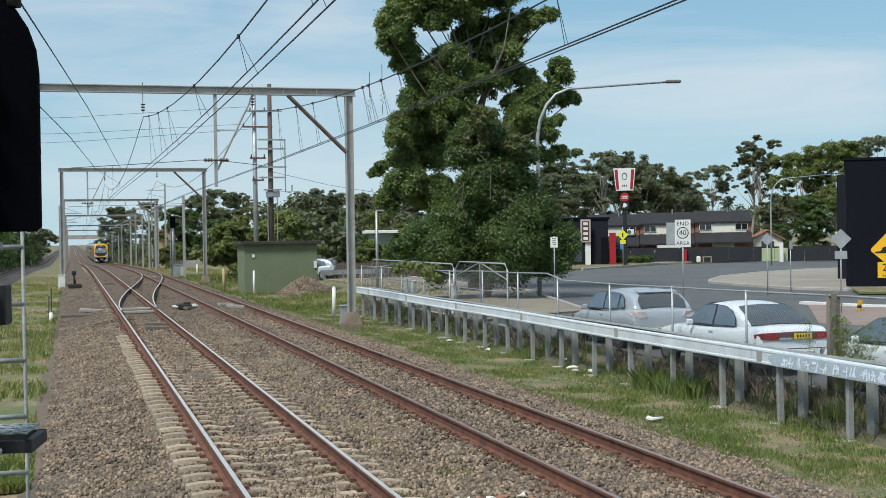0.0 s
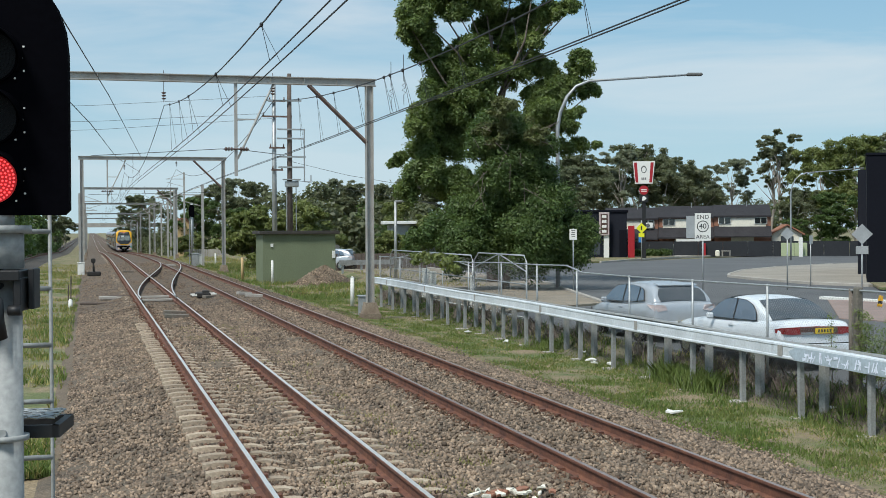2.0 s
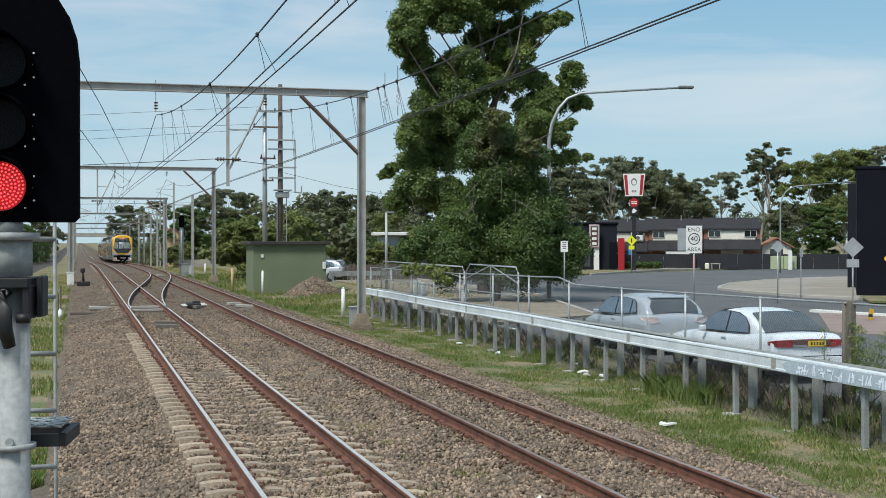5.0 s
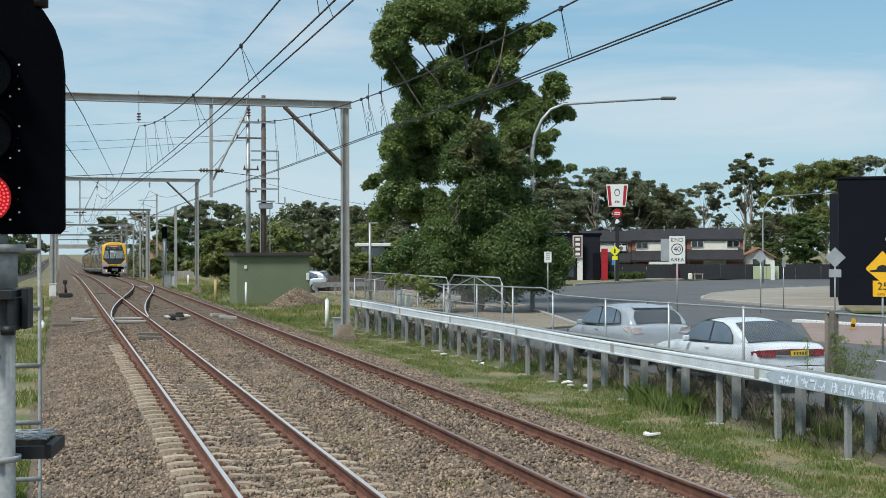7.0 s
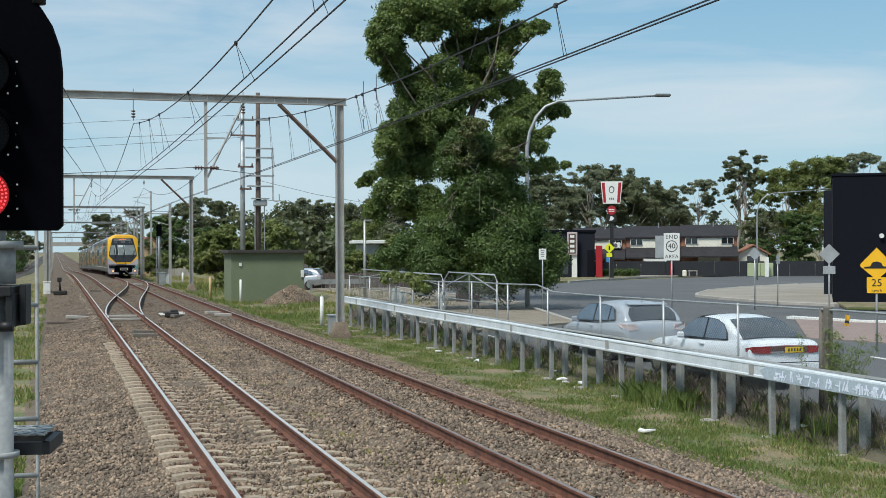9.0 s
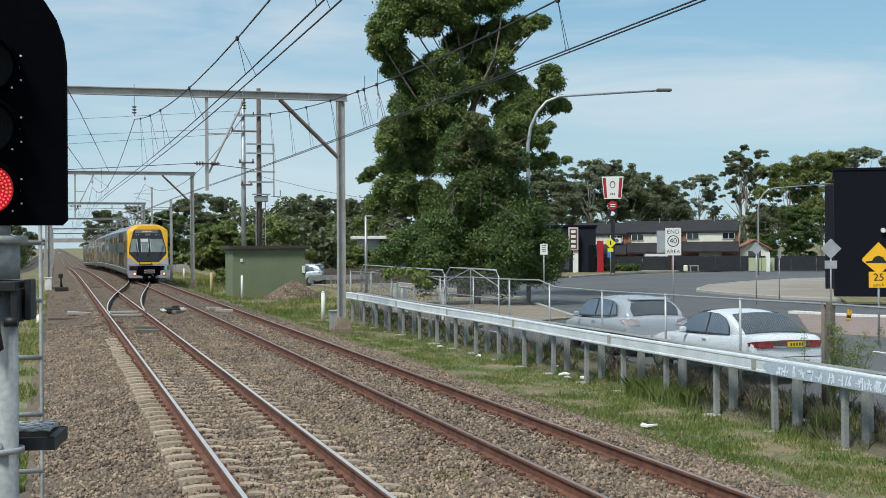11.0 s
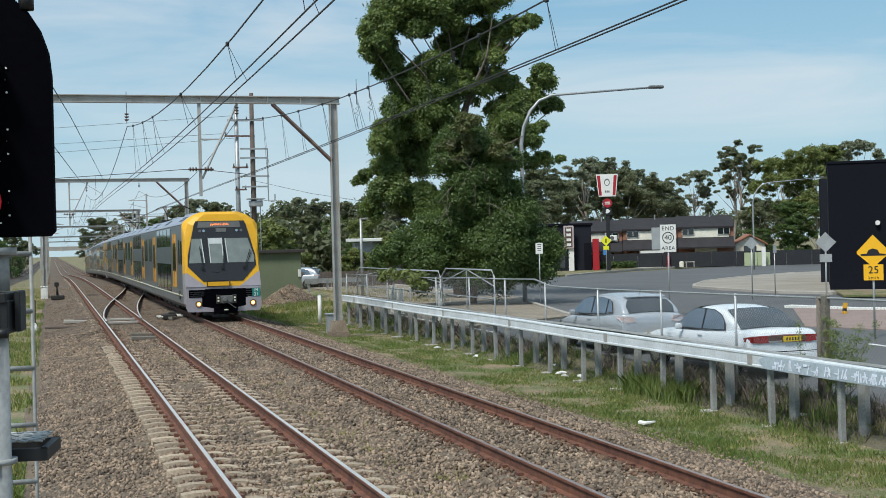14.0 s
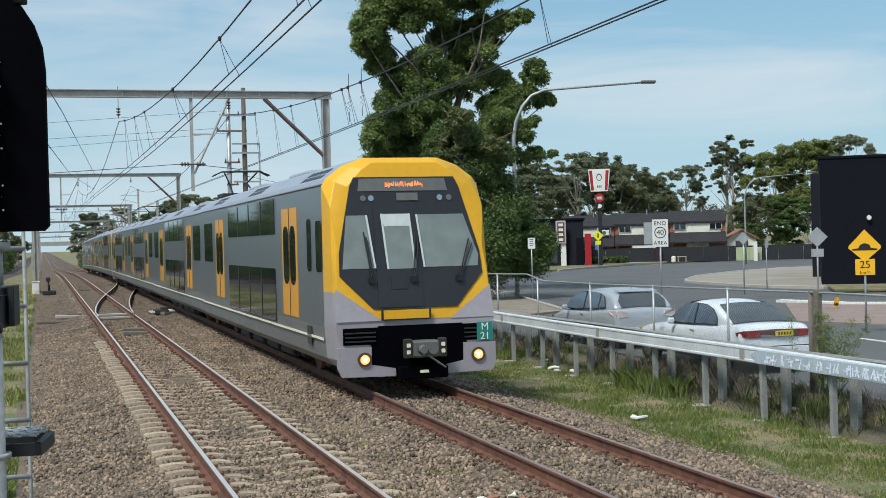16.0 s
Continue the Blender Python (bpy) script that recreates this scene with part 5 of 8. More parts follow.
def build_car(body_mat, label, kind, at):
    c = thing("car", label, "car", at, "parked cars" if "parked" in label else "driving cars")
    sedan = kind == "sedan"
    L, hw = (5.0, 0.9) if sedan else (4.4, 0.87)
    # (y from the rear, half width, underside, belt height)
    st = [(0.0, 0.80, 0.42, 0.62 if sedan else 0.86), (0.04, hw * 0.93, 0.30, 0.98 if sedan else 1.03), (0.30, hw * 0.98, 0.22, 1.02 if sedan else 1.04), (0.9, hw, 0.2, 0.98 if sedan else 1.0), (1.6, hw, 0.2, 0.95),
          (2.6, hw, 0.2, 0.92), (3.3, hw, 0.2, 0.92), (L - 0.9, hw * 0.98, 0.2, 0.86), (L - 0.25, hw * 0.9, 0.24, 0.74), (L - 0.02, hw * 0.72, 0.34, 0.6)]
    bm = bmesh.new()
    rings = []
    for y, w, zb, zt in st:
        half = [(w * 0.86, zb), (w * 0.97, zb + 0.09), (w, zb + 0.3), (w * 0.985, zt - 0.14), (w * 0.93, zt - 0.03), (w * 0.82, zt), (0, zt + 0.025)]
        rings.append([bm.verts.new((x, y, z)) for x, z in half] + [bm.verts.new((-x, y, z)) for x, z in reversed(half[:-1])])
    n = len(rings[0])
    for a, b in zip(rings, rings[1:]):
        for i in range(n - 1):
            bm.faces.new((a[i], a[i + 1], b[i + 1], b[i]))
        bm.faces.new((a[n - 1], a[0], b[0], b[n - 1]))
    bm.faces.new(rings[0][::-1])
    bm.faces.new(rings[-1])
    rounded(part("body", bm, body_mat, c, smooth=True))
    if sedan:
        top = [(0.46, 0.74, 0.99), (0.92, 0.67, 1.24), (1.34, 0.61, 1.40), (1.95, 0.59, 1.455), (2.45, 0.60, 1.42), (2.8, 0.64, 1.27), (3.45, 0.74, 0.94)]
        back, front = (0, 2), (4, 6)
    else:
        top = [(0.06, 0.72, 1.0), (0.24, 0.67, 1.22), (0.42, 0.62, 1.40), (0.9, 0.61, 1.475), (1.6, 0.60, 1.495), (2.2, 0.60, 1.455), (2.6, 0.63, 1.35), (3.4, 0.76, 0.93)]
        back, front = (0, 2), (6, 7)
    bm = bmesh.new()
    rings = []
    for y, w, z in top:
        zb = 0.93
        half = [(0.78, zb), (w + 0.06, zb + (z - zb) * 0.82), (w - 0.02, z - 0.015), (w * 0.5, z + 0.012), (0, z + 0.018)]
        rings.append([bm.verts.new((x, y, zz)) for x, zz in half] + [bm.verts.new((-x, y, zz)) for x, zz in reversed(half[:-1])])
    n = len(rings[0])
    for k, (a, b) in enumerate(zip(rings, rings[1:])):
        for i in range(n - 1):
            bm.faces.new((a[i], a[i + 1], b[i + 1], b[i]))
    bm.faces.new(rings[0][::-1])
    bm.faces.new(rings[-1])
    rounded(part("cabin", bm, body_mat, c, smooth=True))

    def across(a, b, name):
        """Glass bent over the stations a to b, set just proud of the cabin."""
        bm = bmesh.new()
        rows_ = []
        st_ = top[a:b + 1]
        d = Vector((0, st_[-1][0] - st_[0][0], st_[-1][2] - st_[0][2]))
        nrm = Vector((0, -d.z, d.y)).normalized()
        nrm = nrm if nrm.z > 0 else -nrm
        for j, (y, w, z) in enumerate(st_):
            e = 0.06 if j == 0 else (-0.06 if j == len(st_) - 1 else 0)
            q = [(-1.0, -0.012), (-0.5, 0.012), (0, 0.018), (0.5, 0.012), (1.0, -0.012)]
            inset = 0.045 if sedan or name == "windscreen" else (0.13, 0.06, 0.10)[min(j, 2)]
            rows_.append([Vector((f * (w - inset), y, z + dz)) + d.normalized() * e + nrm * 0.012 for f, dz in q])
        for lift in (0, 1):
            vs_ = [[bm.verts.new(p + nrm * 0.008 * lift) for p in r_] for r_ in rows_]
            for r0, r1 in zip(vs_, vs_[1:]):
                for i in range(4):
                    bm.faces.new((r0[i], r0[i + 1], r1[i + 1], r1[i]))
        part(name, bm, "carglass", c, smooth=True)

    across(*back, "rear_window")
    across(*front, "windscreen")
    # window outlines on each flank: (y, z) with a curved head
    if sedan:
        flank = [[(0.98, 0.985), (1.9, 0.965), (1.9, 1.375), (1.55, 1.36), (1.25, 1.28), (1.06, 1.15)], [(1.97, 0.965), (3.15, 0.945), (2.98, 1.06), (2.72, 1.24), (2.5, 1.335), (2.3, 1.37), (1.97, 1.378)]]
    else:
        flank = [[(0.62, 1.06), (0.95, 1.03), (0.95, 1.36), (0.78, 1.30)], [(1.02, 1.02), (1.82, 0.985), (1.82, 1.40), (1.4, 1.395), (1.02, 1.365)], [(1.9, 0.98), (3.1, 0.95), (2.9, 1.08), (2.62, 1.27), (2.4, 1.36), (1.9, 1.40)]]
    for s in (-1, 1):
        for outline in flank:
            bm = bmesh.new()
            slab(bm, [(s * (0.812 - (z - 0.97) * 0.29), y, z) for y, z in outline], (s * 0.012, 0, 0.004))
            part("side_window", bm, "sideglass", c)
            bm = bmesh.new()
            ys_, zs_ = [q[0] for q in outline], [q[1] for q in outline]
            cy, cz = sum(ys_) / len(ys_), sum(zs_) / len(zs_)
            big = [(cy + (y - cy) * 1.06, cz + (z - cz) * 1.09) for y, z in outline]
            slab(bm, [(s * (0.808 - (z - 0.97) * 0.29), y, z) for y, z in big], (s * 0.01, 0, 0.003))
            part("window_seal", bm, "black", c)
        bm = bmesh.new()
        box(bm, s * (hw - 0.004), 1.93, 0.84, 0.02, 0.2, 0.035, 0.006)
        part("door_handle", bm, body_mat, c)
        bm = bmesh.new()
        box(bm, s * hw * 0.985, 2.35, 0.30, 0.03, 2.1, 0.1, 0.012)
        part("sill_trim", bm, "black", c)
        bm = bmesh.new()
        box(bm, s * 0.96, 2.75 if sedan else 2.75, 0.98, 0.16, 0.09, 0.13, 0.03)
        part("wing_mirror", bm, body_mat, c)
        for y in (0.85, L - 0.95):
            bm = bmesh.new()
            cyl(bm, (s * (hw - 0.22), y, 0.32), (s * (hw + 0.005), y, 0.32), 0.32, seg=24)
            w = part("wheel", bm, "tyre", c)
            bm = bmesh.new()
            cyl(bm, (s * (hw + 0.004), y, 0.32), (s * (hw + 0.014), y, 0.32), 0.21, seg=20)
            part("rim", bm, "chrome", w)
        bm = bmesh.new()
        if sedan:
            slab(bm, [(s * 0.004, -0.012, 0.76), (s * 0.60, -0.006, 0.745), (s * 0.72, -0.002, 0.77), (s * 0.76, 0.02, 0.83), (s * 0.72, 0.01, 0.89), (s * 0.004, -0.012, 0.91)], (0, 0.03, 0))
            slab(bm, [(s * 0.70, -0.012, 0.76), (s * 0.84, 0.14, 0.79), (s * 0.845, 0.16, 0.86), (s * 0.72, -0.004, 0.90)], (s * 0.012, -0.012, 0))
        else:
            slab(bm, [(s * 0.46, -0.012, 0.84), (s * 0.70, 0.0, 0.80), (s * 0.78, 0.05, 0.92), (s * 0.72, 0.02, 0.97), (s * 0.52, -0.008, 0.96)], (0, 0.06, 0))
            slab(bm, [(s * 0.76, 0.02, 0.82), (s * 0.83, 0.2, 0.90), (s * 0.83, 0.34, 0.97), (s * 0.76, 0.04, 0.97)], (s * 0.014, -0.01, 0))
        part("tail_lamp", bm, "tail" if sedan else "taillight", c, "red tail lamp" if sedan else "pale red tail lamp")
        bm = bmesh.new()
        slab(bm, [(s * 0.40, L - 0.05, 0.55), (s * 0.66, L - 0.06, 0.55), (s * 0.70, L - 0.16, 0.70), (s * 0.46, L - 0.12, 0.70)], (0, 0.04, 0))
        part("headlamp", bm, "chrome", c)
    bm = bmesh.new()
    box(bm, 0, -0.01, 0.45, 1.5, 0.12, 0.22, 0.04)
    part("rear_bumper", bm, body_mat, c)
    px = 0.16 if sedan else 0.0
    if sedan:
        bm = bmesh.new()
        box(bm, 0.05, -0.012, 0.835, 0.85, 0.012, 0.12, 0.004)
        part("dark_garnish", bm, "insul", c)
        bm = bmesh.new()
        box(bm, -0.22, -0.022, 0.775, 0.3, 0.014, 0.035, 0.004)
        part("boot_handle", bm, "chrome", c)
        bm = bmesh.new()
        box(bm, 0, -0.068, 0.57, 1.46, 0.012, 0.02)
        part("bumper_gap", bm, "black", c)
    bm = bmesh.new()
    box(bm, px, -0.03 if sedan else -0.075, 0.82 if sedan else 0.52, 0.40, 0.03, 0.11)
    pl = part("number_plate", bm, "plate", c)
    for k in range(5):
        bm = bmesh.new()
        box(bm, px - 0.13 + 0.065 * k, -0.047 if sedan else -0.092, 0.82 if sedan else 0.52, 0.035, 0.004, 0.06)
        part("plate_bar", bm, "black", pl)
    if not sedan:
        bm = bmesh.new()
        slab(bm, [(-0.5, 0.40, 1.425), (0.5, 0.40, 1.425), (0.52, 0.66, 1.468), (-0.52, 0.66, 1.468)], (0, 0, 0.016))
        part("roof_spoiler", bm, body_mat, c)
        bm = bmesh.new()
        box(bm, 0, -0.035, 0.36, 1.3, 0.05, 0.12, 0.02)
        part("bumper_insert", bm, "black", c)
        bm = bmesh.new()
        cyl(bm, (0, 0.8, 1.48), (0, 0.66, 1.62), 0.006, seg=5)
        part("aerial", bm, "black", c)
    return c


build_car("silver", "silver hatchback parked behind the fence", "hatch", pose(14.56, 29.9, -0.22)).scale = (1.06, 1.05, 1.02)
build_car("carwhite", "white sedan with red tail lamps parked by the fence", "sedan", pose(14.18, 23.15, -0.2))
WHITE_HATCH = build_car("carwhite", "white hatchback reversing along the street beside the fence", "hatch", pose(14.6, 16.8, -0.2))
BLUE_SEDAN = build_car("carblue", "dark blue sedan driving down the far street", "sedan", pose(73.5, 114.5, -0.2, 0, 0, -60))
build_car("silver", "pale car parked beyond the hut", "hatch", pose(18.6, 92.0, -0.2, 0, 0, 60))


# ---- signs and posts ----
def sign_post(label, at, height, r=0.03, name="road_sign"):
    s = thing(name, label, "road sign", at)
    bm = bmesh.new()
    cyl(bm, (0, 0.03, -0.1), (0, 0.03, height), r, seg=10)
    part("pole", bm, "galv", s)
    return s


def board(parent, pts, material, y=0.0, thick=0.012, name="panel", label=""):
    bm = bmesh.new()
    slab(bm, [(x, y, z) for x, z in pts], (0, -thick, 0))
    return part(name, bm, material, parent, label)


def rect(w, z0, z1, cx=0.0):
    return [(cx - w / 2, z0), (cx + w / 2, z0), (cx + w / 2, z1), (cx - w / 2, z1)]


def ring(parent, z, r0, r1, material, y, name="ring"):
    bm = bmesh.new()
    n = 32
    for k in range(n):
        a, b = 2 * math.pi * k / n, 2 * math.pi * (k + 1) / n
        slab(bm, [(r * math.cos(t), y, z + r * math.sin(t)) for r, t in ((r0, a), (r1, a), (r1, b), (r0, b))], (0, -0.004, 0))
    bmesh.ops.remove_doubles(bm, verts=bm.verts, dist=0.0004)
    return part(name, bm, material, parent)


s = sign_post("white speed sign reading end 40 area on a post", pose(21.98, 43.8, -0.2, 0, 0, -24), 3.4)
b = board(s, rect(0.58, 2.42, 3.44), "white")
words("END", 0.21, "black", b, pose(0, -0.014, 3.29, 90), spacing=1.15)
words("40", 0.27, "black", b, pose(0, -0.014, 2.95, 90))
words("AREA", 0.19, "black", b, pose(0, -0.014, 2.56, 90), spacing=1.1)
ring(b, 2.95, 0.185, 0.215, "black", -0.013)
b2 = board(s, rect(0.36, 2.52, 3.34, -0.42), "galv", 0.05, label="grey back of a second sign")

s = sign_post("yellow speed hump warning sign with 25 plate", pose(21.75, 30.9, -0.2, 0, 0, -32), 2.5)
b = board(s, [(0, 1.98), (0.43, 2.36), (0.43, 2.42), (0, 2.88), (-0.43, 2.42), (-0.43, 2.36)], "signyellow", label="yellow diamond panel")
board(b, [(-0.33, 2.30), (0.33, 2.30), (0.33, 2.345), (0.17, 2.36), (0.12, 2.46), (0, 2.50), (-0.12, 2.46), (-0.17, 2.36), (-0.33, 2.345)], "black", -0.013, 0.003, "hump_symbol")
b = board(s, rect(0.52, 1.62, 2.06), "signyellow", -0.02, label="yellow plate")
words("25", 0.29, "black", b, pose(0, -0.034, 1.90, 90))
words("km/h", 0.12, "black", b, pose(0, -0.034, 1.69, 90), spacing=1.2)

for x, y, z, sz, lab in ((26.2, 40.0, 2.45, 0.36, "grey back of a diamond sign on a thin post"), (31.2, 53.7, 2.4, 0.3, "grey back of a small diamond sign on a thin post")):
    s = sign_post(lab, pose(x, y, -0.2, 0, 0, -28), z + 0.4)
    board(s, [(0, z + 0.2 - sz), (sz, z + 0.2), (0, z + 0.2 + sz), (-sz, z + 0.2)], "galv")
    if sz > 0.32:
        board(s, rect(0.42, z - 0.5, z - 0.22), "galv")
s = sign_post("thin bare grey post on the driveway apron", pose(33.75, 55.9, -0.1), 2.4, 0.025)
board(s, rect(0.18, 2.0, 2.4), "galv")
s = sign_post("fluorescent yellow pedestrian sign on a post", pose(47.7, 107.4, -0.1, 0, 0, -26), 3.5, 0.04)
b = board(s, [(0, 2.3), (0.48, 2.78), (0, 3.26), (-0.48, 2.78)], "fluoro")
board(b, rect(0.12, 2.6, 2.98), "black", -0.013, 0.003, "symbol")
board(s, rect(0.5, 1.98, 2.32), "fluoro")


def street_lamp(label, x, y, h, ax, ay, z_end, r=0.11, pale=True):
    l = thing("street_lamp", label, "street lamp", pose(x, y, -0.2))
    bm = bmesh.new()
    pts = [(0, 0, 0), (0, 0, h * 0.4), (0, 0, h * 0.77), (ax * 0.02, ay * 0.02, h * 0.85), (ax * 0.065, ay * 0.065, h * 0.925), (ax * 0.13, ay * 0.13, h * 0.975), (ax * 0.22, ay * 0.22, h * 1.0), (ax * 0.9, ay * 0.9, z_end)]
    tube(bm, pts, [r, r * 0.9, r * 0.8, r * 0.7, r * 0.65, r * 0.55, r * 0.5, r * 0.4], 10)
    part("curved_pole", bm, "galv", l)
    bm = bmesh.new()
    d = Vector((ax, ay, 0)).normalized()
    m = Matrix.Rotation(math.atan2(ay, ax), 3, 'Z')
    box(bm, ax * 0.95, ay * 0.95, z_end + 0.02, 0.75, 0.3, 0.15, 0.05, rot=m)
    part("lantern", bm, "panel", l, "grey flat lantern head")


street_lamp("tall galvanised street lamp with a long curved arm", 21.75, 58.6, 9.95, 6.7, -1.75, 10.22, 0.12)
street_lamp("distant grey street lamp with a long arm", 60.0, 102.9, 7.7, 5.6, -2.6, 8.0, 0.08)
l = thing("lamp_post", "small grey lamp post beyond the gates", "lamp post", pose(16.0, 68.2, -0.15))
bm = bmesh.new()
cyl(bm, (0, 0, 0), (0, 0, 4.35), 0.09, 0.07, seg=10)
part("pole", bm, "galv", l)
bm = bmesh.new()
box(bm, 0.22, 0, 4.35, 0.5, 0.2, 0.1, 0.03)
part("lantern", bm, "galv", l)


# ---- pylon sign, shop and houses across the street ----
def build_pylon():
    p = thing("pylon_sign", "tall restaurant pylon sign, white panel with red side stripes", "sign", pose(49.1, 110.0, -0.1, 0, 0, -26))
    bm = bmesh.new()
    box(bm, 0, 0, 3.2, 0.34, 0.34, 6.4)
    part("pole", bm, "black", p)
    bm = bmesh.new()
    slab(bm, [(-0.78, 0.2, 6.85), (0.78, 0.2, 6.85), (1.0, 0.2, 8.9), (-1.0, 0.2, 8.9)], (0, -0.4, 0))
    head = part("sign_head", bm, "white", p)
    for s in (-1, 1):
        for a in (0.60,):
            bm = bmesh.new()
            slab(bm, [(s * a * 0.82, -0.205, 6.95), (s * (a + 0.22) * 0.9, -0.205, 6.95), (s * (a + 0.3), -0.205, 8.78), (s * (a + 0.02), -0.205, 8.78)], (0, -0.01, 0))
            part("red_stripe", bm, "signred", head)
    bm = bmesh.new()
    slab(bm, [(0.26 * math.cos(a), -0.205, 8.15 + 0.34 * math.sin(a)) for a in np.linspace(0, 2 * math.pi, 17)[:-1]], (0, -0.008, 0))
    part("emblem", bm, "panel", head, "dark plain emblem")
    bm = bmesh.new()
    slab(bm, [(0.18 * math.cos(a), -0.214, 8.12 + 0.24 * math.sin(a)) for a in np.linspace(0, 2 * math.pi, 17)[:-1]], (0, -0.006, 0))
    part("emblem_centre", bm, "white", head)
    bm = bmesh.new()
    for k in range(3):
        box(bm, -0.16 + 0.16 * k, -0.21, 7.3, 0.1, 0.01, 0.2)
    part("brand_bars", bm, "panel", head)
    bm = bmesh.new()
    slab(bm, [(0.42 * math.cos(a), -0.2, 6.25 + 0.42 * math.sin(a)) for a in np.linspace(0, 2 * math.pi, 25)[:-1]], (0, 0.2, 0))
    rd = part("round_sign", bm, "signred", p, "round red panel")
    bm = bmesh.new()
    for k in range(2):
        box(bm, 0, -0.21, 6.32 - 0.16 * k, 0.5, 0.01, 0.08)
    part("sign_bars", bm, "white", rd)
    board(p, rect(0.8, 5.15, 5.8), "black", -0.15, 0.1, "arrow_panel")
    bm = bmesh.new()
    slab(bm, [(-0.2, -0.255, 5.3), (0.05, -0.255, 5.3), (0.25, -0.255, 5.5), (0.05, -0.255, 5.7), (-0.1, -0.255, 5.7)], (0, -0.005, 0))
    part("arrow", bm, "white", p)


build_pylon()


_s = thing("parking_sign", "small white parking sign on a thin grey post by the thicket", "road sign", pose(21.0, 54.6, -0.2, 0, 0, -20))
bm = bmesh.new()
cyl(bm, (0, 0.03, -0.05), (0, 0.03, 2.9), 0.025, seg=8)
part("post", bm, "galv", _s)
bm = bmesh.new()
box(bm, 0, 0, 2.62, 0.33, 0.012, 0.48, 0.004)
part("face", bm, "white", _s)
for _k in range(4):
    bm = bmesh.new()
    box(bm, 0, -0.008, 2.8 - 0.09 * _k, 0.18 - 0.03 * (_k % 2), 0.004, 0.035)
    part("print_bar", bm, "panel", _s)


def shop():
    h = thing("restaurant", "dark flat-roofed restaurant with a red and white entrance", "building", pose(44.9, 114.3, -0.1, 0, 0, -23))
    bm = bmesh.new()
    box(bm, -3.0, 5, 2.15, 14.0, 9, 4.3, 0.03)
    part("wall", bm, "blackwall2", h)
    bm = bmesh.new()
    box(bm, -3.0, 5, 4.4, 14.3, 9.3, 0.2, 0.03)
    part("parapet", bm, "blackwall", h)
    for x0, x1, z0, z1, m_, nm in ((0.6, 1.5, 0.3, 2.3, "carglass", "window"), (3.3, 4.0, 0, 2.6, "blackwall", "doorway"), (-3, -0.4, 0.6, 2.2, "carglass", "window")):
        bm = bmesh.new()
        box(bm, (x0 + x1) / 2, 0.49, (z0 + z1) / 2, x1 - x0, 0.06, z1 - z0)
        part(nm, bm, m_, h)
    bm = bmesh.new()
    box(bm, 2.1, 0.1, 1.2, 0.5, 0.5, 2.4)
    part("column", bm, "white", h, "white column")
    bm = bmesh.new()
    box(bm, 4.4, 0.1, 1.5, 0.6, 1.2, 3.0)
    part("red_pier", bm, "signred", h, "red pier")
    bm = bmesh.new()
    box(bm, 1.9, -0.2, 3.2, 0.95, 0.3, 2.15, 0.03)
    sg = part("hanging_sign", bm, "taillight", h, "pale framed hanging sign")
    bm = bmesh.new()
    box(bm, 1.9, -0.36, 3.2, 0.66, 0.02, 1.85)
    part("sign_face", bm, "insul", sg, "dark red sign face")
    for k in range(4):
        bm = bmesh.new()
        box(bm, 1.9, -0.375, 2.5 + 0.46 * k, 0.42, 0.02, 0.26)
        part("sign_bar", bm, "white", sg)
    bm = bmesh.new()
    box(bm, 5.3, 0, 1.75, 0.6, 0.1, 0.6)
    solo("blue_notice", bm, "blue", "small blue notice beside the restaurant", "sign", pose(44.9, 114.1, -0.1, 0, 0, -23))
    bm = bmesh.new()
    for k in range(3):
        box(bm, -9 + k * 1.6, 4, 4.75, 1.3, 1.0, 0.5, 0.04)
    part("roof_plant", bm, "galv", h)


shop()


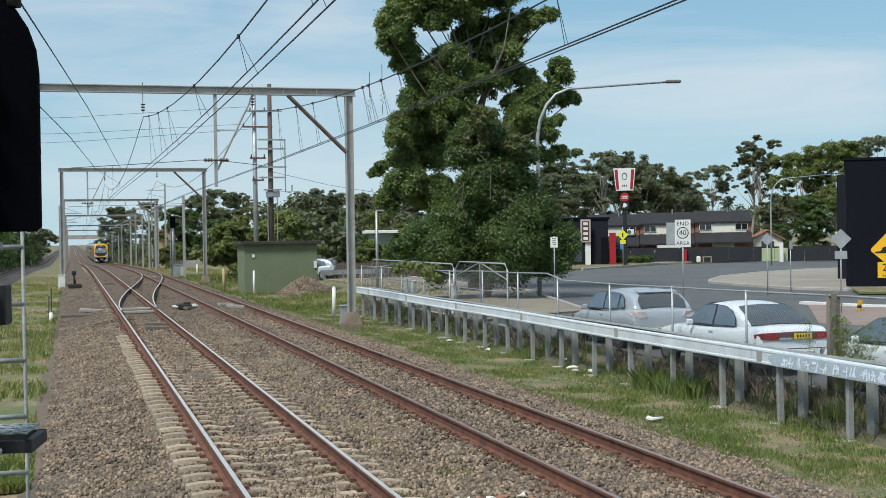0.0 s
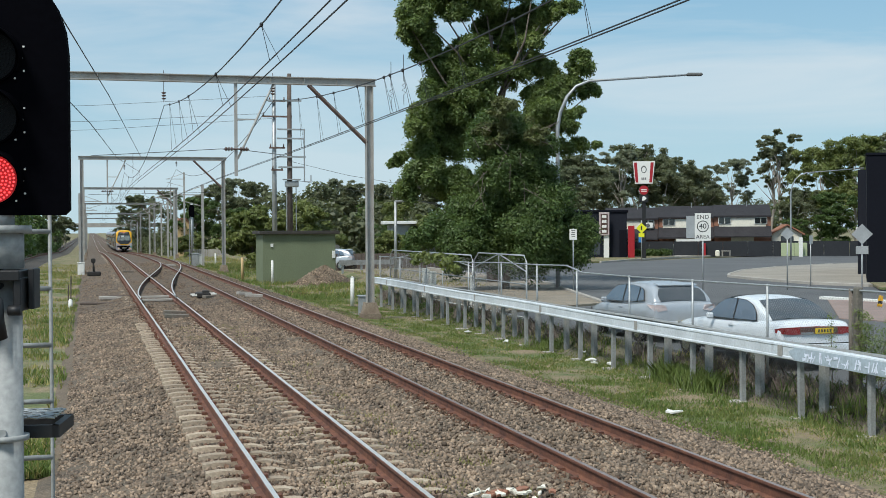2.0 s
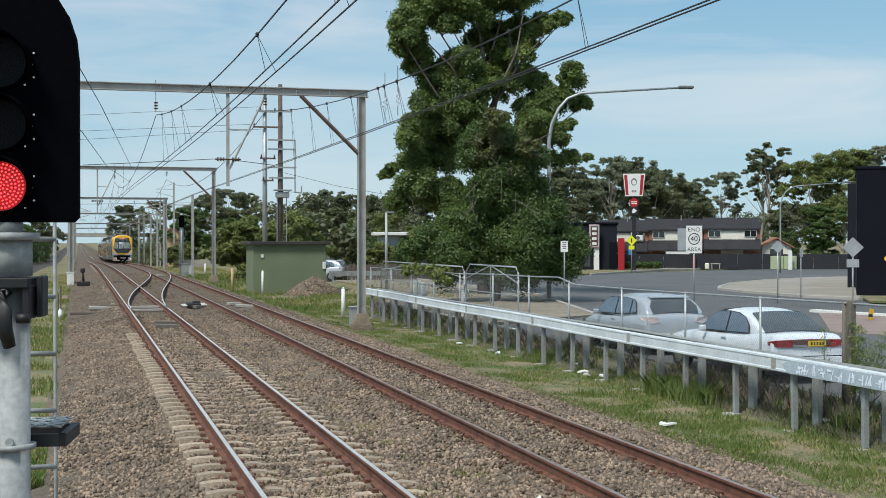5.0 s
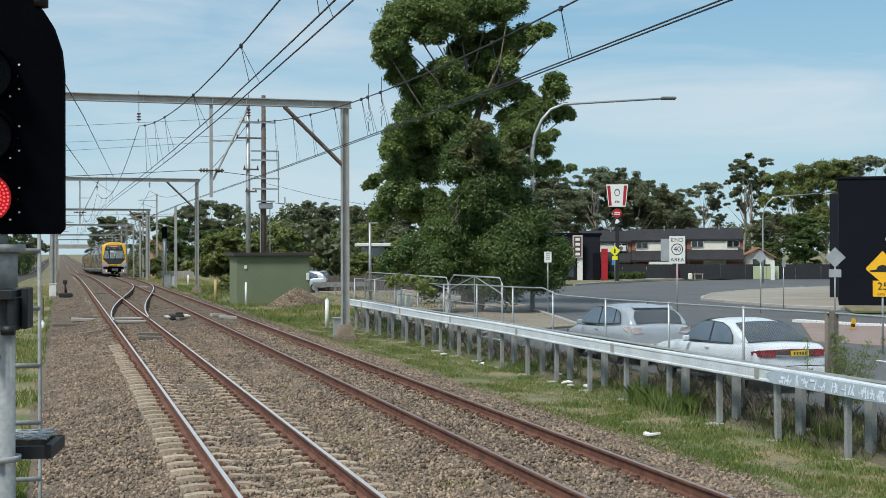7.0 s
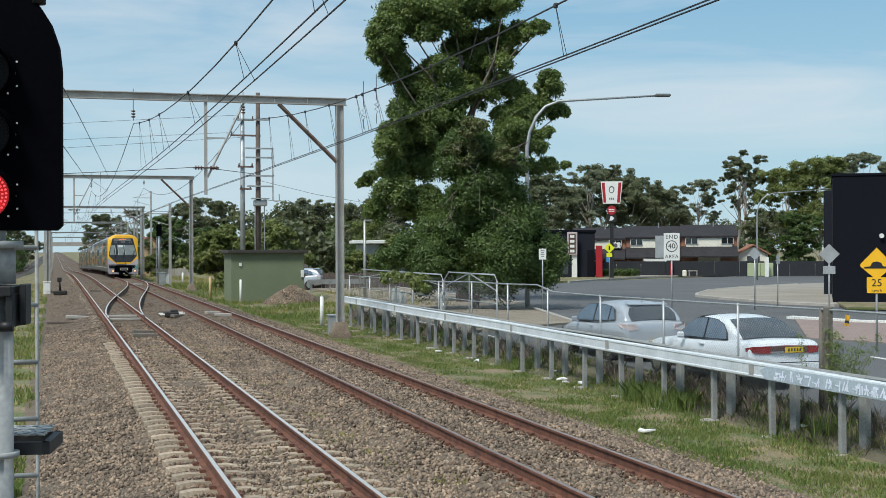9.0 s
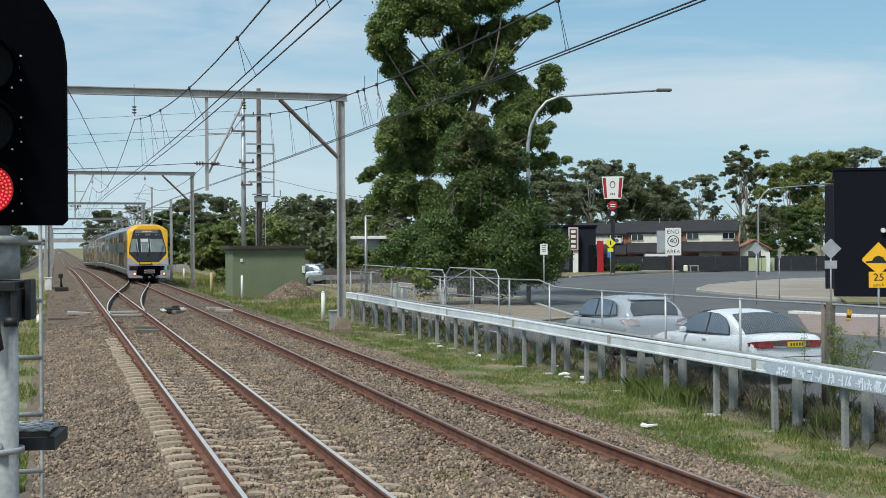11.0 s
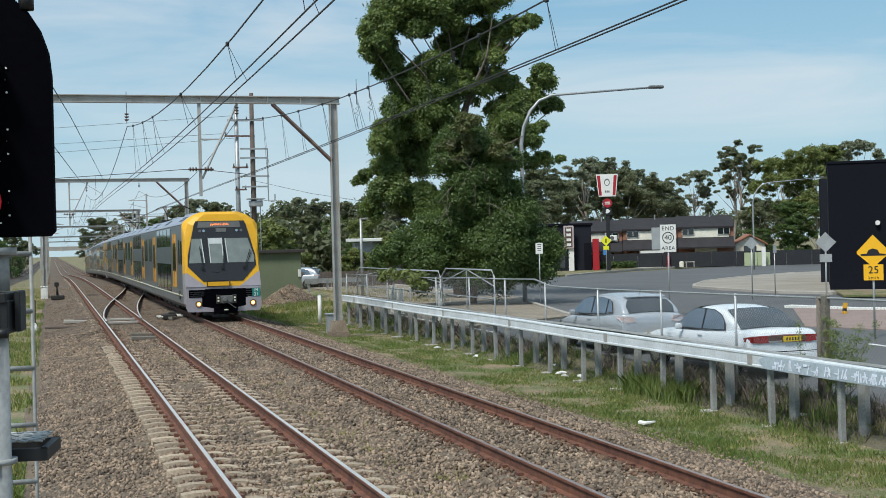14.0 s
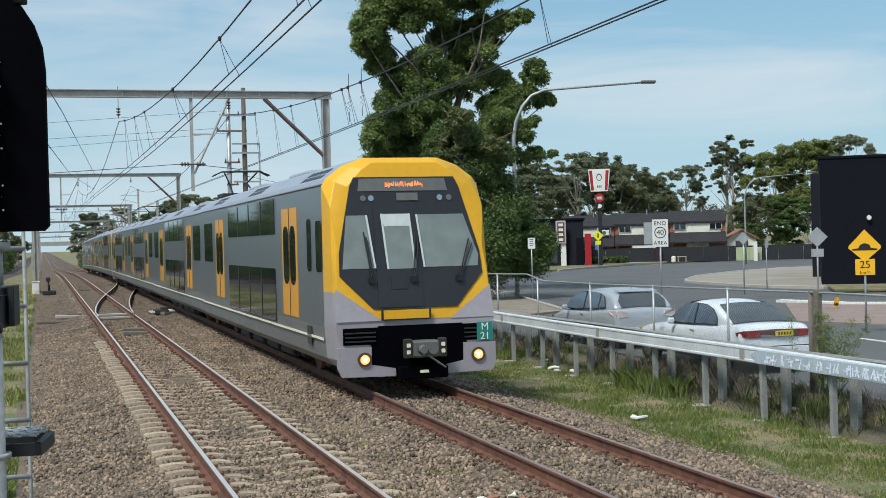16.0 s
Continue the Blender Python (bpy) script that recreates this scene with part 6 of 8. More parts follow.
def townhouses():
    at = pose(52.5, 124.0, -0.2, 0, 0, -26)
    for k, (x0, w, dz) in enumerate(((-1.5, 5.5, -0.12), (4.05, 5.5, 0.0), (9.6, 5.6, 0.1))):
        h = thing("townhouse", "two-storey brick townhouse with cream cladding and dark tiled roofs", "house", at @ pose(x0, 0, dz), "row of townhouses")
        bm = bmesh.new()
        box(bm, w / 2, 4, 2.0, w, 8, 4.0)
        part("wall", bm, "brick", h)
        bm = bmesh.new()
        box(bm, w * 0.5, -0.03, 3.3, 4.6, 0.1, 1.0)
        for b in range(16):
            box(bm, w * 0.5 - 2.25 + 0.3 * b, -0.09, 3.3, 0.05, 0.03, 1.0)
        part("cladding", bm, "cream", h, "cream panel cladding")
        bm = bmesh.new()
        slab(bm, [(-0.05, -0.28, 3.84), (w + 0.05, -0.28, 3.84), (w + 0.05, 4, 5.0), (-0.05, 4, 5.0)], (0, 0, 0.16))
        slab(bm, [(-0.05, 8.6, 3.8), (w + 0.05, 8.6, 3.8), (w + 0.05, 4, 5.0), (-0.05, 4, 5.0)], (0, 0, 0.16))
        part("roof", bm, "tile", h)
        bm = bmesh.new()
        slab(bm, [(0, -1.8, 1.8), (w, -1.8, 1.8), (w, 0, 2.8), (0, 0, 2.8)], (0, 0, 0.14))
        part("porch_roof", bm, "tile", h)
        for x in (1.05, w - 1.0):
            bm = bmesh.new()
            box(bm, x, -0.1, 3.47, 1.25, 0.14, 0.66)
            wi = part("window", bm, "white", h)
            for d in (-0.3, 0.3):
                bm = bmesh.new()
                box(bm, x + d, -0.18, 3.48, 0.54, 0.04, 0.56)
                part("pane", bm, "tglass", wi)
        bm = bmesh.new()
        box(bm, w * 0.5, -0.05, 1.0, w * 0.4, 0.1, 1.7)
        part("garage_door", bm, "cream", h)
        bm = bmesh.new()
        cyl(bm, (w * 0.6, 3.4, 4.8), (w * 0.6, 3.4, 5.5), 0.06, seg=6)
        part("flue", bm, "galv", h)
    f = thing("boundary_fence", "long dark metal panel fence before the townhouses", "fence", at @ pose(-4, -3.5, 0.08))
    for k in range(22):
        bm = bmesh.new()
        box(bm, 1.2 + 2.4 * k, 0, 0.73, 2.36, 0.06, 1.46)
        part("fence_panel", bm, "darkfence", f)
    bm = bmesh.new()
    box(bm, 7.0, -3.2, 1.62, 2.3, 0.1, 0.32)
    solo("white_banner", bm, "white", "narrow white banner fixed above the fence", "banner", at)
    bm = bmesh.new()
    box(bm, 4.6, -2.6, 1.35, 1.8, 0.9, 0.3, 0.12)
    box(bm, 4.6, -2.6, 0.6, 3.2, 1.4, 1.3, 0.2)
    solo("white_van", bm, "white", "white vehicle standing behind the dark fence", "car", at, "parked cars")
    ac = thing("air_conditioner", "white air conditioning unit on the cladding", "air conditioner", at)
    bm = bmesh.new()
    box(bm, 3.1, -0.3, 3.15, 0.8, 0.36, 0.55, 0.03)
    part("casing", bm, "white", ac)
    bm = bmesh.new()
    cyl(bm, (3.0, -0.49, 3.15), (3.0, -0.5, 3.15), 0.2, seg=16)
    part("fan_grille", bm, "panel", ac)
    bm = bmesh.new()
    box(bm, 8.6, -3.7, 0.7, 0.26, 0.3, 1.3)
    solo("red_post_box", bm, "signred", "small dark red box standing by the fence", "box", at)
    bm = bmesh.new()
    box(bm, 9.85, -4.4, 0.36, 0.42, 0.42, 0.62, 0.08)
    solo("utility_box", bm, "cream", "low pale bollard-like box on the verge", "box", at)
    bn = thing("bench", "low pale bench on the verge beside the box", "bench", at)
    bm = bmesh.new()
    box(bm, 10.65, -4.4, 0.6, 0.95, 0.4, 0.07, 0.01)
    part("seat", bm, "concrete", bn)
    for x in (10.3, 11.05):
        bm = bmesh.new()
        box(bm, x, -4.4, 0.33, 0.08, 0.36, 0.5)
        part("leg", bm, "concrete", bn)
    for x in (16.55, 17.8):
        bm = bmesh.new()
        box(bm, x, -3.7, 0.72, 1.22, 0.2, 1.3, 0.02)
        solo("green_panel", bm, "greenbox", "pale green panel standing against the dark fence", "panel", at, "green panels")
    bm = bmesh.new()
    box(bm, 17.75, -4.5, 0.98, 0.36, 0.06, 1.9)
    solo("white_sign", bm, "white", "tall white and green sign on the verge", "sign", at)
    g = thing("gabled_house", "small distant house with a cream gable and terracotta roof", "house", at @ pose(17.2, 6, -0.1))
    bm = bmesh.new()
    slab(bm, [(-1.5, 0, 0), (1.5, 0, 0), (1.5, 0, 2.3), (0, 0, 3.1), (-1.5, 0, 2.3)], (0, 7, 0))
    part("wall", bm, "cream", g)
    bm = bmesh.new()
    for s in (-1, 1):
        slab(bm, [(s * 1.8, -0.4, 2.15), (0, -0.4, 3.2), (0, 7.4, 3.2), (s * 1.8, 7.4, 2.15)], (0, 0, 0.15))
    part("roof", bm, "orangetile", g)
    bm = bmesh.new()
    box(bm, 0, -0.02, 1.7, 1.3, 0.08, 0.8)
    part("window", bm, "carglass", g)
    hd = thing("low_hedge", "clipped green hedge in front of the restaurant", "hedge", at @ pose(-6.4, -10.2, 0))
    clump_leaves("foliage", [(x * 0.35, 0, 0.35, 0.42) for x in range(11)], 260, 0.16, "vine", hd, 3)


def dark_building():
    a = thing("dark_building", "tall plain black rendered commercial building", "building", pose(37.8, 57.4, -0.15, 0, 0, -33))
    bm = bmesh.new()
    box(bm, 12, 5, 3.22, 24, 10, 6.44, 0.02)
    part("wall", bm, "blackwall", a)
    bm = bmesh.new()
    box(bm, 12, 5, 6.5, 24.1, 10.1, 0.14, 0.02)
    part("parapet_cap", bm, "blackwall", a)
    for x, z in ((2.35, 3.4), (4.1, 3.15)):
        bm = bmesh.new()
        cyl(bm, (x, -0.02, z), (x, -0.2, z), 0.13 if x < 3 else 0.08, 0.11 if x < 3 else 0.06, seg=14)
        part("wall_light", bm, "white", a, "round white wall light")
    b = thing("dark_building", "dark blue-grey rear wing of the commercial building", "building", pose(43.75, 66.65, -0.15, 0, 0, -33))
    bm = bmesh.new()
    box(bm, 11.6, 6, 3.1, 24, 11, 6.2, 0.02)
    part("wall", bm, "blackwall2", b)
    bm = bmesh.new()
    box(bm, -0.45, 0.7, 2.6, 0.12, 0.3, 0.5)
    part("vent", bm, "white", b)
    flat("grass_patch", [(34.6, 51.5), (48, 42), (50, 45), (37.4, 56.5)], -0.05, "grass", "strip of mown grass before the dark building", "verge", 0.1)


dark_building()


# ---- lineside things ----
def hut():
    h = thing("relay_hut", "green rendered relay hut with a flat dark roof", "hut", pose(0, 0, -0.6))
    bm = bmesh.new()
    box(bm, 12.55, 81.2, 1.5, 4.5, 3.4, 3.1, 0.01)
    part("wall", bm, "hut", h)
    bm = bmesh.new()
    box(bm, 12.55, 81.2, 3.13, 4.95, 3.9, 0.2, 0.02)
    part("roof", bm, "hutroof", h, "flat dark roof slab")
    bm = bmesh.new()
    box(bm, 10.85, 79.47, 2.35, 0.16, 0.05, 0.2)
    part("notice", bm, "white", h)
    bm = bmesh.new()
    box(bm, 14.68, 79.46, 1.75, 0.2, 0.08, 0.45, 0.02)
    part("meter_box", bm, "white", h)


hut()


def spoil_heap():
    h = thing("gravel_heap", "low heap of grey ballast stones beside the hut", "gravel heap", pose(13.75, 77.6, -0.62))
    rng = np.random.default_rng(8)
    n, k = 22, 9
    bm = bmesh.new()
    grid = []
    for j in range(k):
        r = 1.75 * j / (k - 1)
        row = []
        for i in range(n):
            a = 2 * math.pi * i / n
            z = 1.15 * max(0, 1 - (j / (k - 1)) ** 1.15) + rng.normal(0, 0.04)
            row.append(bm.verts.new((r * 1.1 * math.cos(a) * rng.uniform(0.93, 1.07), r * 0.9 * math.sin(a), z if j < k - 1 else -0.05)))
        grid.append(row)
    for a, b in zip(grid, grid[1:]):
        for i in range(n):
            bm.faces.new((a[i], a[(i + 1) % n], b[(i + 1) % n], b[i]))
    bmesh.ops.remove_doubles(bm, verts=bm.verts, dist=0.001)
    part("mound", bm, "ballast", h)
    m = 2600
    a, r = rng.uniform(0, 6.283, m), 1.75 * np.sqrt(rng.uniform(0, 1, m))
    z = 1.15 * np.maximum(0, 1 - (r / 1.75) ** 1.15)
    scatter_stones("loose_stone", np.stack([r * 1.1 * np.cos(a), r * 0.9 * np.sin(a), z], 1), 0.03, 0.07, rng, h)


def scatter_stones(name, at, r0, r1, rng, parent=None):
    base = np.array([(1, 0, 0), (-1, 0, 0), (0, 1, 0), (0, -1, 0), (0, 0, 0.8), (0, 0, -0.8)], dtype=float)
    tri = np.array([(0, 2, 4), (2, 1, 4), (1, 3, 4), (3, 0, 4), (2, 0, 5), (1, 2, 5), (3, 1, 5), (0, 3, 5)])
    n = len(at)
    v = base[None] * rng.uniform(0.65, 1.25, (n, 6, 1)) * rng.uniform(0.7, 1.3, (n, 1, 3))
    ang = rng.uniform(0, 6.283, (n, 3))
    for ax, (i, j) in enumerate(((0, 1), (1, 2), (0, 2))):
        c, s_ = np.cos(ang[:, ax])[:, None], np.sin(ang[:, ax])[:, None]
        vi, vj = v[:, :, i] * c - v[:, :, j] * s_, v[:, :, i] * s_ + v[:, :, j] * c
        v[:, :, i], v[:, :, j] = vi, vj
    v = v * rng.uniform(r0, r1, (n, 1, 1)) + at[:, None]
    f = (np.arange(n) * 6)[:, None, None] + tri[None]
    ob = soup(name, v.reshape(-1, 3), f.reshape(-1, 3), "stone", parent)
    return tagged(ob, "", kind="stuff")


spoil_heap()


def pole_with_arms():
    p = thing("power_pole", "tall pale concrete power pole with crossarms", "power pole", pose(13.85, 100.0, -0.6), "power poles")
    bm = bmesh.new()
    cyl(bm, (0, 0, 0), (0, 0, 14.7), 0.21, 0.15, seg=12)
    part("pole", bm, "galv", p)
    for z, w in ((13.2, 1.3), (12.0, 2.3), (9.6, 1.2), (7.9, 0.9)):
        bm = bmesh.new()
        box(bm, 0.2, -0.25, z, w, 0.1, 0.13)
        arm = part("crossarm", bm, "brace", p)
        for s in (-1, 1):
            bm = bmesh.new()
            cyl(bm, (0.2 + s * (w / 2 - 0.1), -0.25, z + 0.06), (0.2 + s * (w / 2 - 0.1), -0.25, z + 0.3), 0.06, 0.04, seg=8)
            part("insulator", bm, "insul", arm)
    q = thing("power_pole", "dark timber power pole with a transformer platform and crossarms", "power pole", pose(15.0, 99.7, -0.6), "power poles")
    bm = bmesh.new()
    cyl(bm, (0, 0, 0), (0, 0, 15.3), 0.24, 0.16, seg=12)
    part("pole", bm, "darkwood", q)
    for z, x0, x1 in ((13.2, -1.9, 0.9), (11.0, -1.0, 1.15), (10.3, -1.0, 1.1), (8.9, -1.0, 1.2), (8.1, -0.9, 1.15)):
        bm = bmesh.new()
        box(bm, (x0 + x1) / 2, -0.25, z, x1 - x0, 0.1, 0.12)
        part("crossarm", bm, "galv", q)
    bm = bmesh.new()
    cyl(bm, (1.1, -0.25, 7.0), (1.1, -0.25, 11.0), 0.05, seg=6)
    cyl(bm, (1.1, -0.25, 7.0), (1.6, -0.25, 7.0), 0.05, seg=6)
    cyl(bm, (1.6, -0.25, 7.0), (1.6, -0.25, 7.5), 0.05, seg=6)
    part("downpipe", bm, "galv", q)
    bm = bmesh.new()
    box(bm, 0.1, -0.35, 6.8, 1.0, 0.7, 0.45, 0.05)
    box(bm, 0.1, -0.35, 7.15, 1.3, 0.9, 0.08)
    part("transformer", bm, "galv", q, "grey boxy transformer")
    for x in (-0.28, 0.45):
        bm = bmesh.new()
        cyl(bm, (x, -0.2, 2.5), (x, -0.2, 6.6), 0.035, seg=6)
        part("cable_duct", bm, "galv", q)


pole_with_arms()


def marker(label, x, y, h, r, material, base=None):
    bm = bmesh.new()
    cyl(bm, (0, 0, -0.1), (0, 0, h), r, r * 0.92, seg=10)
    cyl(bm, (0, 0, h), (0, 0, h + r * 0.6), r * 0.92, r * 0.3, seg=10)
    solo("marker_post", bm, material, label, "post", pose(x, y, land(x, y)), "marker posts")


marker("white concrete marker post in the grass", 11.0, 55.0, 1.25, 0.09, "white")
marker("white marker post in front of the hut", 10.75, 78.6, 1.45, 0.075, "white")
marker("yellowish pipe marker post beside the track", 9.6, 84.5, 1.45, 0.09, "paleyellow")
marker("short white marker post beyond the portal", 11.9, 128, 1.1, 0.09, "white")
marker("short white pipe in the grass strip", -0.72, 57.0, 0.35, 0.09, "white")
for x, y, h in ((-0.72, 57.6, 1.35), (-0.82, 57.3, 1.0)):
    bm = bmesh.new()
    cyl(bm, (0, 0, -0.1), (0.02, 0, h), 0.03, seg=6)
    solo("stake", bm, "darkwood", "thin dark stake in the grass strip", "stake", pose(x, y, land(x, y)), "stakes")
# cabinets and fittings
for x, y, sx, sy, sz, m_, lab in ((10.19, 48.6, 0.42, 0.4, 0.75, "galv", "small grey steel cabinet at the foot of the portal"), (-0.55, 99.6, 0.5, 0.4, 0.9, "white", "small white cabinet at the foot of the portal"),
                                  (9.2, 118.2, 0.6, 0.5, 1.1, "galv", "grey location cabinet beside the track"), (9.9, 121.5, 0.5, 0.5, 1.0, "white", "pale location cabinet beside the track")):
    c = thing("equipment_cabinet", lab, "cabinet", pose(x, y, land(x, y)), "equipment cabinets")
    bm = bmesh.new()
    box(bm, 0, 0, sz / 2, sx, sy, sz, 0.02)
    part("body", bm, m_, c)
    bm = bmesh.new()
    box(bm, 0, 0, sz + 0.02, sx + 0.08, sy + 0.08, 0.05, 0.01)
    part("lid", bm, m_, c)
    bm = bmesh.new()
    box(bm, 0.05, -sy / 2 - 0.01, sz * 0.55, sx * 0.7, 0.02, sz * 0.6)
    part("door", bm, m_, c)
# short dark spar and cable ducts beside the points
for x, y, l_, rz in ((0.4, 57.0, 1.5, 78), (1.35, 59.8, 0.9, 84)):
    bm = bmesh.new()
    box(bm, 0, 0, 0.05, 0.1, l_, 0.1, 0.02)
    solo("timber_spar", bm, "darkwood", "short dark timber spar lying on the ballast", "timber", pose(x, y, land(x, y), 0, 0, rz), "timber spars")
# four-foot fittings: pale slabs and boxes between the rails
for x, y, sx, sy, rz in ((T1 + 0.25, 45.6, 0.75, 0.3, 3), (T1 + 0.2, 43.7, 0.8, 0.3, -2), (T2 + 0.35, 57.6, 0.62, 0.32, 12), (T2 + 0.55, 55.6, 0.75, 0.3, -6), (T2 + 0.05, 106, 0.7, 0.5, 5), (0.95, 59.6, 1.0, 0.5, 0), (5.0, 56.4, 0.5, 0.3, 30), (4.75, 58.5, 0.7, 0.3, -20), (T1, 92.0, 0.7, 0.4, 0)):
    bm = bmesh.new()
    box(bm, 0, 0, 0.05, sx, sy, 0.13, 0.015)
    solo("track_fitting", bm, "concrete" if abs(x - T2) < 1 or x < 2 else "timber", "pale weathered slab lying beside the rails", "track fitting", pose(x, y, land(x, y) + 0.02, 0, 3, rz), "track fittings")
# points machine between the tracks
pm = thing("points_machine", "dark low points machine with pale rods between the tracks", "points machine", pose(4.85, 57.6, -0.25))
bm = bmesh.new()
box(bm, 0, 0, 0.12, 0.6, 1.1, 0.22, 0.04)
box(bm, 0.1, -0.2, 0.26, 0.3, 0.5, 0.12, 0.03)
part("housing", bm, "tunder", pm)
for dy in (-0.5, 0.4):
    bm = bmesh.new()
    cyl(bm, (-0.5, dy, 0.12), (0.55, dy + 0.1, 0.16), 0.04, seg=6)
    part("rod", bm, "white", pm)
# lever stand left of the track
ls = thing("lever_stand", "dark points lever stand beside the track", "lever", pose(0.35, 92.0, -0.4))
bm = bmesh.new()
box(bm, 0, 0, 0.15, 0.9, 0.5, 0.3, 0.05)
cyl(bm, (0, 0, 0.3), (-0.05, 0, 1.0), 0.09, 0.05, seg=8)
box(bm, -0.05, 0, 1.05, 0.3, 0.2, 0.3, 0.05)
part("lever", bm, "tunder", ls)
# spare rail lengths lying in the grass
g2 = thing("guard_rail", "short weathered guard rail beyond the hut", "guard rail", pose(16.6, 88, -0.3))
bm = bmesh.new()
slab(bm, [(0, 0, 0.55), (4.6, 0.6, 0.55), (4.6, 0.6, 0.88), (0, 0, 0.88)], (0, 0.06, 0))
part("beam_section", bm, "postgalv", g2)
for k in range(4):
    bm = bmesh.new()
    box(bm, 0.3 + 1.35 * k, 0.2 + 0.17 * k, 0.3, 0.14, 0.12, 1.0)
    part("guard_post", bm, "galv", g2)
for x, y, l_, rz in ((10.3, 66.0, 4.2, 8), (11.6, 70.5, 2.0, -30)):
    bm = bmesh.new()
    box(bm, 0, 0, 0.06, 0.09, l_, 0.12, 0.02)
    solo("spare_rail", bm, "rust", "short rusty rail length lying in the grass", "rail", pose(x, y, land(x, y), 0, 0, rz), "spare rails")
# litter
rl = random.Random(11)
for x, y, s_ in [(9.95, 20.8, 0.17)] + [(rl.uniform(11.6, 12.9), rl.uniform(18, 40), rl.uniform(0.05, 0.14)) for _ in range(7)]:
    bm = bmesh.new()
    q = [(s_ * math.cos(a) * rl.uniform(0.6, 1.3), s_ * 0.7 * math.sin(a) * rl.uniform(0.6, 1.3), rl.uniform(0.01, 0.07)) for a in [k * 1.047 for k in range(6)]]
    slab(bm, q, (0, 0, 0.03))
    solo("litter", bm, "white", "crumpled white scrap of litter on the grass", "litter", pose(x, y, land(x, y) + 0.03), "litter")


for k in range(22):
    s_ = rl.uniform(0.03, 0.09)
    bm = bmesh.new()
    q = [(s_ * math.cos(a) * rl.uniform(0.5, 1.4), s_ * 0.7 * math.sin(a) * rl.uniform(0.5, 1.4), rl.uniform(0.02, 0.08)) for a in [j * 1.047 for j in range(6)]]
    slab(bm, q, (0, 0, 0.02))
    x, y = rl.gauss(4.42, 0.22), rl.gauss(13.35, 0.25)
    solo("debris", bm, "cream" if k % 3 else "brick", "small red and white scraps of debris on the ballast", "litter", pose(x, y, land(x, y) + 0.03, 0, 0, 40 * k), "debris")


def far_signal():
    s = thing("railway_signal", "distant railway signal on a slim mast with a ladder", "railway signal", pose(9.1, 120.7, -0.4))
    bm = bmesh.new()
    cyl(bm, (0, 0, 0), (0, 0, 5.6), 0.1, seg=8)
    part("mast", bm, "galv", s)
    bm = bmesh.new()
    slab(bm, [(-0.24, -0.15, 4.3), (0.24, -0.15, 4.3), (0.24, -0.15, 5.2), (0.12, -0.15, 5.4), (-0.12, -0.15, 5.4), (-0.24, -0.15, 5.2)], (0, -0.05, 0))
    part("backboard", bm, "signalblack", s)
    bm = bmesh.new()
    for dx in (-0.2, 0.2):
        cyl(bm, (dx, 0.4, 0), (dx, 0.2, 4.2), 0.03, seg=5)
    for k in range(12):
        cyl(bm, (-0.2, 0.38 - k * 0.015, 0.3 + k * 0.33), (0.2, 0.38 - k * 0.015, 0.3 + k * 0.33), 0.02, seg=5)
    part("ladder", bm, "galv", s)


far_signal()
for x, y, h in ((9.75, 116.5, 7.3), (9.7, 156, 8.2), (10.1, 176, 8.0), (10.0, 228, 8.2), (10.6, 305, 8.3), (-1.0, 150, 7.6), (-1.3, 190, 7.6), (10.3, 196, 8), (10.9, 250, 8.2), (-11, 230, 7), (12.4, 178, 11.5), (12.2, 205, 10.5)):
    bm = bmesh.new()
    zb = land(x, y)
    box(bm, 0, 0, h / 2, 0.22, 0.22, h)
    p_ = thing("line_mast", "grey steel overhead line mast beside the distant track", "mast", pose(x, y, zb), "line masts")
    part("post", bm, "portal", p_)
    bm = bmesh.new()
    sd = -1 if x > 2 else 1
    box(bm, sd * 1.2, 0, h - 0.9, 2.4, 0.08, 0.08)
    cyl(bm, (0, 0, h - 0.1), (sd * 2.2, 0, h - 0.9), 0.03, seg=5)
    cyl(bm, (sd * 0.1, 0, h - 1.9), (sd * 2.3, 0, h - 1.3), 0.03, seg=5)
    part("cantilever", bm, "portal", p_)
fb = thing("footbridge", "distant pale bridge across the railway", "bridge", pose(0, 430, -2.2))
bm = bmesh.new()
box(bm, 4, 0, 6.6, 60, 3, 1.3)
part("deck", bm, "concrete", fb)
for x in (-13, -3, 12, 22):
    bm = bmesh.new()
    box(bm, x, 0, 3.0, 0.9, 2, 6.2)
    part("pier", bm, "concrete", fb)
# far bits of building behind the trees
h = thing("shed", "low pale-roofed building behind the bushes", "building", pose(24.2, 97.5, -0.2, 0, 0, -10))
bm = bmesh.new()
box(bm, 0, 2, 1.6, 3.6, 4, 3.2)
part("wall", bm, "galv", h)
bm = bmesh.new()
box(bm, 0, 1.8, 3.4, 4.6, 5, 0.25, 0.03)
part("roof", bm, "white", h, "pale flat roof")
h = thing("shed", "cream building with a pale roof behind the tree", "building", pose(28.4, 96, -0.2, 0, 0, -10))
bm = bmesh.new()
box(bm, 0, 2, 2.0, 3.0, 4, 4.0)
part("wall", bm, "brick", h)
bm = bmesh.new()
box(bm, 0, 2, 4.1, 3.4, 4.4, 0.3, 0.03)
part("roof", bm, "white", h)
h = thing("distant_house", "distant cream-yellow gabled house beyond the track", "house", pose(13.0, 190, -1.0))
bm = bmesh.new()
slab(bm, [(-0.9, 0, 0), (0.9, 0, 0), (0.9, 0, 4.5), (0.4, 0, 5.2), (-0.4, 0, 5.2), (-0.9, 0, 4.5)], (0, 5, 0))
part("wall", bm, "paleyellow", h)
bm = bmesh.new()
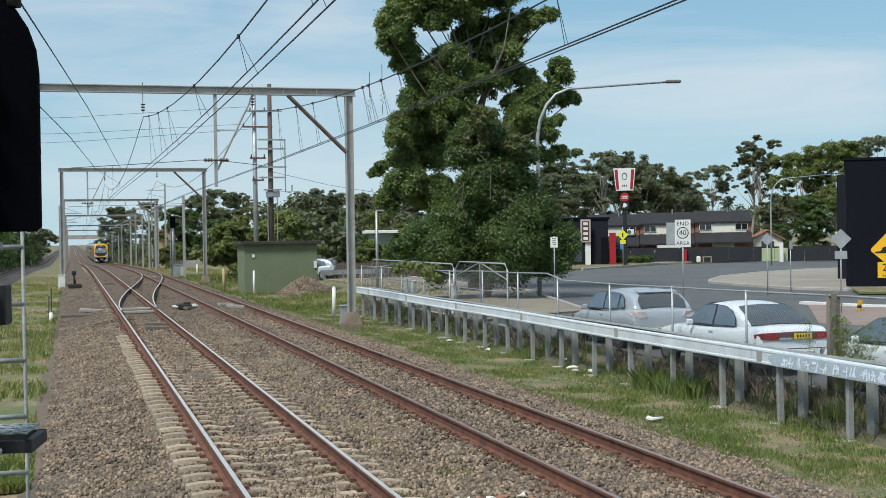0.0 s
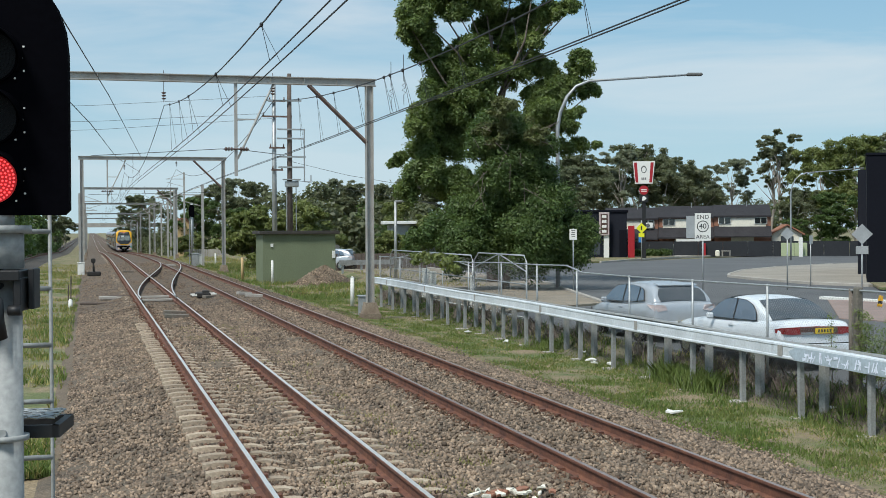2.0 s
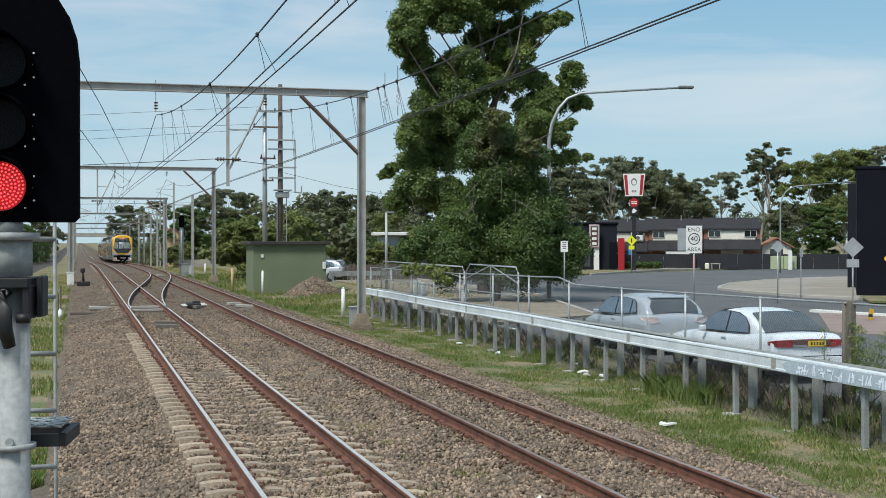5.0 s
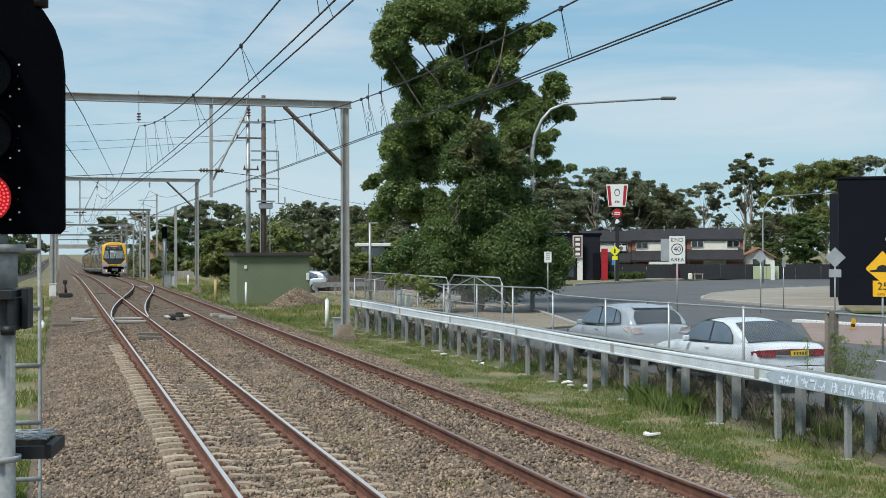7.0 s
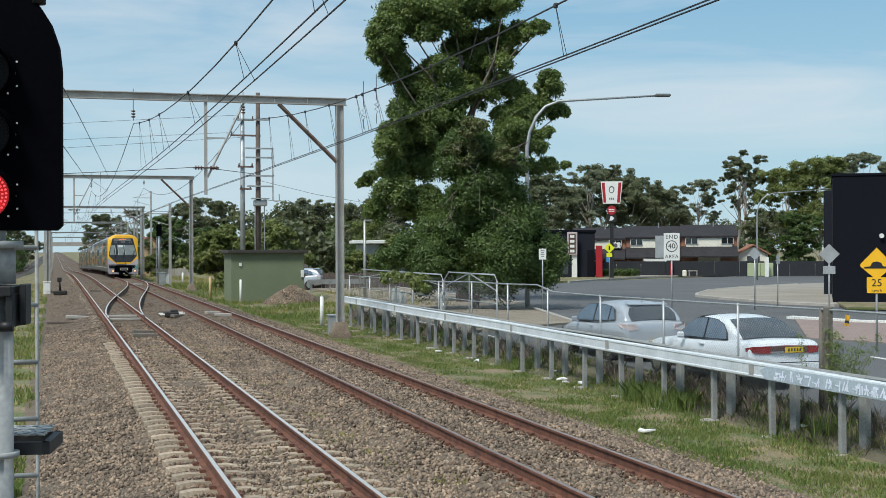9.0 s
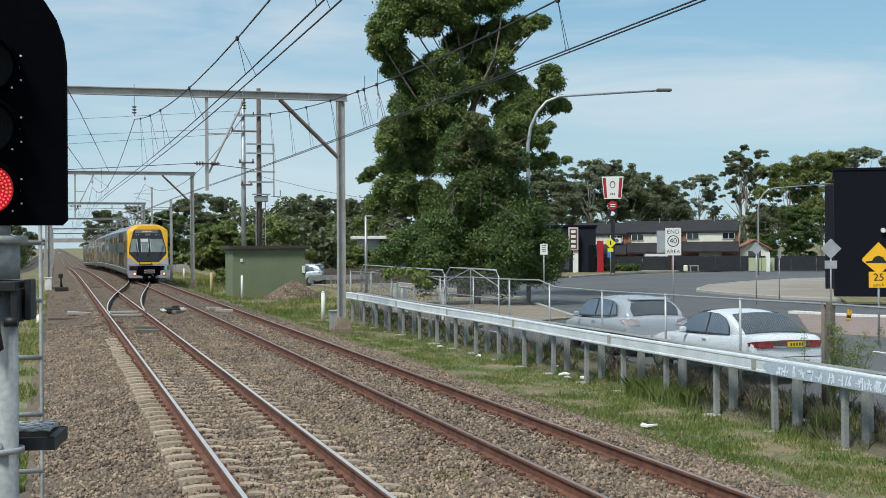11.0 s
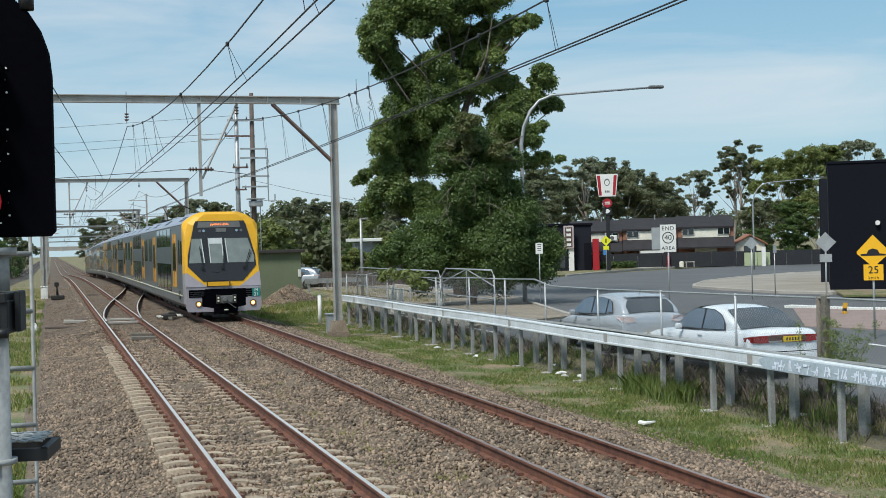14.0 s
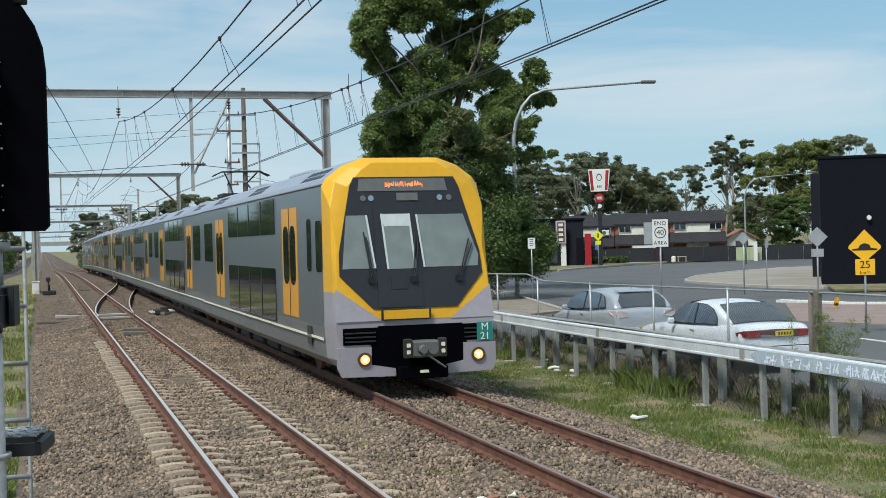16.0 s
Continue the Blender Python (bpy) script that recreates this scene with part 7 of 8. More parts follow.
slab(bm, [(-1.05, -0.2, 4.4), (-0.45, -0.2, 5.25), (0.45, -0.2, 5.25), (1.05, -0.2, 4.4), (1.05, -0.2, 4.55), (0.45, -0.2, 5.42), (-0.45, -0.2, 5.42), (-1.05, -0.2, 4.55)], (0, 5.4, 0))
part("roof", bm, "orangetile", h)
w_ = thing("timber_fence", "weathered brown paling fence beyond the gates", "fence", pose(15.5, 92, -0.25, 0, 0, -4))
for k in range(44):
    bm = bmesh.new()
    box(bm, 0.3 * k, 0, 0.6, 0.27, 0.03, 1.2 + random.uniform(-0.04, 0.04))
    part("paling", bm, "darkwood", w_)
w_ = thing("paling_fence", "low grey paling fence across the dry field", "fence", pose(12.6, 178, -1.3))
for k in range(30):
    bm = bmesh.new()
    box(bm, 0.3 * k, 0, 0.7, 0.26, 0.03, 1.4 + random.uniform(-0.04, 0.04))
    part("paling", bm, "concrete", w_)
w_ = thing("graffiti_wall", "low grey wall with sprayed graffiti beyond the hut", "wall", pose(14.9, 108, -0.3))
bm = bmesh.new()
box(bm, 2.5, 0, 0.9, 6, 0.2, 1.8)
part("wall", bm, "concrete", w_)
bm = bmesh.new()
for k in range(26):
    cx, cz = rl.uniform(0.2, 4.8), rl.uniform(0.5, 1.5)
    r_ = rl.uniform(0.12, 0.3)
    for j in range(5):
        a = j * 1.1
        cyl(bm, (cx + r_ * math.cos(a), -0.105, cz + r_ * math.sin(a)), (cx + r_ * math.cos(a + 1.1), -0.105, cz + r_ * math.sin(a + 1.1)), 0.035, seg=4)
part("graffiti", bm, "blue_grey_ink", w_)


# ---- plants ----
def clump_leaves(name, clumps, per, size, material, parent, seed, flat_=0.75, long_=2.0):
    """Leaves on and in a set of rounded clumps (x, y, z, radius)."""
    rng = np.random.default_rng(seed)
    c = np.array(clumps, dtype=float)
    idx = np.repeat(np.arange(len(c)), np.maximum(8, (per * (c[:, 3] / c[:, 3].mean()) ** 2).astype(int)))
    n = len(idx)
    d = rng.normal(size=(n, 3))
    d /= np.linalg.norm(d, axis=1)[:, None]
    d[:, 2] = np.where((d[:, 2] < -0.3) & (rng.uniform(0, 1, n) < 0.55), -d[:, 2], d[:, 2])
    r = np.abs(rng.normal(0.76, 0.22, n))
    p = c[idx, :3] + d * (r * c[idx, 3])[:, None] * np.array([1, 1, flat_])
    nrm = d * 0.9 + rng.normal(size=(n, 3)) * 0.6 + np.array([0, 0, 0.35])
    nrm /= np.linalg.norm(nrm, axis=1)[:, None]
    u = np.cross(nrm, rng.normal(size=(n, 3)))
    u /= np.linalg.norm(u, axis=1)[:, None]
    w = np.cross(nrm, u)
    s = (size * rng.uniform(0.6, 1.4, n))[:, None]
    v = np.stack([p - u * s * long_ / 2, p + w * s / 2 + nrm * s * 0.15, p + u * s * long_ / 2, p - w * s / 2 + nrm * s * 0.15], 1)
    f = np.arange(n * 4).reshape(n, 4)
    return soup(name, v.reshape(-1, 3), f, material, parent)


def spread(rng, clumps, sub, k=0.62):
    out = []
    for x, y, z, r in clumps:
        for _ in range(sub):
            d = rng.normal(size=3)
            d /= np.linalg.norm(d)
            if d[2] < -0.4 and rng.random() < 0.8:
                d[2] = -d[2]
            q = r * rng.uniform(0.3, k) * rng.uniform(0.75, 1.1)
            out.append((x + d[0] * r * 0.62, y + d[1] * r * 0.62, z + d[2] * r * 0.62, q))
    return out


def limbs(parent, base, top, targets, material, r=0.3, seed=1):
    rng = np.random.default_rng(seed)
    bm = bmesh.new()
    b, t = Vector(base), Vector(top)
    n = 7
    trunk = [b.lerp(t, k / n) + Vector((rng.normal(0, 0.15), rng.normal(0, 0.15), 0)) * (0 if k == 0 else 1) for k in range(n + 1)]
    tube(bm, trunk, [r * (1 - 0.75 * k / n) for k in range(n + 1)], 9)
    part("trunk", bm, material, parent)
    for x, y, z, q in targets:
        e = Vector((x, y, z))
        k = min(n - 1, max(1, int((z - base[2] - q) / max(0.1, top[2] - base[2]) * n * 0.75)))
        s0 = trunk[k]
        m = s0.lerp(e, 0.5) + Vector((rng.normal(0, 0.25), rng.normal(0, 0.25), 0.25))
        bm = bmesh.new()
        tube(bm, [s0, s0.lerp(m, 0.55), m, e], [r * 0.26, r * 0.2, r * 0.14, r * 0.06], 6)
        part("limb", bm, material, parent)


def big_tree():
    rng = np.random.default_rng(21)
    # the crown as rounded masses about the trunk: across, deep, up, radius
    crown = [(-3.3, -0.7, 13.1, 0.9), (-2.5, 0.1, 13.9, 1.17), (-1.2, -0.3, 14.3, 1.2), (0, 0.3, 14, 1.13), (1.4, 0.3, 14.2, 1.05), (2.3, -1.1, 14.3, 0.6), (-3.5, -1.3, 12.1, 0.68), (-2.9, 0.9, 11.3, 0.72), (-1.3, -0.6, 13, 0.63), (-0.5, -0.7, 11.3, 0.72), (1.4, 1.3, 11.9, 0.87), (2.2, -0.1, 11.5, 0.68), (2.6, 0.9, 12.4, 0.53), (3.1, -0.1, 13.1, 0.6), (4.2, 0.4, 13.4, 0.54), (3.5, -0.9, 12.9, 0.39), (-1.9, 0.4, 10.5, 0.72), (-1.2, 1, 10.4, 0.63), (0.6, 0.1, 10.4, 0.87), (1.5, 0.6, 10.1, 0.69), (-1.3, 0.4, 9.2, 1.32), (-2.6, -1.1, 9, 0.78), (-3.2, 0.7, 8.2, 0.72), (-2, 0.2, 8.2, 1.02), (-0.6, -0.5, 8.4, 1.17), (-3.3, -1.2, 7.3, 0.6), (-2.1, 1, 7.2, 0.99), (-3, -0.1, 6.3, 0.83), (-1.9, 0.6, 6.3, 0.78), (-4.4, 1, 5.9, 0.42), (-4.1, 0.6, 6.2, 0.33), (3.1, 1.1, 10.4, 0.63), (4.6, -0.3, 10.6, 0.72), (5.2, 0.8, 9.3, 0.54), (4.2, -0.1, 9.6, 0.57), (2.6, 1.1, 8.9, 0.84), (3.3, 1, 8.7, 0.63), (2.9, -1, 8.2, 0.72), (4, -0.9, 7.7, 0.63), (4.5, -0.7, 8.2, 0.36), (4.7, 1.2, 6.7, 0.51), (5.4, -0.2, 6.6, 0.3), (3.8, 0.3, 6.5, 0.6), (-2.9, -0.5, 5.2, 0.99), (-1.6, 0, 4.6, 0.99), (-3.8, -0.3, 4.4, 0.6), (-0.1, -0.4, 9.8, 0.75), (-2.1, 0.2, 14.5, 0.9), (0.6, 0.2, 14.6, 1.05)]
    crown = [(x, y, z, r * 1.13) for x, y, z, r in crown]
    crown += [(-0.6, 1.8, 9.5, 0.86), (-1.3, 1.1, 7.3, 0.9), (-1.3, 2, 5, 0.93), (2.4, 2.2, 7.6, 0.89), (0.8, 1.5, 11.2, 0.79), (-2.1, 2, 9.7, 0.97), (-0.6, 1.3, 7.3, 0.85), (3.3, 1.8, 7.7, 0.79), (3.3, 1.5, 9.4, 0.98), (1.5, 2.5, 13, 0.78), (-0.1, 1.1, 4.4, 0.88)]
    crown += [(0.8, 1.9, 12.9, 1.0), (0.1, 2.1, 12.4, 0.9), (1.6, 1.8, 12.1, 1.0), (-0.7, 2.0, 11.6, 0.9), (-1.4, 1.8, 11.0, 1.0), (2.2, 1.7, 13.0, 1.0), (2.3, 1.2, 10.6, 1.0)]
    crown += [(-3.2, 0.0, 12.0, 1.0), (-2.7, 0.3, 11.2, 1.1), (-2.0, 0.5, 10.3, 1.0), (2.9, 0.4, 8.6, 1.0), (3.6, 0.2, 9.3, 0.9)]
    crown += [(-1.5, 1.5, 14.9, 1.4), (0.6, 1.0, 14.8, 1.5), (2.2, 0.6, 14.6, 1.3)]
    t = thing("gum_tree", "tall spreading eucalyptus with dense green leaf clumps and gaps", "tree", pose(20.2, 65.3, -0.2, 0, 0, -15))
    t.scale = (1.08, 1.08, 1.08)
    limbs(t, (0.4, 0.9, 0), (0.3, 0.9, 12.2), crown[:16] + crown[30:40:3], "bark", 0.34, 2)
    clump_leaves("crown", spread(rng, crown, 18, 0.52), 390, 0.062, "leaf", t, 5, 0.92, 2.6)
    v = thing("vine_thicket", "dense dark green vine-covered thicket round the tree foot", "thicket", pose(18.8, 57.6, -0.2, 0, 0, -15))
    mass = [(-0.1, 0.7, 7.2, 1.33), (-0.9, 0.3, 6.4, 1.15), (0.7, 0.7, 6.4, 1.33), (1.7, 0.5, 6.7, 0.79), (-1.1, 0.8, 7.4, 0.66), (0.4, 0.2, 5.3, 1.51), (-0.6, -0.5, 5.1, 0.95), (1.4, 0.5, 5, 1.12), (-1.4, 0.7, 3, 1.44), (0.2, 0.7, 3.5, 1.66), (2.1, 0.1, 3.1, 1.73), (3.4, 0.4, 2.5, 1.04), (1.1, -0.5, 2.1, 1.58), (3, 0.5, 1.8, 1.15), (-2.9, 0.1, 2.5, 1.12), (-4.1, -0.4, 2.2, 0.69), (-2.1, -0.7, 2.2, 1.01), (-0.2, 0.5, 1.8, 1.15), (2.2, 0.8, 1.7, 1.15)]
    mass = [(x, y, z, r * 1.15) for x, y, z, r in mass] + [(-0.4, 0.8, 2.6, 1.6), (1.6, 0.8, 3.0, 1.6), (0.4, 0.9, 4.4, 1.4), (2.4, 0.6, 1.6, 1.6), (-1.8, 0.8, 1.4, 1.3), (0.6, 0.6, 1.2, 1.6)]
    bm = bmesh.new()
    tube(bm, [(0, 0.5, 0), (0.2, 0.4, 2), (0.5, 0.3, 4), (0.5, 0.3, 6)], [0.2, 0.16, 0.1, 0.05], 7)
    part("stem", bm, "bark", v)
    clump_leaves("foliage", spread(rng, mass, 24, 0.5), 560, 0.062, "vine", v, 6, 0.85, 2.2)
    dry = spread(rng, [(-0.1, -1.1, 8.2, 0.86), (0.7, 0.8, 7.7, 0.86), (-0.9, -0.2, 7.3, 0.72), (1.4, -0.9, 7, 0.72), (-0.2, -0.5, 6.9, 0.86)], 9, 0.45)
    clump_leaves("dry_creeper", dry, 170, 0.075, "creeper", v, 7, 0.8, 2.4)
    bm = bmesh.new()
    for k in range(16):
        a = Vector((rng.uniform(-1.8, 2.4), -1.4 + rng.normal(0, 0.25), rng.uniform(4.2, 7.6)))
        tube(bm, [a, a + Vector((rng.normal(0, 0.3), -0.1, rng.uniform(-0.7, 0.3))), a + Vector((rng.normal(0, 0.5), -0.1, rng.uniform(-1.3, 0.2)))], 0.011, 4)
    tagged(part("twig_tangle", bm, "bark", v), "", kind="stuff")


big_tree()


def make_tree(label, h, w, leaf, seed, bark="palebark", gappy=0.5, low=0.35, leaf_size=0.3, per=260):
    rng = np.random.default_rng(seed)
    t = thing("tree", label, "tree", group="background trees")
    # limbs fork from the trunk and carry flattened tufts of leaves, thickest round the crown's outside
    n = int((20 + w * 2.2) * (0.85 if gappy > 0.6 else 1.0))
    cl = []
    for k in range(n):
        a, u = rng.uniform(0, 6.283), rng.uniform(0, 1) ** 0.75
        z = h * (low + (0.94 - low) * u)
        wide = (1 - abs(2 * (0.15 + 0.8 * u) - 1.0) ** 2.2) ** 0.5
        rr = w / 2 * 0.84 * wide * rng.uniform(0.45 if gappy > 0.6 else 0.2, 1.0)
        cl.append((rr * math.cos(a), rr * math.sin(a), z, w * rng.uniform(0.085, 0.15) * (1.22 - gappy * 0.35)))
    limbs(t, (0, 0, -0.3), (rng.normal(0, 0.3), 0, h * 0.74), cl[:14], bark, 0.017 * h, seed)
    clump_leaves("crown", spread(rng, cl, 8, 0.5), int(per * 0.9), leaf_size * 0.8, leaf, t, seed + 1, 0.55, 2.2)
    return t


KINDS = [("dull green eucalyptus with rounded leaf masses in the tree line", 10, 9, "farleaf", 31, "palebark", 0.5, 0.25, 0.14, 100),
         ("grey-green eucalyptus with an open gappy crown and pale limbs", 12, 8, "greyleaf", 32, "palebark", 0.9, 0.42, 0.14, 82),
         ("tall thin gum tree with a sparse dark crown", 15, 6.5, "farleaf", 33, "palebark", 1.0, 0.55, 0.14, 80),
         ("broad bright yellow-green tree with a full crown", 12, 10, "brightleaf", 34, "palebark", 0.4, 0.25, 0.14, 115),
         ("low bushy green shrub in the tree line", 4.5, 6, "brightleaf", 35, "bark", 0.1, 0.12, 0.18, 90),
         ("dark dense tree with a low crown", 8, 9, "vine", 36, "bark", 0.2, 0.15, 0.14, 115)]
PROTO = [make_tree(*k) for k in KINDS]
# kind, x, y, scale, turn
TREES_A = [(0, 18.9, 200.0, 1.07), (1, 22.9, 209.0, 1.02), (0, 23.9, 195.5, 1.08), (5, 14.9, 192.8, 1.07), (1, 14.9, 265.3, 1.08), (0, 10.9, 307.8, 1.34), (5, 21.0, 188.0, 0.82), (4, 13.2, 108.3, 1.06), (4, 17.4, 106.1, 1.06), (4, 16.8, 111.5, 0.99), (0, 25.9, 148.4, 0.78), (1, 30.0, 157.6, 0.80), (0, 30.0, 147.3, 0.84), (5, 29.2, 137.1, 0.77), (0, 31.0, 136.7, 0.79), (3, 25.5, 107.1, 0.44), (5, 26.5, 117.1, 0.44)]
TREES_B = [(0, 64.0, 158.8, 1.14), (1, 64.9, 153.4, 1.11), (0, 71.0, 162.1, 1.45), (0, 72.9, 156.4, 1.25), (0, 78.7, 160.0, 1.12), (1, 79.5, 165.0, 0.95), (1, 88.3, 167.8, 1.1), (1, 83.9, 170.0, 1.05), (2, 87.2, 152.5, 1.11), (2, 89.5, 158.1, 1.03), (3, 89.8, 146.7, 1.11), (3, 91.1, 141.1, 1.19), (0, 79.1, 134.0, 0.76), (5, 81.8, 131.2, 0.86), (1, 108.6, 157.1, 1.38), (3, 88.6, 131.5, 0.91), (5, 73.3, 125.2, 0.49)]
TREES_C = [(4, 12.4, 178, 0.62), (4, 14.4, 184, 0.7), (5, -10.0, 240.9, 0.90), (0, -7.4, 271.3, 0.89), (5, -12.0, 210.4, 0.64), (1, -14.6, 190.4, 0.43), (0, 36.3, 145.6, 0.90), (0, 40.1, 144.5, 0.96), (5, 41.0, 134.0, 0.92), (0, 50.2, 141.8, 0.83), (0, 53.3, 141.0, 1.03), (0, 58.2, 150.0, 1.22), (4, 25.1, 96.8, 0.81), (4, 22.1, 95.5, 0.57), (0, 85.6, 121.9, 0.97), (0, 89.1, 120.9, 1.09), (0, -6.3, 364.2, 0.88)]


def plant_trees():
    used = set()
    for k, x, y, s in TREES_A + TREES_B + TREES_C:
        m = pose(x, y, land(x, y) - 0.05, 0, 0, (x * 37 + y * 11) % 360)
        if k not in used:
            used.add(k)
            t = PROTO[k]
            t.matrix_basis = m
        else:
            t = copy_thing(PROTO[k], m)
        t.scale = (s, s, s)


plant_trees()
townhouses()


def hedges():
    for label, x0, y0, x1, y1, h, m_ in (("dark hedge of shrubs beyond the far track", -10.2, 95, -11.6, 420, 6.2, "vine"), ("scrubby shrubs along the line beyond the hut", 15.6, 215, 12.5, 420, 3.6, "farleaf"),
                                         ("belt of distant woodland closing the view", -80, 420, -11, 425, 9.0, "farleaf"), ("belt of distant woodland closing the view", 14, 425, 130, 420, 9.0, "farleaf"), ("belt of distant woodland closing the view", 22, 150, 130, 215, 8.0, "farleaf"), ("belt of distant woodland closing the view", 18, 118, 50, 140, 6.0, "farleaf")):
        h_ = thing("hedge", label, "hedge", pose(0, 0, 0), "tree belts")
        rng = np.random.default_rng(int(abs(x0) + y0))
        n = int(math.hypot(x1 - x0, y1 - y0) / 2.6)
        cl = []
        for k in range(n):
            u = k / n
            x, y = x0 + (x1 - x0) * u + rng.normal(0, 0.9), y0 + (y1 - y0) * u + rng.normal(0, 1.2)
            hh = h * rng.uniform(0.55, 1.1)
            z = land(x, y)
            q = 0
            while q < hh:
                cl.append((x + rng.normal(0, 0.7), y + rng.normal(0, 0.7), z + q, rng.uniform(1.2, 1.9)))
                q += 1.5
        tagged(clump_leaves("foliage", cl, 210, 0.3, m_, h_, n, 0.85, 1.7), "", kind="stuff")


hedges()


def blades(name, pts, h0, h1, material, seed, label, width=0.012):
    rng = np.random.default_rng(seed)
    n = len(pts)
    a = rng.uniform(0, 6.283, n)
    lean = rng.normal(0, 0.35, (n, 2))
    h = rng.uniform(h0, h1, n)
    side = np.stack([np.cos(a), np.sin(a), np.zeros(n)], 1) * width
    tip = pts + np.stack([lean[:, 0] * h, lean[:, 1] * h, h], 1)
    mid = pts + np.stack([lean[:, 0] * h * 0.35, lean[:, 1] * h * 0.35, h * 0.55], 1)
    v = np.stack([pts - side, pts + side, mid + side * 0.7, tip, mid - side * 0.7], 1)
    ob = soup(name, v.reshape(-1, 3), np.arange(n * 5).reshape(n, 5), material)
    return tagged(ob, label, "grass", kind="stuff")


def patchy(rng, n, x0, x1, y0, y1, scale=0.9, cut=0.0, power=1.0):
    x = rng.uniform(x0, x1, n)
    y = y0 + (y1 - y0) * rng.uniform(0, 1, n) ** power
    keep = np.array([noise.noise((a * scale, b * scale, 3.7)) > cut for a, b in zip(x, y)])
    x, y = x[keep], y[keep]
    return np.stack([x, y, land_v(x, y) - 0.01], 1)


def grass():
    rng = np.random.default_rng(77)
    blades("grass", patchy(rng, 60000, 9.2, 12.7, 13, 62, 1.1, -0.34, 1.7), 0.02, 0.075, "blade", 1, "short green grass on the verge", 0.01)
    blades("grass", patchy(rng, 34000, 9.6, 12.7, 13, 62, 1.1, 0.14, 1.7), 0.04, 0.13, "blade", 8, "thicker green grass patches on the verge", 0.01)
    blades("dry_grass", patchy(rng, 26000, 9.0, 12.9, 13, 62, 0.8, -0.3, 1.6), 0.015, 0.07, "dryblade", 2, "dry straw-coloured grass on the verge")
    blades("tall_grass", patchy(rng, 9000, 11.7, 12.9, 14, 58, 0.7, 0.05, 1.5), 0.04, 0.13, "blade", 3, "taller green weeds along the guard rail", 0.008)
    blades("grass", patchy(rng, 26000, -4.3, -0.45, 18, 110, 0.5, 0.05, 2.2), 0.05, 0.2, "blade", 4, "green grass strip beside the ballast", 0.016)
    blades("dry_grass", patchy(rng, 20000, -4.3, -0.5, 18, 130, 0.5, -0.2, 2.0), 0.04, 0.2, "dryblade", 5, "dry yellow grass strip beside the ballast", 0.018)
    blades("grass", patchy(rng, 16000, 9.2, 16, 60, 130, 0.4, -0.15, 1.3), 0.08, 0.3, "blade", 6, "rough green grass round the hut", 0.02)
    blades("dry_grass", patchy(rng, 22000, 9.4, 22, 62, 190, 0.3, -0.1, 1.3), 0.08, 0.34, "dryblade", 7, "rough straw-coloured grass round the hut", 0.02)
    blades("dry_weeds", patchy(rng, 3000, 12.5, 13.3, 14, 44, 0.8, 0.0, 1.4), 0.06, 0.24, "dryblade", 31, "dry weeds along the foot of the fence", 0.009)
    blades("fence_weeds", patchy(rng, 3500, 12.4, 13.3, 14, 44, 0.9, 0.1, 1.4), 0.06, 0.22, "blade", 32, "green weeds along the foot of the fence", 0.009)
    blades("track_weeds", patchy(rng, 2600, 4.2, 4.95, 13, 34, 1.3, 0.3, 1.4), 0.03, 0.12, "dryblade", 33, "sparse dry weeds between the tracks", 0.008)
    # bushy tufts by the timber post and under the rail
    for x, y, h, n in ((12.8, 19.3, 0.42, 160), (12.25, 24.4, 0.5, 900), (12.3, 25.7, 0.5, 900), (12.4, 34, 0.3, 300)):
        q = np.stack([rng.normal(x, 0.22, n), rng.normal(y, 0.4, n), np.full(n, land(x, y))], 1)
        blades("weed_tuft", q, h * 0.4, h, "blade", int(y), "tall green weed tuft beside the guard rail", 0.008)
    # leafy weed bush round the timber post, dark dry growth at the fence foot
    wb = thing("weed_bush", "tall leafy green weed growing through the fence at the timber post", "bush", pose(0, 0, 0))
    bm = bmesh.new()
    cl = []
    for k in range(17):
        bx, by = 12.95 + rng.normal(0, 0.1), 19.75 + rng.normal(-0.15, 0.28)
        tx, ty, tz = bx + rng.normal(0.05, 0.12), by - abs(rng.normal(0.1, 0.3)), rng.uniform(0.6, 1.25)
        tube(bm, [(bx, by, -0.3), ((bx + tx) / 2, (by + ty) / 2 + 0.03, tz * 0.5), (tx, ty, tz)], [0.008, 0.006, 0.003], 4)
        for u in np.linspace(0.3, 1.0, 6):
            cl.append((bx + (tx - bx) * u, by + (ty - by) * u, -0.25 + (tz + 0.25) * u, 0.1))
    tagged(part("stem", bm, "bark", wb), "", kind="stuff")
    tagged(clump_leaves("leaves", cl, 42, 0.014, "blade", wb, 19, 1.0, 4.0), "", kind="stuff")
    blades("dead_weeds", patchy(rng, 5200, 12.25, 13.1, 14, 27, 0.9, -0.15, 1.2), 0.05, 0.2, "bark", 34, "dark dead stems tangled under the guard rail", 0.006)
    blades("dead_weeds", patchy(rng, 2600, 12.25, 13.1, 14, 27, 0.9, -0.1, 1.2), 0.04, 0.16, "vine", 35, "dark green weeds tangled under the guard rail", 0.009)
    blades("track_weeds", patchy(rng, 9000, 2.6, 4.5, 13, 40, 1.1, 0.1, 1.4), 0.02, 0.08, "dryblade", 36, "sparse low weeds in the ballast between the tracks", 0.006)
    blades("fence_brush", patchy(rng, 9000, 12.72, 13.15, 14, 58, 1.0, -0.1, 1.3), 0.08, 0.42, "bark", 41, "dry brown brush matted along the chain-link fence", 0.007)
    blades("fence_ivy", patchy(rng, 6000, 12.7, 13.15, 14, 58, 1.2, 0.05, 1.3), 0.06, 0.34, "vine", 42, "dark green growth along the chain-link fence", 0.012)
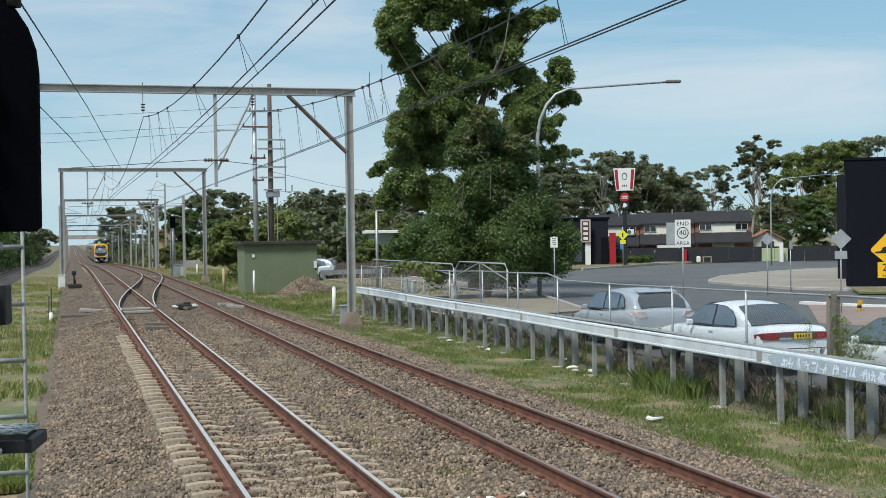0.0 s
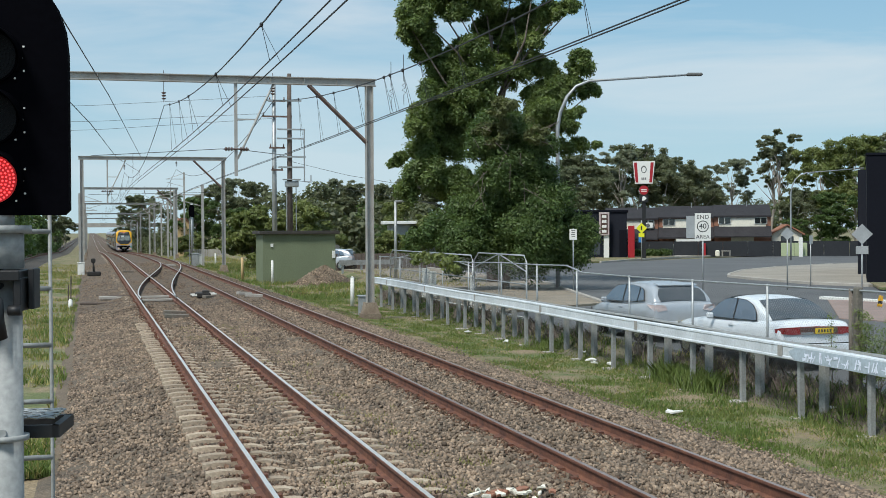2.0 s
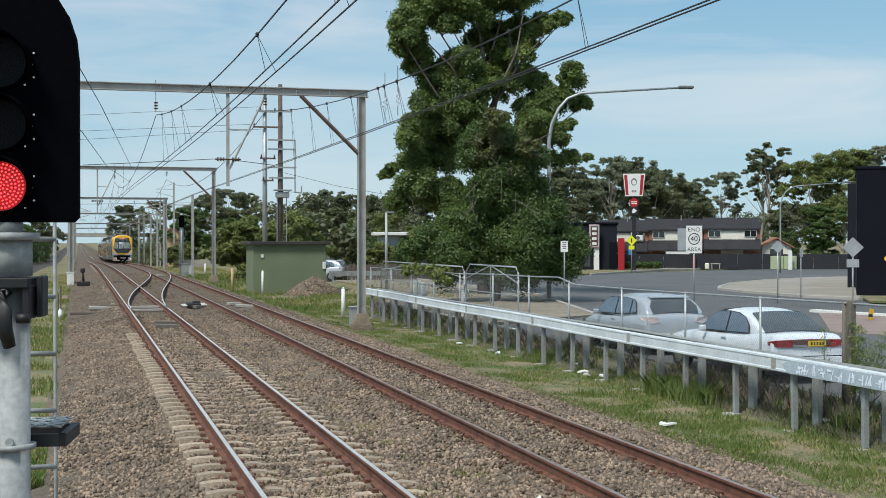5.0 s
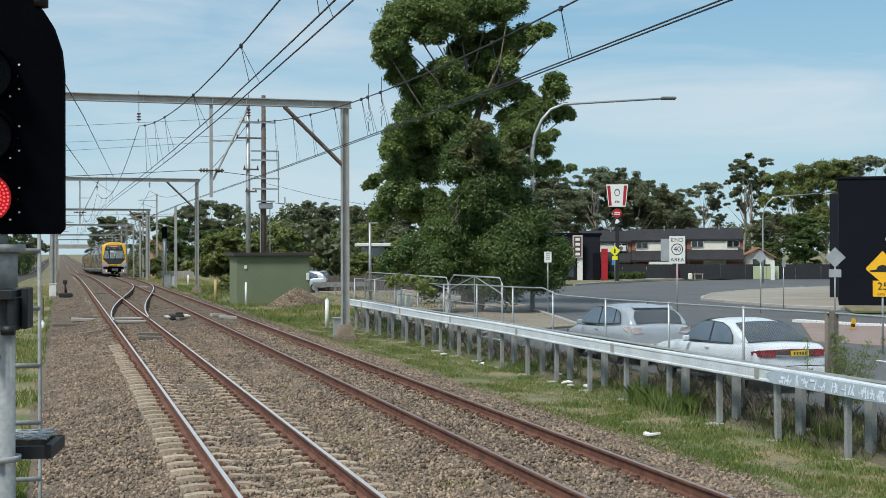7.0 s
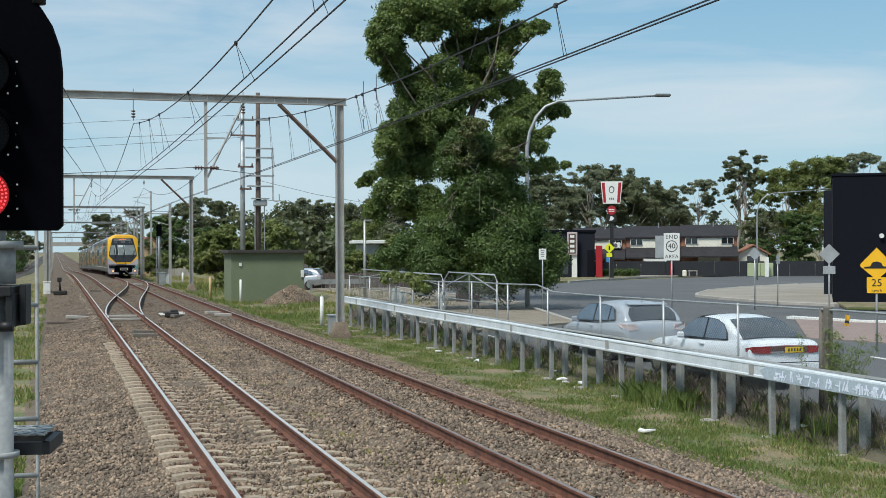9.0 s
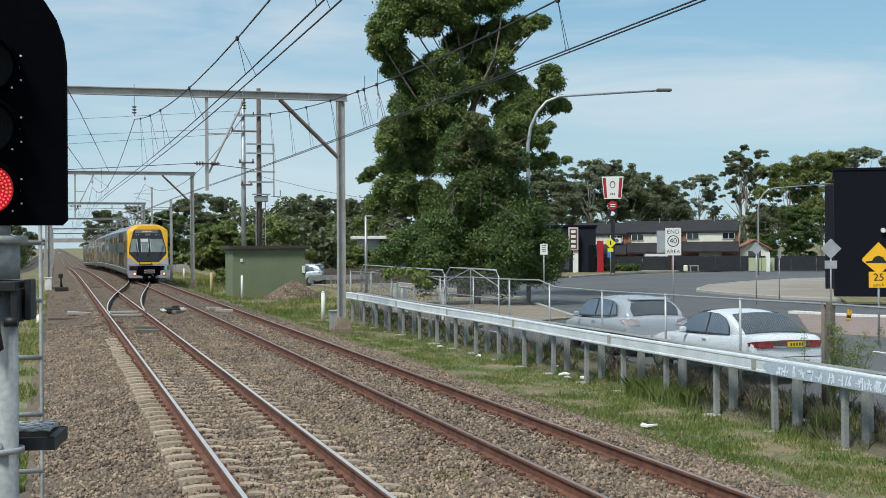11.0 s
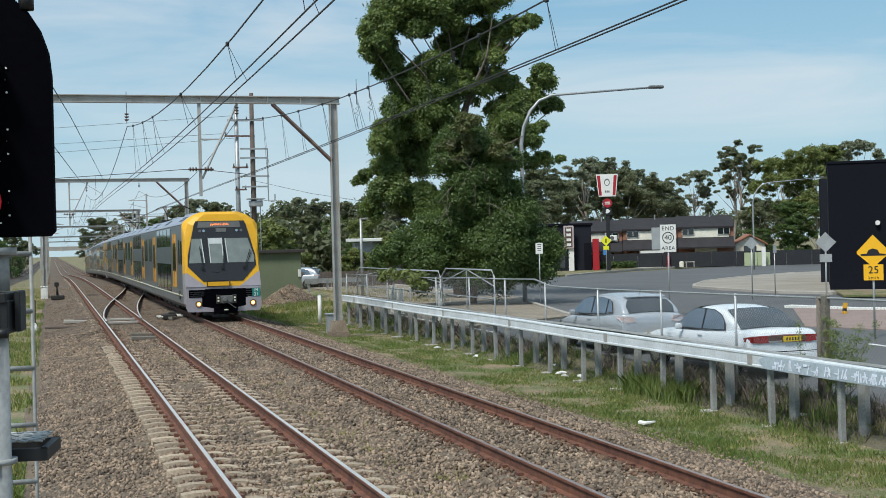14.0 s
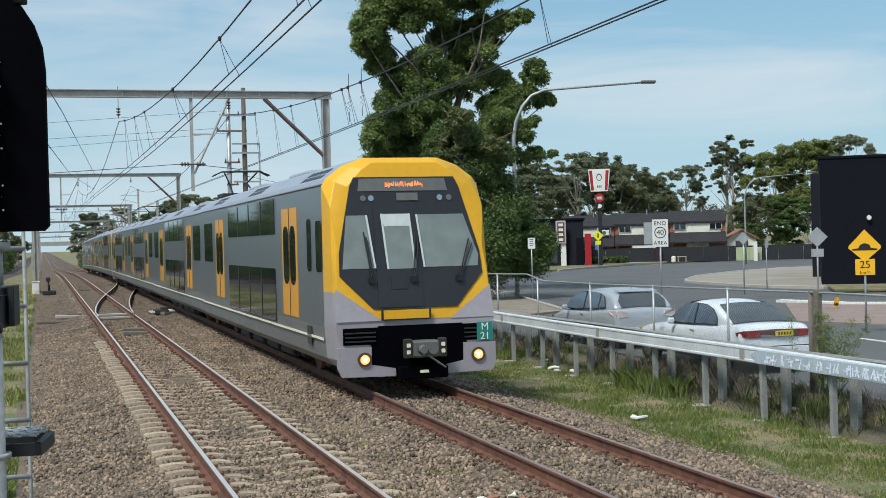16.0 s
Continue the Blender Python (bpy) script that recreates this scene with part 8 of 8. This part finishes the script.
    hb = thing("clipped_hedge", "low clipped green hedge before the dark fence", "hedge", pose(0, 0, 0))
    cl = [(51.5 + 3.0 * u, 117.6 - 1.5 * u + rng.normal(0, 0.12), z, 0.32) for u in np.linspace(0, 1, 16) for z in (0.1, 0.35)]
    tagged(clump_leaves("foliage", cl, 130, 0.09, "vine", hb, 29, 0.9, 1.6), "", kind="stuff")
    # creeper on the fence top
    cl = [(13.0 + rng.normal(0, 0.05), y, 1.5 + rng.normal(0, 0.12), 0.22) for y in np.linspace(45.5, 52, 16)]
    cr_ = thing("creeper", "straggling creeper growing over the gate top", "creeper")
    clump_leaves("foliage", cl, 60, 0.09, "brightleaf", cr_, 9)


grass()


def ballast():
    rng = np.random.default_rng(99)
    n = 96000
    x = rng.uniform(-0.35, 9.15, n)
    y = 11.5 + 40 * rng.uniform(0, 1, n) ** 1.5
    keep = np.ones(n, bool)
    for near, cx in ((True, T1), (False, T2)):
        cx = cx + (0.098 if near else 0.28) * (1 - np.exp(-np.maximum(y - 12, 0) / 45.0))
        on = (np.abs(x - cx) < 1.27) & (np.abs(((y + 0.3) % 0.6) - 0.3) < 0.115)
        bare = np.where(np.abs(x - cx) < 0.68, 0.32 if near else 0.15, 0.93 if near else 0.3)
        keep &= ~(on & (rng.uniform(0, 1, n) < bare))
        for s_ in (-1, 1):
            keep &= np.abs(x - cx - s_ * G) > 0.1
    x, y = x[keep], y[keep]
    z = land_v(x, y) + rng.uniform(-0.012, 0.02, len(x))
    n = 28000
    x2, y2 = rng.uniform(-0.35, 9.1, n), 47 + 75 * rng.uniform(0, 1, n) ** 1.3
    for cx in (T1, T2):
        c2 = cx + (0.098 if cx < 4 else 0.28) * (1 - np.exp(-np.maximum(y2 - 12, 0) / 45.0))
        for s_ in (-1, 1):
            ok = np.abs(x2 - c2 - s_ * G) > 0.14
            x2, y2, c2 = x2[ok], y2[ok], c2[ok]
    far = scatter_stones("ballast_stones", np.stack([x2, y2, land_v(x2, y2) - 0.015], 1), 0.035, 0.06, rng)
    far.data.materials.clear()
    far.data.materials.append(M["farstone"])
    tagged(far, "angular grey-brown ballast stones further along the tracks", "ballast")
    gap = np.min([np.abs(x - T1 - G - 0.28 * (1 - np.exp(-np.maximum(y - 12, 0) / 45.0)) * 1.0 + k) for k in (0, 2 * G, T1 - T2, T1 - T2 + 2 * G)], axis=0)
    stained = gap < 0.16 + 0.3 * rng.uniform(0, 1, len(x)) ** 2
    rs = scatter_stones("stained_stones", np.stack([x, y, z], 1)[stained], 0.02, 0.046, rng)
    rs.data.materials.clear()
    rs.data.materials.append(M["ruststone"])
    tagged(rs, "rust-stained brown ballast stones close beside the rails", "ballast")
    x, y, z = x[~stained], y[~stained], z[~stained]
    xe, ye = 9.1 + np.abs(rng.normal(0, 0.4, 5200)), 12 + 48 * rng.uniform(0, 1, 5200) ** 1.4
    spill = scatter_stones("spilled_stones", np.stack([xe, ye, land_v(xe, ye) + 0.005], 1), 0.014, 0.04, rng)
    tagged(spill, "loose ballast stones spilled into the edge of the grass", "ballast")
    ob = scatter_stones("ballast_stones", np.stack([x, y, z], 1), 0.02, 0.046, rng)
    tagged(ob, "angular grey-brown ballast stones between and beside the rails", "ballast")


ballast()


def sleepers():
    me = sleeper_mesh()
    for t, cx in TRACKS[:2]:
        for k in range(300):
            y = 12.0 + 0.6 * k
            shared("sleeper", me, t, pose(cx + ease(cx, y) + random.uniform(-0.03, 0.03), y, (-0.17 if y < 32 else (-0.182 if y < 42 else -0.225)) + dip(y), 0, 0, random.uniform(-0.8, 0.8)))


sleepers()


def motions():
    for car, rows in CARS:
        walk(car, rows)
    walk(WHITE_HATCH, [(t, pose(14.6, y, -0.2)) for t, y in ((0, 17.5), (0.3, 17.15), (0.5, 16.65), (0.9, 16.2), (1.5, 15.7), (2.0, 14.4), (3.0, 9.5), (4.2, 3.0), (6.0, -10.0), (7.0, -14.0), (16, -14.0))])
    walk(BLUE_SEDAN, [(t, pose(73.5 + 0.87 * d, 114.5 + 0.5 * d, -0.2, 0, 0, -60)) for t, d in ((0, 0), (1, 4.4), (3, 12.0), (6, 20.0), (10, 25.0), (16, 25.0))])


motions()
